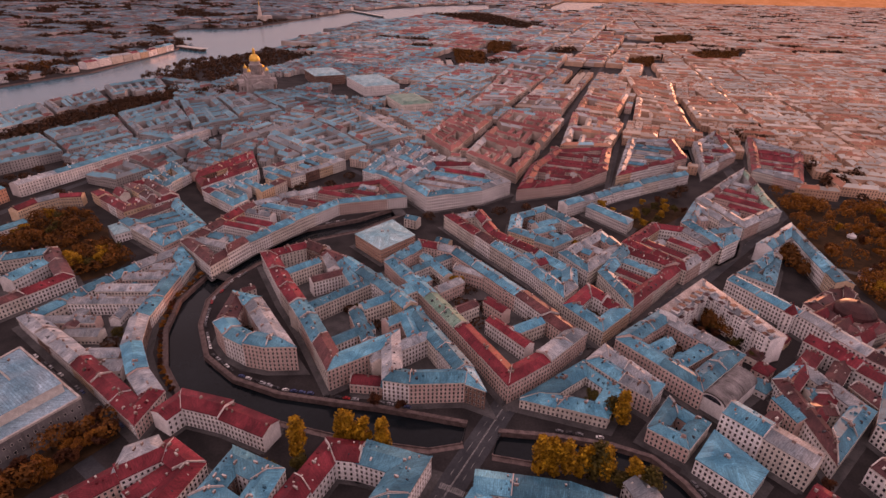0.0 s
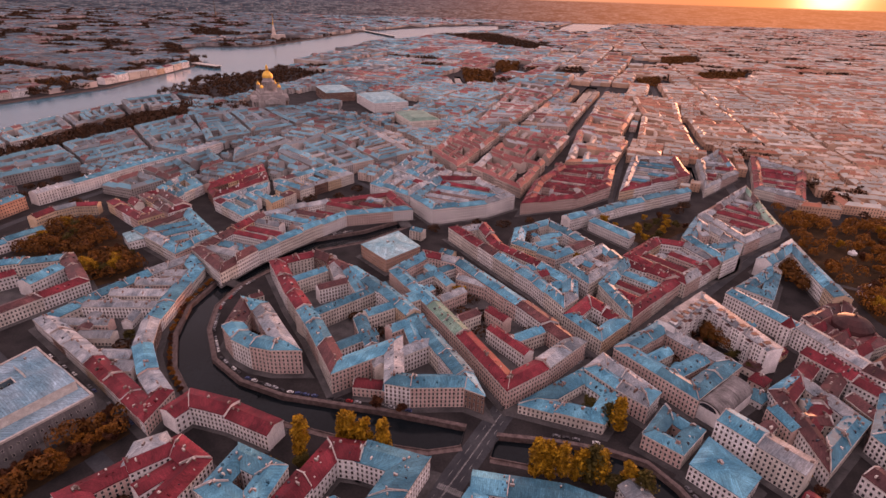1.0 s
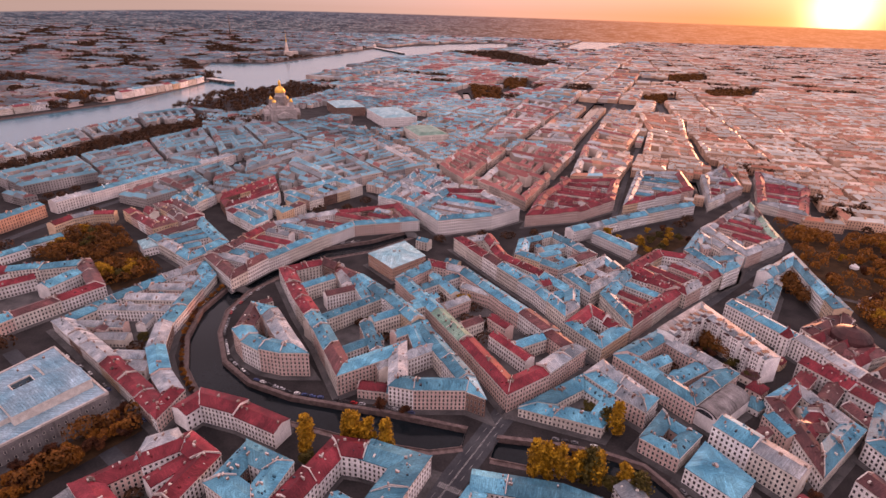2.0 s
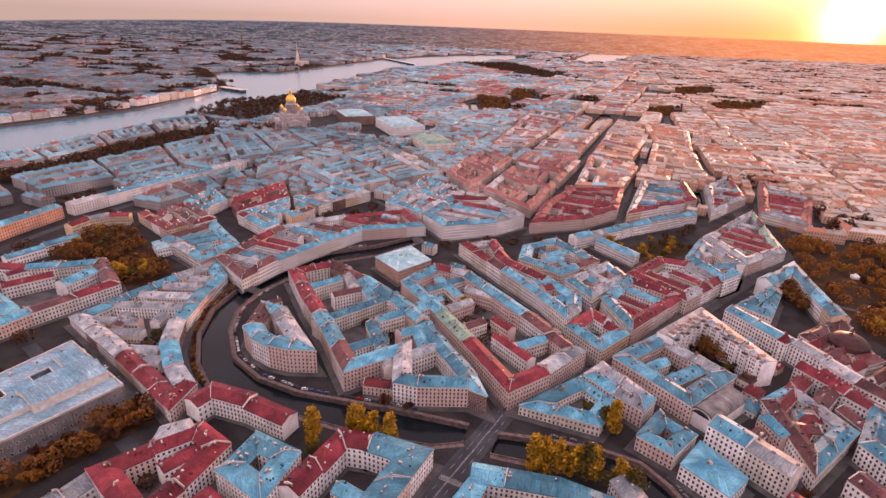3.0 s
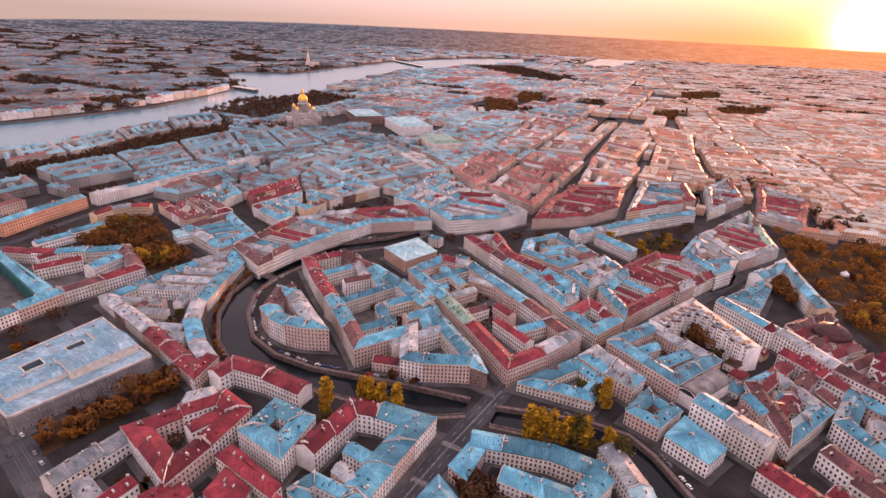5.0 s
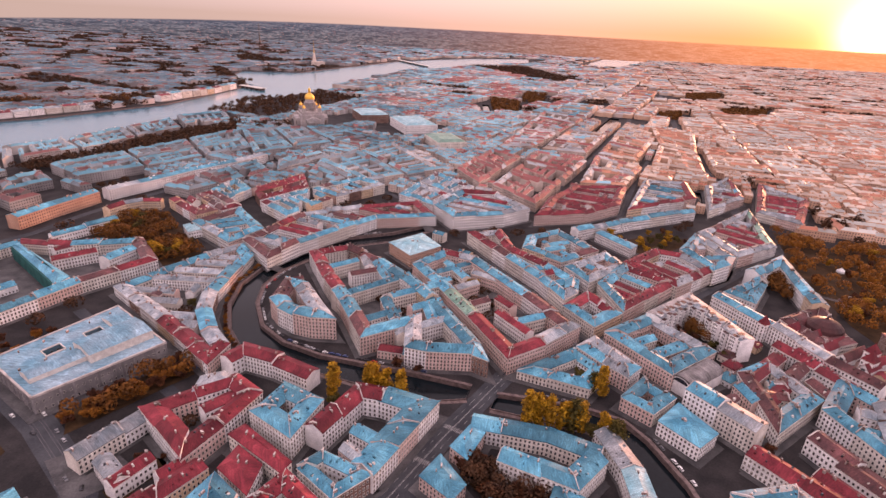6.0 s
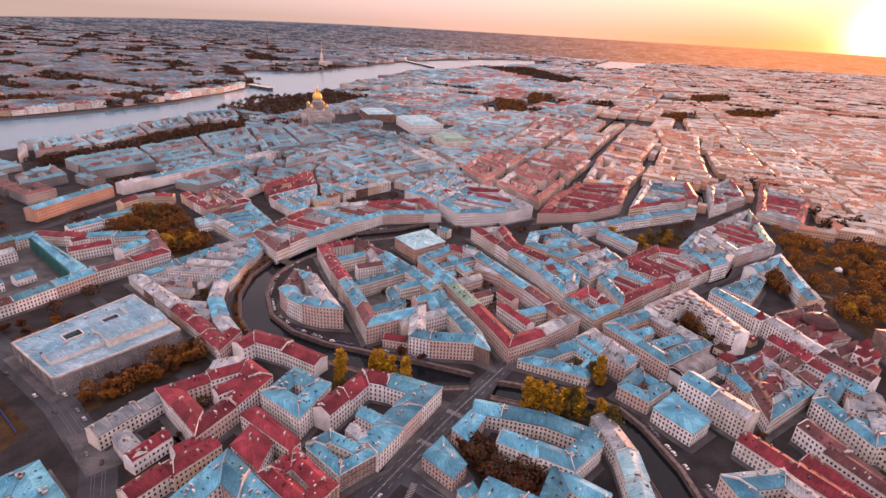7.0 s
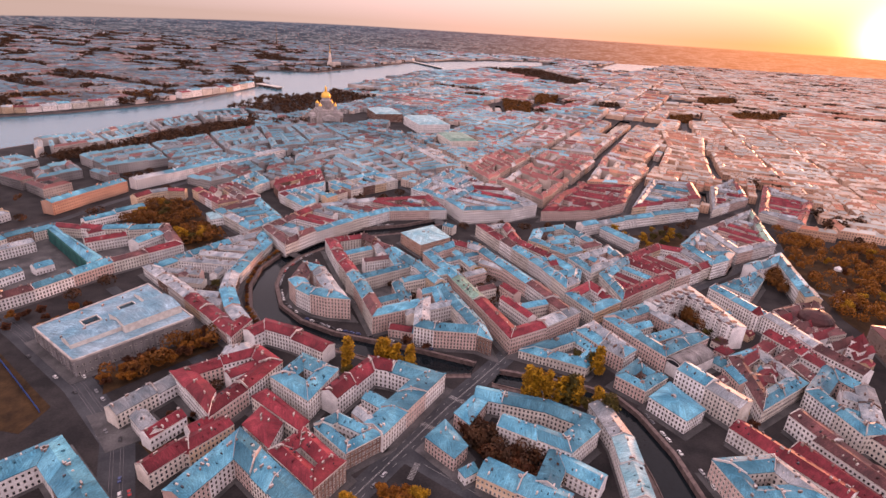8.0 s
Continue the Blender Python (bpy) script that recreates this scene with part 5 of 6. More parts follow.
def site_fence(pts):
    """Blue sheet fence round the building site, panel by panel."""
    top = thing("site_fence", "bright blue sheet-metal fence round a building site", "fence", (*pts[0], 0))
    for a, b in zip(pts, pts[1:]):
        l, ang = math.dist(a, b), math.atan2(b[1] - a[1], b[0] - a[0])
        n = max(1, int(l / 6))
        for k in range(n):
            s = Soup()
            m = sub(lerp(a, b, (k + 0.5) / n), pts[0])
            s.box((m[0], m[1], 1.3), (l / n / 2 - 0.08, 0.06, 1.2), ang + rng.uniform(-0.03, 0.03))
            part("panel", s, FENCE_BLUE, top)


site_fence([(-264, -98), (-300, -74), (-340, -48)])


# ---- parked cars ----
CAR_PAINT = [shade("car_paint_" + n, c, tuple(min(1, v * 1.15) for v in c), 0.3, 1.0, 5.0, 0.0, 0.05) for n, c in
             (("white", (0.62, 0.62, 0.6)), ("silver", (0.35, 0.36, 0.37)), ("black", (0.02, 0.02, 0.022)), ("grey", (0.12, 0.125, 0.13)), ("red", (0.4, 0.02, 0.02)), ("blue", (0.03, 0.06, 0.16)))]
CAR_WORD = ["white", "silver", "black", "grey", "red", "dark blue"]


def car_meshes():
    b = Soup()
    prof = [(-2.1, 0.35), (-2.15, 0.75), (-1.9, 0.92), (1.0, 0.95), (2.0, 0.78), (2.15, 0.5), (2.1, 0.32)]
    for (x0, z0), (x1, z1) in zip(prof, prof[1:]):
        b.face([(x0, -0.86, z0), (x1, -0.86, z1), (x1, 0.86, z1), (x0, 0.86, z0)])
    for y in (-0.86, 0.86):
        b.face([(x, y, z) for x, z in prof])
    b.box((-0.35, 0, 1.43), (0.95, 0.66, 0.03), 0, 0)
    g = Soup()
    lo, hi = [(-1.75, 0.93), (1.0, 0.95)], [(-1.25, 1.42), (0.5, 1.42)]
    for y, k in ((-0.8, -0.66), (0.8, 0.66)):
        g.face([(lo[0][0], y, lo[0][1]), (lo[1][0], y, lo[1][1]), (hi[1][0], k, hi[1][1]), (hi[0][0], k, hi[0][1])])
    for i in (0, 1):
        g.face([(lo[i][0], -0.8, lo[i][1]), (lo[i][0], 0.8, lo[i][1]), (hi[i][0], 0.66, hi[i][1]), (hi[i][0], -0.66, hi[i][1])])
    w = Soup()
    w.lathe((0, 0, 0), [(0.05, -0.1), (0.32, -0.1), (0.32, 0.1), (0.05, 0.1)], 12)
    return b.mesh("body", [CAR_PAINT[0]]), g.mesh("glasshouse", [GLASS_OB]), w.mesh("wheel", [IRON])


CAR_MESH = car_meshes()
CAR_BODY = []
for m in CAR_PAINT:
    me = CAR_MESH[0].copy()
    me.materials[0] = m
    CAR_BODY.append(me)


def car(x, y, ang):
    k = rng.choices(range(6), (5, 4, 3, 3, 1, 1))[0]
    top = thing("car", f"{CAR_WORD[k]} parked car on asphalt", "car", (x, y, 0.02), "parked cars")
    top.rotation_euler = (0, 0, ang)
    for name, me in (("body", CAR_BODY[k]), ("glasshouse", CAR_MESH[1])):
        new(name, me).parent = top
    for wx in (-1.3, 1.35):
        for wy in (-0.8, 0.8):
            w = new("wheel", CAR_MESH[2])
            w.parent, w.location, w.rotation_euler = top, (wx, wy, 0.32), (math.pi / 2, 0, 0)


def parked(pts, step, chance):
    for a, b in zip(pts, pts[1:]):
        l, t = math.dist(a, b), step / 2
        ang = math.atan2(b[1] - a[1], b[0] - a[0])
        while t < l:
            if rng.random() < chance:
                car(*lerp(a, b, t / l), ang + rng.uniform(-0.05, 0.05) + rng.choice((0, math.pi)))
            t += step


parked(offset(CANAL_R[3:13], 5.0, False), 5.4, 0.72)
parked(offset(CANAL_L[1:7], -5.2, False), 5.6, 0.4)
parked(offset(CANAL2_R[1:6], 5.2, False), 5.6, 0.5)
parked([(-95, 48), (-138, 118)], 6, 0.35)
parked([(20, 28), (-55, 140)], 6, 0.3)
parked([(34, 30), (90, 78), (190, 152)], 9, 0.4)
parked([(-66, -150), (-20, -52)], 9, 0.3)
parked([(10, 2), (22, 22)], 8, 0.3)
parked([(-176, -152), (-214, -96), (-268, -58), (-350, -10)], 11, 0.3)
parked([(-162, -160), (-200, -118), (-252, -80), (-340, -34)], 13, 0.35)
parked([(-196, -4), (-250, 34), (-300, 66)], 6.5, 0.45)
parked([(96, 66), (132, 16)], 6.5, 0.4)
parked([(100, 92), (136, 128), (178, 140)], 7, 0.4)
parked([(132, -80), (142, -118)], 5.6, 0.6)
parked([(30, -112), (60, -128)], 6, 0.4)


# ---- the wider city ----
AXIS = Vector((0.362, 0.932))
CROSS = Vector((0.932, -0.362))
GARDENS = [[(868, 2142), (1046, 2232), (941, 1950), (777, 1874)], [(805, 1645), (1017, 1734), (903, 1522), (777, 1484)], [(555, 1478), (641, 1526), (587, 1356), (524, 1343)],
           [(22, 1601), (121, 1556), (96, 1281), (30, 1310)], [(159, 1842), (235, 1824), (194, 1532), (132, 1562)]]
STREET_E = [(345, 330), (360, 414), (406, 619), (437, 827), (524, 1199), (680, 1835), (830, 2450)]
STREET_M = [(68, 400), (118, 515), (209, 740), (300, 985), (420, 1300), (560, 1660)]
STREET_N = [(186, 390), (263, 604), (301, 700), (330, 775)]
STREET_C = [(-6, 500), (48, 645), (100, 798), (185, 1014), (299, 1300), (420, 1620)]
STREET_D = [(60, 405), (-2, 505), (-51, 598), (-118, 713), (-198, 827)]
STREET_F = [(-46, 345), (-133, 440), (-189, 504), (-238, 556), (-317, 674)]
STREET_G = [(-242, 305), (-198, 392), (-138, 472), (-80, 585)]
MOIKA = [(-540, 105), (-510, 160), (-488, 205), (-480, 257), (-465, 318), (-432, 398), (-380, 505), (-350, 580)]
SQUARE = [(-390, 10), (-312, -28), (-232, -75), (-170, -120), (-172, -170), (-222, -130), (-262, -118), (-330, -110), (-400, -60)]
BOULEVARD = [(-702, 428), (-652, 424), (-575, 600), (-518, 786), (-548, 880), (-612, 772), (-664, 545)]
CLEAR = [
    LAKE,
    NEVA_NEAR + NEVA_FAR[::-1],
    [(-460, 880), (-340, 880), (-300, 1000), (-360, 1090), (-470, 1060)],
    [(-262, 860), (-130, 830), (-70, 1010), (-210, 1110)],
    [(-128, 753), (-46, 729), (-26, 833), (-110, 861)],
    [(-370, 1130), (-340, 990), (-240, 960), (-205, 1060)],
    [(-690, 1010), (-515, 960), (-440, 1190), (-370, 1440), (-520, 1450), (-690, 1270)],
    [(-120, 3200), (330, 2400), (470, 2520), (250, 3330)],
    [(256, 1012), (288, 1016), (404, 1328), (371, 1338)], [(322, 470), (352, 470), (366, 570), (338, 570)], [(-10, 1255), (34, 1255), (22, 1470), (-10, 1470)],
    BOULEVARD,
    [(-960, 2380), (-800, 2380), (-800, 2700), (-960, 2700)],
]


def strip(pts, half):
    return offset(pts, half, False) + offset(pts, -half, False)[::-1]


def near_line(p, line, d):
    for a, b in zip(line, line[1:]):
        ab, ap = sub(b, a), sub(p, a)
        t = max(0, min(1, (ab[0] * ap[0] + ab[1] * ap[1]) / (ab[0] ** 2 + ab[1] ** 2)))
        if math.hypot(ap[0] - ab[0] * t, ap[1] - ab[1] * t) < d:
            return True
    return False


QUAY_FRONT = [(-507, 212), (-503, 236), (-499, 260), (-492, 290), (-486, 317)]
WHITE_ROW = [(-481, 327), (-462, 367), (-444, 407), (-428, 447), (-410, 479), (-391, 511), (-367, 568)]
CLEAR += GARDENS
CLEAR += [strip(STREET_E, 5.5), [(-560, 215), (-480, 205), (-462, 320), (-540, 335)], strip(WHITE_ROW, 12), strip(STREET_C, 3), strip(STREET_M, 3), strip(STREET_N, 3), strip(STREET_D, 3), strip(STREET_F, 3), strip(STREET_G, 3), strip(MOIKA, 7)]
CLEAR += [[(-345, 0), (-330, -15), (-245, 55), (-262, 75)], SQUARE, CORNER, [(-60, -100), (0, -100), (40, -170), (-110, -170)], PARK_W, PARK_E, GARDEN, YARD, GARDEN_N]
BOUNDS = [(min(p[0] for p in t), min(p[1] for p in t), max(p[0] for p in t), max(p[1] for p in t), t) for t in TAKEN + CLEAR]


OCCUPIED = []


def free(x, y, tight=False):
    for x0, y0, x1, y1, t in BOUNDS:
        if x0 <= x <= x1 and y0 <= y <= y1 and inside((x, y), t):
            return False
    for x0, y0, x1, y1, t in OCCUPIED if tight else ():
        if x0 <= x <= x1 and y0 <= y <= y1 and inside((x, y), t):
            return False
    if y < 420 and abs(x) < 460:
        if near_line((x, y), AVENUE, 15) or near_line((x, y), CANAL_R, 14) or near_line((x, y), CANAL_L, 14) or near_line((x, y), CANAL2_R, 12) or near_line((x, y), CANAL2_L, 9):
            return False
    return True


def far_panes(sink, a, b, h, slot=4):
    """Plain dark panes in rows on a far front."""
    d = sub(b, a)
    l = math.hypot(*d)
    d = (d[0] / l, d[1] / l)
    o = (d[1] * 0.08, -d[0] * 0.08)
    rows, cols = max(2, int(h / 3.2)), max(2, int(l / 3.0))
    for r in range(rows):
        z = 1.0 + r * (h - 0.8) / rows
        for c in range(cols):
            s = l * (c + 0.5) / cols
            x, y = a[0] + d[0] * s + o[0], a[1] + d[1] * s + o[1]
            sink.face([(x - d[0] * 0.55, y - d[1] * 0.55, z), (x + d[0] * 0.55, y + d[1] * 0.55, z), (x + d[0] * 0.55, y + d[1] * 0.55, z + 1.7), (x - d[0] * 0.55, y - d[1] * 0.55, z + 1.7)], slot)


def simple_house(sink, a, b, ia, ib, h, rise, slot, stacks=False):
    ra, rb = lerp(a, ia, 0.5), lerp(b, ib, 0.5)
    z = lambda p, k: (p[0], p[1], k)
    i = len(sink.v)
    sink.v += [z(a, 0), z(b, 0), z(ib, 0), z(ia, 0), z(a, h), z(b, h), z(ib, h), z(ia, h), z(ra, h + rise), z(rb, h + rise)]
    for f, m in (((0, 1, 5, 4), 0), ((2, 3, 7, 6), 0), ((1, 2, 6, 9, 5), 0), ((3, 0, 4, 8, 7), 0)):
        sink.f.append(tuple(i + k for k in f))
        sink.m.append(m)
        sink.uv += [(0.0, 0.0)] * len(f)
    j = len(sink.v)
    sink.v += [z(a, h), z(b, h), z(ib, h), z(ia, h), z(ra, h + rise), z(rb, h + rise)]
    for f in ((0, 1, 5, 4), (2, 3, 4, 5)):
        sink.f.append(tuple(j + k for k in f))
        sink.m.append(slot)
        sink.uv += [(0.0, 0.0)] * 4
    if stacks:
        u, v = rng.uniform(0.1, 0.9), rng.uniform(0.25, 0.75)
        x, y = lerp(lerp(a, b, u), lerp(ia, ib, u), v)
        sink.box((x, y, h + rise), (0.6, 1.3, 1.3), rng.choice((0.45, 2.0)))


def tint(x, y):
    """Which roofs a quarter has: teal to the west, red in the middle, mixed beyond."""
    k = noise.noise(Vector((x * 0.006, y * 0.004, 3.1))) + (0.1 if 60 < x < 420 and y < 1000 else -0.12) - (0.2 if x < -150 else 0)
    if x > 250 and rng.random() < 0.6:
        return rng.choice("ggbgrg")
    return ("r" if k > 0.12 else "b" if k < -0.02 else "g") if rng.random() < 0.75 else rng.choice("bgrd")


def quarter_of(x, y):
    # bearing from the eye picks how much painted haze the houses carry
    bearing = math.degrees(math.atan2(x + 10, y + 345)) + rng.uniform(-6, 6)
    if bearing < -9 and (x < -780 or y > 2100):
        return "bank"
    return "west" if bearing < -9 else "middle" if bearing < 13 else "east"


far_sinks = {}


def mid_house(a, b, ia, ib, h, rise, letter, wall=None):
    cx, cy = (a[0] + ib[0]) / 2, (a[1] + ib[1]) / 2
    # past x 200 warmer plasters carry the eastern haze in their colour
    wname, wmat = wall or WALLS[rng.choices(range(5), (4, 2, 4, 4, 1) if cx > 200 else (4, 5, 2, 2, 1))[0]]
    rname, rmat = ROOF[letter]
    s, r = Soup(), Soup()
    q = [sub(p, (cx, cy)) for p in (a, b, ib, ia)]
    ra, rb = lerp(q[0], q[3], 0.5), lerp(q[1], q[2], 0.5)
    s.face([(*q[0], 0), (*q[1], 0), (*q[1], h), (*q[0], h)])
    s.face([(*q[2], 0), (*q[3], 0), (*q[3], h), (*q[2], h)])
    s.face([(*q[1], 0), (*q[2], 0), (*q[2], h), (*rb, h + rise), (*q[1], h)])
    s.face([(*q[3], 0), (*q[0], 0), (*q[0], h), (*ra, h + rise), (*q[3], h)])
    l = math.dist(a, b)
    for p0, p1, r0, r1 in ((q[0], q[1], ra, rb), (q[2], q[3], rb, ra)):
        e0, e1 = lerp(r0, p0, 1.06), lerp(r1, p1, 1.06)
        r.face([(*e0, h), (*e1, h), (*r1, h + rise + 0.3), (*r0, h + rise + 0.3)], 0, [(0, 0), (0, l), (7, l), (7, 0)])
    for _ in range(int(l / 9)):
        u, v = rng.uniform(0.1, 0.9), rng.uniform(0.2, 0.8)
        x, y = lerp(lerp(q[0], q[1], u), lerp(q[3], q[2], u), v)
        s.box((x, y, h + rise * (1 - abs(v - 0.5) * 2) + 0.6), (0.5, 1.0, 1.2), rng.choice((0.45, 2.0)))
    far_panes(s, q[0], q[1], h, 1)
    far_panes(s, q[2], q[3], h, 1)
    ob = tagged(new("town_house", s.mesh("town_house", [wmat, GLASS])), f"{wname} plastered town house with {rname} sheet roof", "building", "houses of the wider city")
    ob.location = (cx, cy, 0)
    part("roof", r, rmat, ob, uv=True)


def far_house(args, letter, dist, c, wall, reach=800):
    """A house of the wider city: a thing of its own where it stands near enough, else joined to its quarter."""
    if dist < reach:
        mid_house(*args, letter, wall)
        return
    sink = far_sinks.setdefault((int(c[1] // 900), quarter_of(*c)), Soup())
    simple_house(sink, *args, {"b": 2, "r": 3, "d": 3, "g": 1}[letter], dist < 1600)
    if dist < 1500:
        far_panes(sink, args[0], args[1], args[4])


def far_block(poly, h, dist, roofs="", wall=None, reach=800):
    """Houses round a yard; each side keeps one roof line and mostly one roof colour."""
    c = (sum(p[0] for p in poly) / 4, sum(p[1] for p in poly) / 4)
    per = sum(math.dist(p, q) for p, q in zip(poly, poly[1:] + poly[:1]))
    depth = min(12, 1.9 * poly_area(poly) / per)
    inner = offset(poly, depth, True)
    base = tint(*c)
    for i in range(4):
        a, b, ia, ib = poly[i], poly[(i + 1) % 4], inner[i], inner[(i + 1) % 4]
        l = math.dist(a, b)
        count = max(1, round(l / rng.uniform(18, 30) if dist < 2200 else l / 34))
        side = roofs[i % len(roofs)] if roofs else base if rng.random() < 0.6 else tint(*c)
        rise = rng.uniform(2.2, 3.4)
        for k in range(count):
            u, v = k / count, (k + 1) / count
            if rng.random() < 0.03:
                continue
            letter = side if rng.random() < 0.8 else rng.choice("bgrd")
            args = (lerp(a, b, u), lerp(a, b, v), lerp(ia, ib, u), lerp(ia, ib, v), h + rng.uniform(-1.3, 1.3), rise)
            far_house(args, letter, dist, c, wall or dawn_lit_front(*args[0]), reach)
    # yard wings across the longer way, and a spine where the yard is wide
    if dist < 3000 and abs(poly_area(inner)) > 350:
        q = inner if math.dist(inner[0], inner[1]) > math.dist(inner[1], inner[2]) else inner[1:] + inner[:1]
        l, w = math.dist(q[0], q[1]), math.dist(q[1], q[2])
        n = max(1, int(l / 19)) if dist < 1500 else max(1, int(l / 30))
        pick = lambda: rng.choice(roofs) if roofs else base if rng.random() < 0.6 else tint(*c)
        for k in range(1, n + 1):
            t, half = (k + rng.uniform(-0.2, 0.2)) / (n + 1), rng.uniform(3.6, 5.0) / l
            v0, v1 = rng.choice(((0, 1), (0, 1), (0, 0.7), (0.3, 1)))
            far_house((lerp(lerp(q[0], q[1], t - half), lerp(q[3], q[2], t - half), v1), lerp(lerp(q[0], q[1], t - half), lerp(q[3], q[2], t - half), v0),
                       lerp(lerp(q[0], q[1], t + half), lerp(q[3], q[2], t + half), v1), lerp(lerp(q[0], q[1], t + half), lerp(q[3], q[2], t + half), v0), h - rng.uniform(0.5, 3), 2.0),
                      pick(), dist, c, None, reach)
        if w > 34 and dist < 1500:
            v, half = rng.uniform(0.42, 0.58), 4.5 / w
            e0, e1 = rng.choice(((0.02, 0.98), (0.02, 0.6), (0.4, 0.98)))
            far_house((lerp(lerp(q[0], q[1], e0), lerp(q[3], q[2], e0), v - half), lerp(lerp(q[0], q[1], e1), lerp(q[3], q[2], e1), v - half),
                       lerp(lerp(q[0], q[1], e0), lerp(q[3], q[2], e0), v + half), lerp(lerp(q[0], q[1], e1), lerp(q[3], q[2], e1), v + half), h - rng.uniform(0.5, 2), 2.2),
                      pick(), dist, c, None, reach)


def district(quad, nu, nv, roofs, h=12.5, street=10, wall=None):
    """A quarter between known streets, cut into nu by nv blocks."""
    if poly_area(quad) < 0:
        quad, nu, nv = [quad[1], quad[0], quad[3], quad[2]], nu, nv
    a, b, c, d = [tuple(map(float, p)) for p in quad]
    at = lambda u, v: lerp(lerp(a, b, u), lerp(d, c, u), v)
    for i in range(nu):
        for j in range(nv):
            poly = offset([at(i / nu, j / nv), at((i + 1) / nu, j / nv), at((i + 1) / nu, (j + 1) / nv), at(i / nu, (j + 1) / nv)], street / 2, True)
            m = at((i + 0.5) / nu, (j + 0.5) / nv)
            far_block(poly, h + rng.uniform(-1, 1), math.hypot(m[0] + 10, m[1] + 330), roofs[(i + j) % len(roofs):] + roofs[:(i + j) % len(roofs)], wall)
    xs, ys = [p[0] for p in quad], [p[1] for p in quad]
    BOUNDS.append((min(xs), min(ys), max(xs), max(ys), [a, b, c, d]))


def warp(p):
    """The street grid bends gently from quarter to quarter."""
    q = Vector((p[0] * 0.0009, p[1] * 0.0008, 0.4))
    k = 60 * min(1, max(0, (p[1] - 1200) / 1500))
    return (p[0] + k * noise.noise(q), p[1] + k * noise.noise(q + Vector((7.3, 2.1, 0))))


def dawn_lit_front(x, y):
    """The front on the far bank, with the dawn light it catches put into its colour."""
    return ("bright orange", ORANGE_AND_LIT_WALL) if y < 380 and x < -470 and y > 190 and near_line((x, y), MOIKA, 26) and x < -497 + 0.32 * (y - 230) else None


def try_block(u, v, du, dv, street, east):
    AXIS, CROSS = GRID[east]
    mid = warp(AXIS * u + CROSS * v)
    if (mid[0] > 0.235 * (mid[1] - 414) + 360) != east:
        return None
    dist = math.hypot(mid[0] + 10, mid[1] + 330)
    if mid[1] < -170 or mid[1] > 5150 or abs(math.atan2(mid[0] + 10, mid[1] + 345)) > radians(46 if dist > 900 else 58):
        return None
    n = 2 if dist < 1300 else 1
    for i in range(2 * n + 1):
        for j in range(2 * n + 1):
            if not free(*warp(AXIS * (u + du * (i / n - 1) / 2) + CROSS * (v + dv * (j / n - 1) / 2))):
                return False
    if dist > 700 and rng.random() < 0.05 + (0.34 if dist > 1000 and mid[0] < -0.36 * (mid[1] + 345) else 0) + 0.2 * min(1, max(0, (dist - 2200) / 2300)):
        far_trees.extend((mid[0] + rng.uniform(-35, 35), mid[1] + rng.uniform(-35, 35), rng.uniform(9, 15)) for _ in range(9))
        return True
    corners = []
    for i, j in ((-0.5, -0.5), (-0.5, 0.5), (0.5, 0.5), (0.5, -0.5)):
        corners.append(warp(AXIS * (u + i * (du - street) + rng.uniform(-3, 3)) + CROSS * (v + j * (dv - street) + rng.uniform(-3, 3))))
    if poly_area(corners) < 0:
        corners.reverse()
    xs, ys = [p[0] for p in corners], [p[1] for p in corners]
    if dist < 1500:
        OCCUPIED.append((min(xs), min(ys), max(xs), max(ys), corners))
    far_block(corners, rng.uniform(9, 13.5) if rng.random() < 0.96 else rng.uniform(14, 20), dist)
    return True


# quay front: orange wall colour in place of the dawn light
for a, b in zip(QUAY_FRONT, QUAY_FRONT[1:]):
    mid_house(a, b, (a[0] - 16, a[1] + 3), (b[0] - 16, b[1] + 3), 15, 2.6, "b", ("bright orange", ORANGE_AND_LIT_WALL))
for a, b in zip(WHITE_ROW, WHITE_ROW[1:]):
    d = sub(b, a)
    n = (-d[1] / math.hypot(*d) * 15, d[0] / math.hypot(*d) * 15)
    mid_house(a, b, (a[0] + n[0], a[1] + n[1]), (b[0] + n[0], b[1] + n[1]), 14, 2.6, rng.choice("bgb"), WALLS[1])
far_trees = []
# quarters between the streets that can be told apart
district([(75, 392), (197, 689), (104, 749), (13, 483)], 3, 1, "rrgr", 13, 6)
district([(-4, 474), (74, 682), (17, 744), (-45, 570)], 2, 1, "rrdr", 13, 6)
district([(29, 765), (102, 778), (273, 1190), (172, 1310)], 1, 5, "gdgr", 13, 7)
district([(150, 522), (230, 529), (288, 655), (215, 734)], 1, 2, "rgrg", 13, 6)
district([(114, 768), (204, 748), (294, 985), (203, 1008)], 1, 3, "grgg", 13, 6)
district([(222, 748), (290, 706), (370, 890), (308, 985)], 1, 2, "grgr", 13, 6)
district([(312, 700), (398, 650), (438, 800), (376, 878)], 1, 2, "grgg", 13, 6)
district([(382, 888), (442, 816), (516, 1040), (430, 1120)], 1, 2, "gdgr", 13, 6)
district([(-117, 400), (-62, 356), (-8, 458), (-74, 536)], 1, 2, "bggb", 13, 5, WALLS[1])
district([(-174, 450), (-62, 556), (-176, 739), (-276, 562)], 2, 1, "bbgb", 14, 6)
district([(-283, 327), (-231, 282), (-194, 362), (-240, 402)], 1, 1, "b", 13, 4)
district([(-239, 402), (-194, 368), (-138, 440), (-183, 478)], 1, 1, "bgb", 13, 4)
district([(-320, 386), (-272, 480), (-243, 412), (-287, 338)], 1, 2, "rdrr", 12, 3)
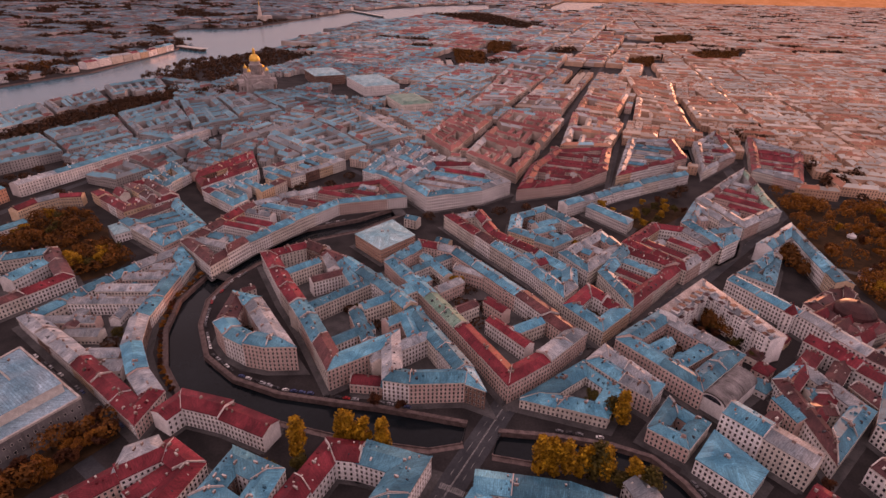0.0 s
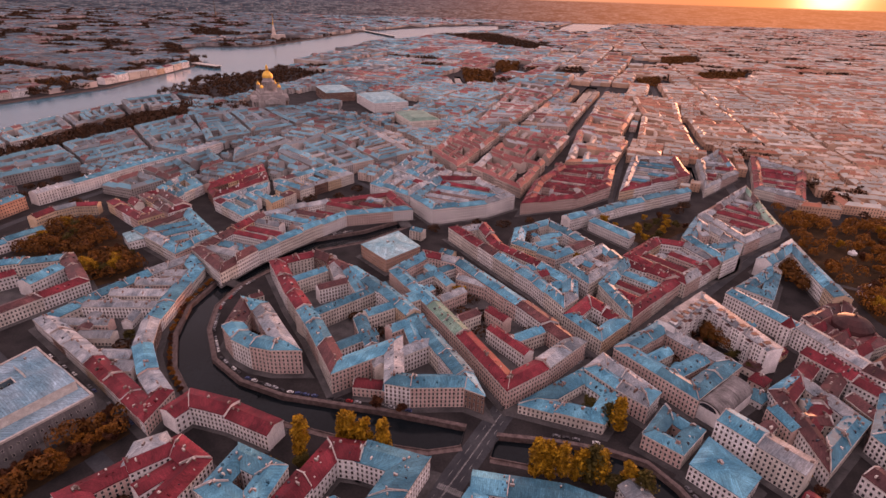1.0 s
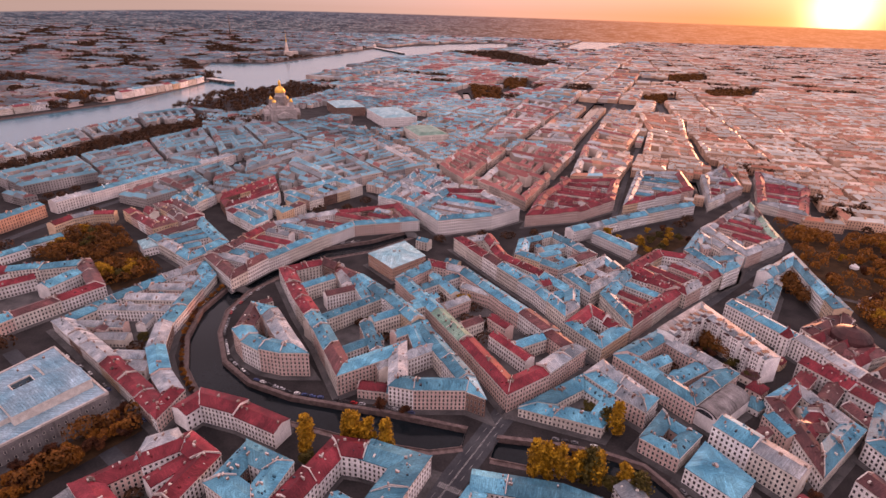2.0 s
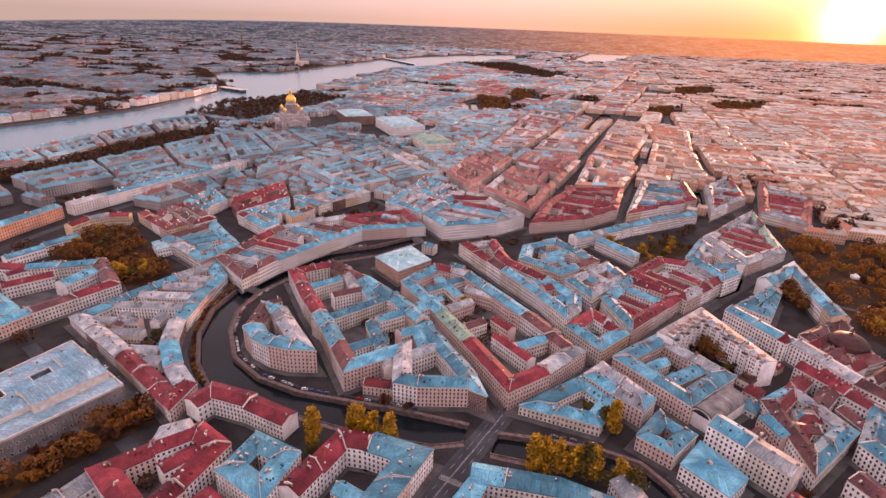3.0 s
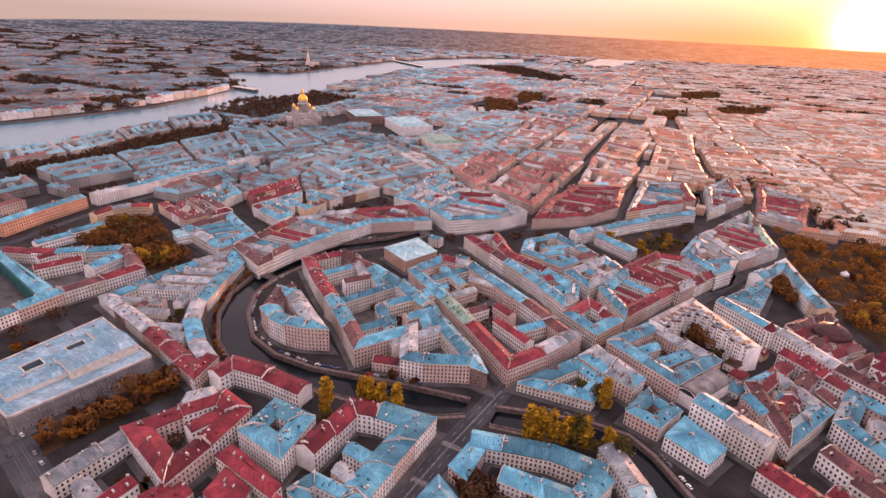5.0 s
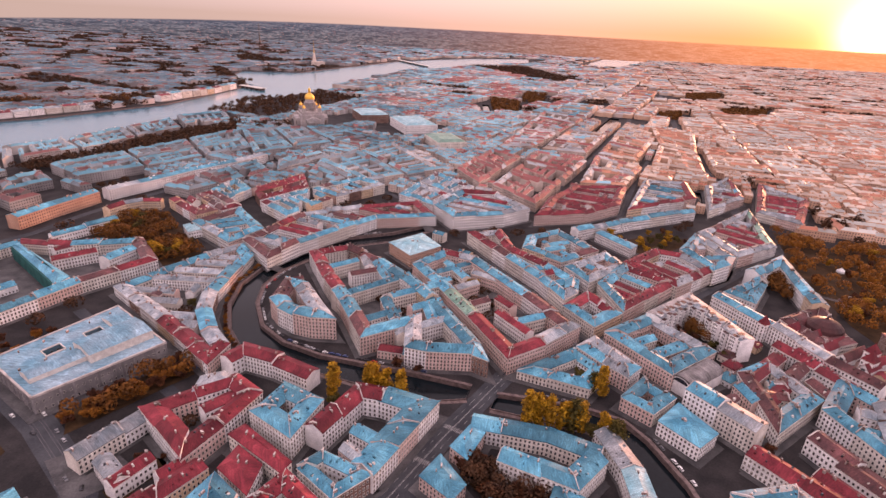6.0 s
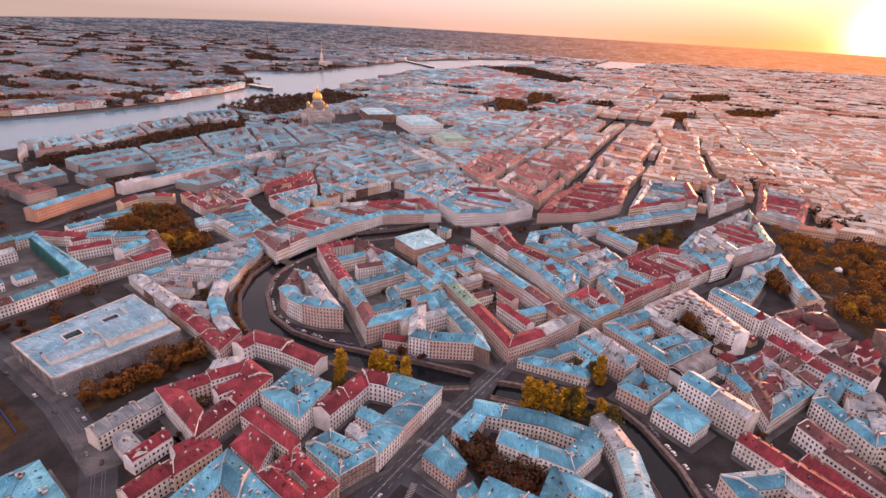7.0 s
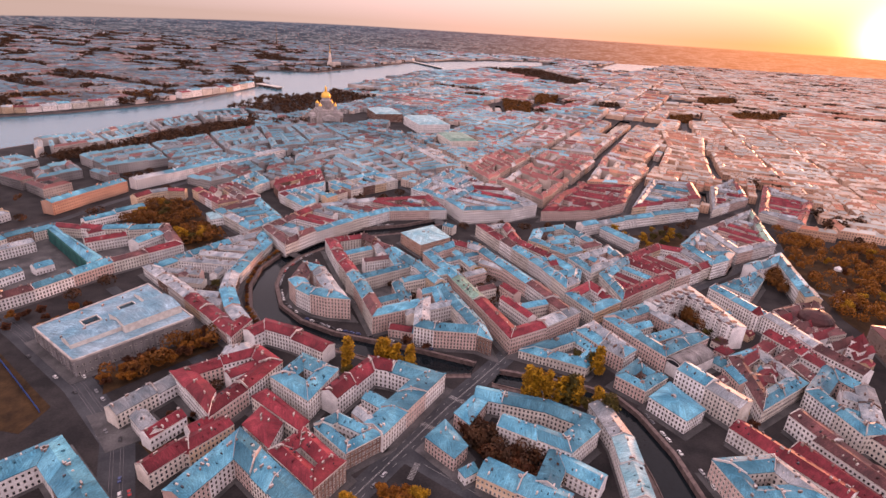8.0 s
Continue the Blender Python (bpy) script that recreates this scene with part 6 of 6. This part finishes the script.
district([(-271, 486), (-218, 450), (-190, 488), (-274, 592)], 1, 2, "bgbr", 12, 4)
district([(-366, 364), (-359, 437), (-314, 384), (-326, 329)], 1, 1, "b", 12, 4)
district([(-398, 316), (-352, 362), (-297, 314), (-333, 262)], 2, 1, "rdrd", 11, 4)
district([(-438, 372), (-372, 545), (-322, 478), (-388, 352)], 3, 1, "bgrb", 12, 5)
district([(-340, 545), (-300, 640), (-262, 600), (-318, 480)], 1, 2, "bg", 12, 5)
district([(-560, 378), (-408, 618), (-506, 774), (-640, 424)], 3, 2, "bbgb", 13, 6)
district([(-392, 572), (-236, 774), (-333, 874), (-492, 758)], 3, 1, "bbgb", 14, 6)
district([(-719, 431), (-672, 538), (-748, 600), (-786, 508)], 1, 1, "bg", 12, 5, WALLS[2])
district([(-674, 542), (-622, 771), (-695, 860), (-748, 607)], 2, 1, "bgb", 12, 6, WALLS[2])
district([(-622, 779), (-567, 883), (-620, 968), (-692, 872)], 1, 1, "bg", 14, 6, WALLS[1])
district([(-541, 1614), (-399, 1560), (-255, 1943), (-372, 2100)], 1, 3, "gb", 18, 12, WALLS[1])
district([(-645, 340), (-631, 402), (-580, 360), (-606, 303)], 1, 1, "bg", 12, 4)
# pale palaces and halls along the far embankment
for line, h in (([(-875, 1130), (-850, 1255), (-832, 1352), (-826, 1500)], 17), ([(-1080, 735), (-1030, 775), (-988, 860), (-940, 960)], 13)):
    for a, b in zip(line, line[1:]):
        d = sub(b, a)
        l = math.hypot(*d)
        n = (-d[1] / l * 22, d[0] / l * 22)
        for k in range(3):
            p, q = lerp(a, b, (k + 0.04) / 3), lerp(a, b, (k + 0.96) / 3)
            mid_house(p, q, (p[0] + n[0], p[1] + n[1]), (q[0] + n[0], q[1] + n[1]), h + rng.uniform(-2, 2), 3, rng.choice("bgr"), WALLS[rng.choice((1, 1, 0, 3))])
    ring = strip(line, 26)
    BOUNDS.append((min(p[0] for p in ring), min(p[1] for p in ring), max(p[0] for p in ring), max(p[1] for p in ring), ring))
GRID = {False: (AXIS, CROSS), True: (Vector((0.218, 0.976)), Vector((0.976, -0.218)))}
for east in (False, True):
    du, dv, shift, street = (62, 104, 262, 9) if east else (84, 108, 30, 10)
    for i in range(-18, 112 if east else 90):
        for j in range(-94, 60):
            u, v = i * du, (j + 0.5) * dv + shift
            done = try_block(u, v, du, dv, street, east)
            if done is False and i * du < 3000:
                for k in (-0.25, 0.25):
                    for l in (-0.25, 0.25):
                        if try_block(u + k * du, v + l * dv, du / 2, dv / 2, 5, east) is False and i * du < 2600:
                            for m in (-0.125, 0.125):
                                try_block(u + (k + m) * du, v + l * dv, du / 4, dv / 2, 5, east)
for pts, half, name in ((STREET_E, 5, "wide asphalt avenue into the distance"), (STREET_C, 5, "straight asphalt avenue into the distance"), (STREET_D, 4, "asphalt street between old blocks"), (STREET_F, 4, "asphalt street between old blocks"), (STREET_G, 4, "asphalt street between old blocks"), (STREET_M, 4, "asphalt street along the far canal"), (STREET_N, 3.6, "narrow asphalt street"), (MOIKA, 5, "asphalt embankment street")):
    ribbon("road", pts, 2 * half, 0.03, ROAD, name, "road")
for k in (-6.4, 6.4):
    ribbon("pavement", offset(STREET_E, k, False), 2.4, 0.12, PAVING, "grey stone pavement of the avenue", "pavement")
# low houses that close the leftover wedges between the blocks
for i in range(-66, 40):
    for j in range(18, 96):
        x, y = AXIS * (j * 13.0) + CROSS * (i * 13.0)
        if y < (440 if x > -250 else 330) or abs(math.atan2(x + 10, y + 345)) > radians(46) or near_line((x, y), STREET_E, 12) or near_line((x, y), MOIKA, 17):
            continue
        if any(near_line((x, y), line, 9) for line in (STREET_C, STREET_D, STREET_F, STREET_G, STREET_M, STREET_N, MOIKA)):
            continue
        if not all(free(x + dx, y + dy, True) for dx, dy in ((0, 0), (-4, -4), (4, -4), (4, 4), (-4, 4))):
            continue
        q = [tuple(Vector((x, y)) + CROSS * a + AXIS * b) for a, b in ((-6, -5), (6, -5), (-6, 5), (6, 5))]
        far_house((*q, rng.uniform(8, 12.5), 2.2), tint(x, y), 1000, (x, y), None)
        OCCUPIED.append((x - 6, y - 6, x + 6, y + 6, [(x - 6, y - 6), (x + 6, y - 6), (x + 6, y + 6), (x - 6, y + 6)]))
# yards that no block fills: sheds and low houses, or a few trees
yard_trees, sheds = [], 0
LANES = [[(-28, -102), (-11, -111), (8, -121), (70, -156)], [(-330, 60), (-190, -38), (-150, -70)], [(-40, -95), (10, -135), (60, -165)], [(-95, 48), (-138, 118)], [(20, 28), (-55, 140)], AVENUE, [(34, 30), (90, 78), (190, 152), (260, 205)], [(96, 66), (132, 16)], [(132, -80), (142, -118)], [(100, 92), (178, 140)]]
for i in range(-27, 40):
    for j in range(-5, 17):
        x, y = i * 9.0 + rng.uniform(-1, 1), j * 9.0 + rng.uniform(-1, 1)
        if sheds > 95 or x < -215 or x > 300 or any(near_line((x, y), lane, 10) for lane in LANES) or not all(free(x + dx, y + dy, True) for dx in (-7, 0, 7) for dy in (-7, 0, 7)):
            continue
        sheds += 1
        q = [(x + 0.78 * u - 0.62 * v, y + 0.62 * u + 0.78 * v) for u, v in ((-5.2, -3.6), (5.2, -3.6), (-5.2, 3.6), (5.2, 3.6))]
        mid_house(*q, rng.uniform(4.5, 10), 1.8, rng.choice("rrdgb"))
        OCCUPIED.append((x - 7, y - 7, x + 7, y + 7, [(x - 6, y - 6), (x + 6, y - 6), (x + 6, y + 6), (x - 6, y + 6)]))
for i in range(-36, 38):
    for j in range(-8, 44):
        x, y = i * 15.0 + rng.uniform(-2, 2), j * 15.0 + rng.uniform(-2, 2)
        if not all(free(x + dx, y + dy, True) for dx in (-11, -5, 0, 5, 11) for dy in (-11, -5, 0, 5, 11)):
            continue
        if rng.random() < 0.55 and sheds < 190 and -60 < y < 290 and -240 < x < 300:
            sheds += 1
            c, s = (0.893, -0.45) if x < 300 else (0.972, -0.235)
            q = [(x + c * u - s * v, y + s * u + c * v) for u, v in ((-7, -5), (7, -5), (-7, 5), (7, 5))]
            mid_house(*q, rng.uniform(6, 12), 2.2, tint(x, y))
            OCCUPIED.append((x - 9, y - 9, x + 9, y + 9, [q[0], q[1], q[3], q[2]]))
        else:
            yard_trees.append((x, y))
            OCCUPIED.append((x - 6, y - 6, x + 6, y + 6, [(x - 6, y - 6), (x + 6, y - 6), (x + 6, y + 6), (x - 6, y + 6)]))
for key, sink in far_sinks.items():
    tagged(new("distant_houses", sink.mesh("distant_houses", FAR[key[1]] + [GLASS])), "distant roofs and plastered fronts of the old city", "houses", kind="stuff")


# ---- far woods and parks ----
def far_wood(poly, count, seed, label, fine=1, leaf=None):
    r = random.Random(seed)
    s = Soup()
    xs, ys = [p[0] for p in poly], [p[1] for p in poly]
    made = 0
    while made < count:
        x, y = r.uniform(min(xs), max(xs)), r.uniform(min(ys), max(ys))
        if not inside((x, y), poly):
            continue
        made += 1
        clump(s, x, y, r, 13, fine)
    tagged(new("park_trees", s.mesh("park_trees", [leaf or PARK_LEAF[seed % 2]])), label, "trees", kind="stuff")


def clump(s, x, y, r, tall=14, fine=1):
    """One crown: leaf sprays over an uneven dome."""
    wide = r.uniform(4.0, 6.8)
    top = tall * r.uniform(0.75, 1.1)
    for _ in range(int(26 * fine)):
        a, e = r.uniform(0, 6.283), math.asin(r.uniform(-0.25, 1))
        n = Vector((math.cos(a) * math.cos(e), math.sin(a) * math.cos(e), math.sin(e)))
        k = 1 + 0.28 * noise.noise(n * 2.1 + Vector((x, y, 0)))
        p = Vector((x, y, top * 0.55)) + Vector((n.x * wide * k, n.y * wide * k, n.z * top * 0.45 * k))
        q = n.to_track_quat("Z", "Y").to_matrix() @ Euler((r.uniform(-0.6, 0.6), r.uniform(-0.6, 0.6), r.uniform(0, 6.3))).to_matrix()
        k = r.uniform(1.8, 3.4) / fine ** 0.5
        s.face([p + q @ Vector(c) * k for c in ((-0.5, -0.4, 0), (0.5, -0.45, 0.1), (0.55, 0.4, 0), (-0.45, 0.5, 0.15))])


far_wood(PARK_W, 90, 21, "dense dark autumn park trees", 4.2)
# amber leaf colour brightens the eastern park in place of haze and sun
far_wood(PARK_E, 330, 23, "dense red-brown autumn park trees, haze and sun painted in as amber", 5.5, LEAF["amber"])
far_wood(CLEAR[6], 420, 6, "dark autumn trees of the park by the cathedral")
far_wood(CLEAR[7], 900, 2, "dark red-brown autumn park trees far off")
far_wood(BOULEVARD, 420, 8, "dark red-brown trees of the long boulevard", 2)
far_wood([(-1250, 2100), (-830, 2200), (-740, 2560), (-1000, 2450), (-1250, 2350)], 420, 4, "dark trees on the island fortress")
far_wood([(-1300, 900), (-1000, 900), (-900, 1150), (-1100, 1250)], 200, 5, "dark trees on the far embankment")
s, r = Soup(), random.Random(31)
for x, y in yard_trees:
    for _ in range(2):
        clump(s, x + r.uniform(-4, 4), y + r.uniform(-4, 4), r, 11, 4)
for x, y in YARD_CLUMPS:
    clump(s, x, y, r, r.uniform(5, 9), 4)
tagged(new("yard_trees", s.mesh("yard_trees", [PARK_LEAF[0]])), "rust-brown autumn trees crowding the yards", "trees", kind="stuff")
for k, poly in enumerate(GARDENS):
    far_wood(poly, int(abs(poly_area(poly)) / 110), 51 + 2 * k, "rust-brown autumn trees of a far garden")
far_wood([(292, 190), (300, 172), (312, 215), (320, 236), (300, 226)], 22, 47, "rust-brown trees in the triangular yard", 5)
far_wood(GARDEN, 14, 41, "rust-brown undergrowth beside the theatre", 5)
far_wood([(170, 114), (180, 124), (208, 103), (203, 85), (189, 77), (178, 97)], 16, 45, "rust-brown trees filling the long yard", 5)
far_wood(YARD, 22, 42, "dark red-brown bushes in the yard", 6)
s, r = Soup(), random.Random(9)
for x, y, spread in far_trees:
    for _ in range(3):
        clump(s, x + r.gauss(0, spread * 0.5), y + r.gauss(0, spread * 0.5), r)
tagged(new("street_trees", s.mesh("street_trees", [PARK_LEAF[0]])), "scattered autumn trees in far yards", "trees", kind="stuff")


# ---- landmarks ----
def cathedral():
    """Domed cathedral: cubic body with four porticoes, drum ringed by columns, gilded dome, four bell towers."""
    top = thing("cathedral", "grey stone cathedral with large gilded dome and bell towers", "cathedral", (-385, 880, 0))
    top.rotation_euler, top.scale = (0, 0, 0.46), (0.84, 0.84, 0.97)
    stone = shade("cathedral_stone", (0.27, 0.245, 0.24), (0.44, 0.40, 0.385), 0.8, 0.1, 0.8, 0.1, 0.05)
    s = Soup()
    s.box((0, 0, 19), (30, 40, 19))
    s.box((0, 0, 40), (26, 34, 3))
    part("body", s, stone, top)
    for k in range(4):
        a = k * math.pi / 2
        dx, dy = math.cos(a), math.sin(a)
        r = 36 if k % 2 == 0 else 47
        p = Soup()
        columns = []
        p.box((dx * r, dy * r, 26), (7, 18, 3), a)
        for i in range(8):
            o = -15.5 + i * 4.4
            columns.append((dx * (r + 4) - dy * o, dy * (r + 4) + dx * o))
        top_pts = [(dx * r + dx * u - dy * v, dy * r + dy * u + dx * v, z) for u, v, z in ((7, -18, 29), (7, 18, 29), (7, 0, 35), (-7, -18, 29), (-7, 18, 29), (-7, 0, 35))]
        for f in ((0, 1, 2), (4, 3, 5), (0, 2, 5, 3), (1, 4, 5, 2)):
            p.face([top_pts[i] for i in f])
        porch = part("portico", p, stone, top)
        for x, y in columns:
            c = Soup()
            c.lathe((x, y, 0), [(1.1, 0), (0.9, 23)], 8)
            part("column", c, stone, porch, "polished red-grey granite column")
    d = Soup()
    d.lathe((0, 0, 40), [(16, 0), (16, 4), (12, 4), (12, 20), (14.5, 20), (14.5, 22), (11.5, 23), (11.5, 29), (12.5, 29.5)], 32)
    drum = part("drum", d, stone, top)
    for i in range(24):
        a = i * math.pi / 12
        c = Soup()
        c.lathe((14.5 * math.cos(a), 14.5 * math.sin(a), 44), [(0.8, 0), (0.65, 16)], 6)
        part("column", c, stone, drum)
    g = Soup()
    g.lathe((0, 0, 69), [(12.6, 0), (12.2, 4), (10.4, 8), (7.6, 11), (3.6, 13), (3.4, 13.2)], 32)
    part("dome", g, GOLD, top, "gilded dome")
    l = Soup()
    l.lathe((0, 0, 82), [(3.2, 0), (3.0, 7), (3.4, 7.4), (2.4, 9.5), (0.6, 11), (0.2, 14)], 16)
    part("lantern", l, GOLD, top, "gilded lantern with cross")
    for x in (-20, 20):
        for y in (-27, 27):
            t = Soup()
            t.box((x, y, 46), (4.5, 4.5, 6))
            t.lathe((x, y, 52), [(4.4, 0), (4.2, 2), (3.2, 4.2), (1.2, 5.6), (0.5, 7), (0.1, 9)], 14, 1)
            part("bell_tower", t, [stone, GOLD], top, "bell tower with small gilded dome")


def fortress_spire():
    top = thing("fortress_cathedral", "pale tower with tall thin gilded spire on the island", "church", (-880, 2560, 0))
    s, g = Soup(), Soup()
    s.box((20, 0, 11), (32, 14, 11), 0.6)
    s.box((0, 0, 20), (7, 7, 20), 0.6)
    s.box((0, 0, 46), (5.5, 5.5, 7), 0.6)
    s.lathe((0, 0, 53), [(5, 0), (4, 8), (3, 12)], 8)
    g.lathe((0, 0, 65), [(3, 0), (1.6, 10), (0.5, 40), (0.1, 57)], 8)
    part("tower", s, FAR_WALL, top)
    part("spire", g, GOLD, top, "gilded spire")


def tv_mast():
    top = thing("television_mast", "thin steel television mast on the horizon", "mast", (-1789, 4128, 0))
    s = Soup()
    s.box((0, 0, 60), (4.5, 4.5, 60), 0, 0, 0.2)
    s.box((0, 0, 145), (1.6, 1.6, 27), 0, 0, 0.3)
    part("lattice", s, IRON, top)


def river_bridge(a, b, width, piers, label):
    top = thing("river_bridge", label, "bridge", (*a, 0))
    l, ang = math.dist(a, b), math.atan2(b[1] - a[1], b[0] - a[0])
    ca, sa = math.cos(ang), math.sin(ang)
    d = Soup()
    d.box((ca * l / 2, sa * l / 2, 5), (l / 2, width / 2, 0.7), ang)
    part("deck", d, STUCCO, top)
    for k in range(piers):
        t = (k + 0.5) / piers * l
        p = Soup()
        p.box((ca * t, sa * t, 0.5), (2.5, width / 2, 4), ang)
        part("pier", p, GRANITE, top)


def palace(x, y, ang, half, h, roof, wall, name, label):
    top = thing(name, label, "building", (x, y, 0))
    top.rotation_euler = (0, 0, ang)
    s, r, w = Soup(), Soup(), Soup()
    a, b = half
    s.box((0, 0, h / 2), (a, b, h / 2))
    q = [(-a, -b), (a, -b), (a, b), (-a, b)]
    i = [(-a + 12, -b + 12), (a - 12, -b + 12), (a - 12, b - 12), (-a + 12, b - 12)]
    for k in range(4):
        j = (k + 1) % 4
        r.face([(*q[k], h + 0.1), (*q[j], h + 0.1), (*i[j], h + 4), (*i[k], h + 4)], 0, [(0, 0), (0, 40), (12, 40), (12, 0)])
        facade_windows(q[k], q[j], h, w, None, 4.5, 4)
    r.face([(*p, h + 4) for p in i], 0, i)
    part("wall", s, wall, top)
    part("roof", r, roof, top, uv=True)
    part("glazing", w, [GLASS, STUCCO], top, kind="stuff")


cathedral()
fortress_spire()
tv_mast()
river_bridge((-735, 1500), (-838, 1560), 24, 5, "low stone river bridge beside the spit")
river_bridge((-330, 2930), (-560, 3330), 24, 10, "long low river bridge with stone piers")
palace(-165, 960, 0.46, (38, 60), 20, ROOF["c"][1], WALLS[1][1], "palace", "white palace with pale turquoise roof on the square")
palace(-78, 795, 0.42, (30, 44), 17, ROOF["n"][1], WALLS[0][1], "ministry", "cream palace under a green copper roof on the square")
palace(-285, 1050, 0.46, (34, 48), 20, ROOF["c"][1], WALLS[4][1], "hotel", "dark brick-red hotel under a turquoise roof")
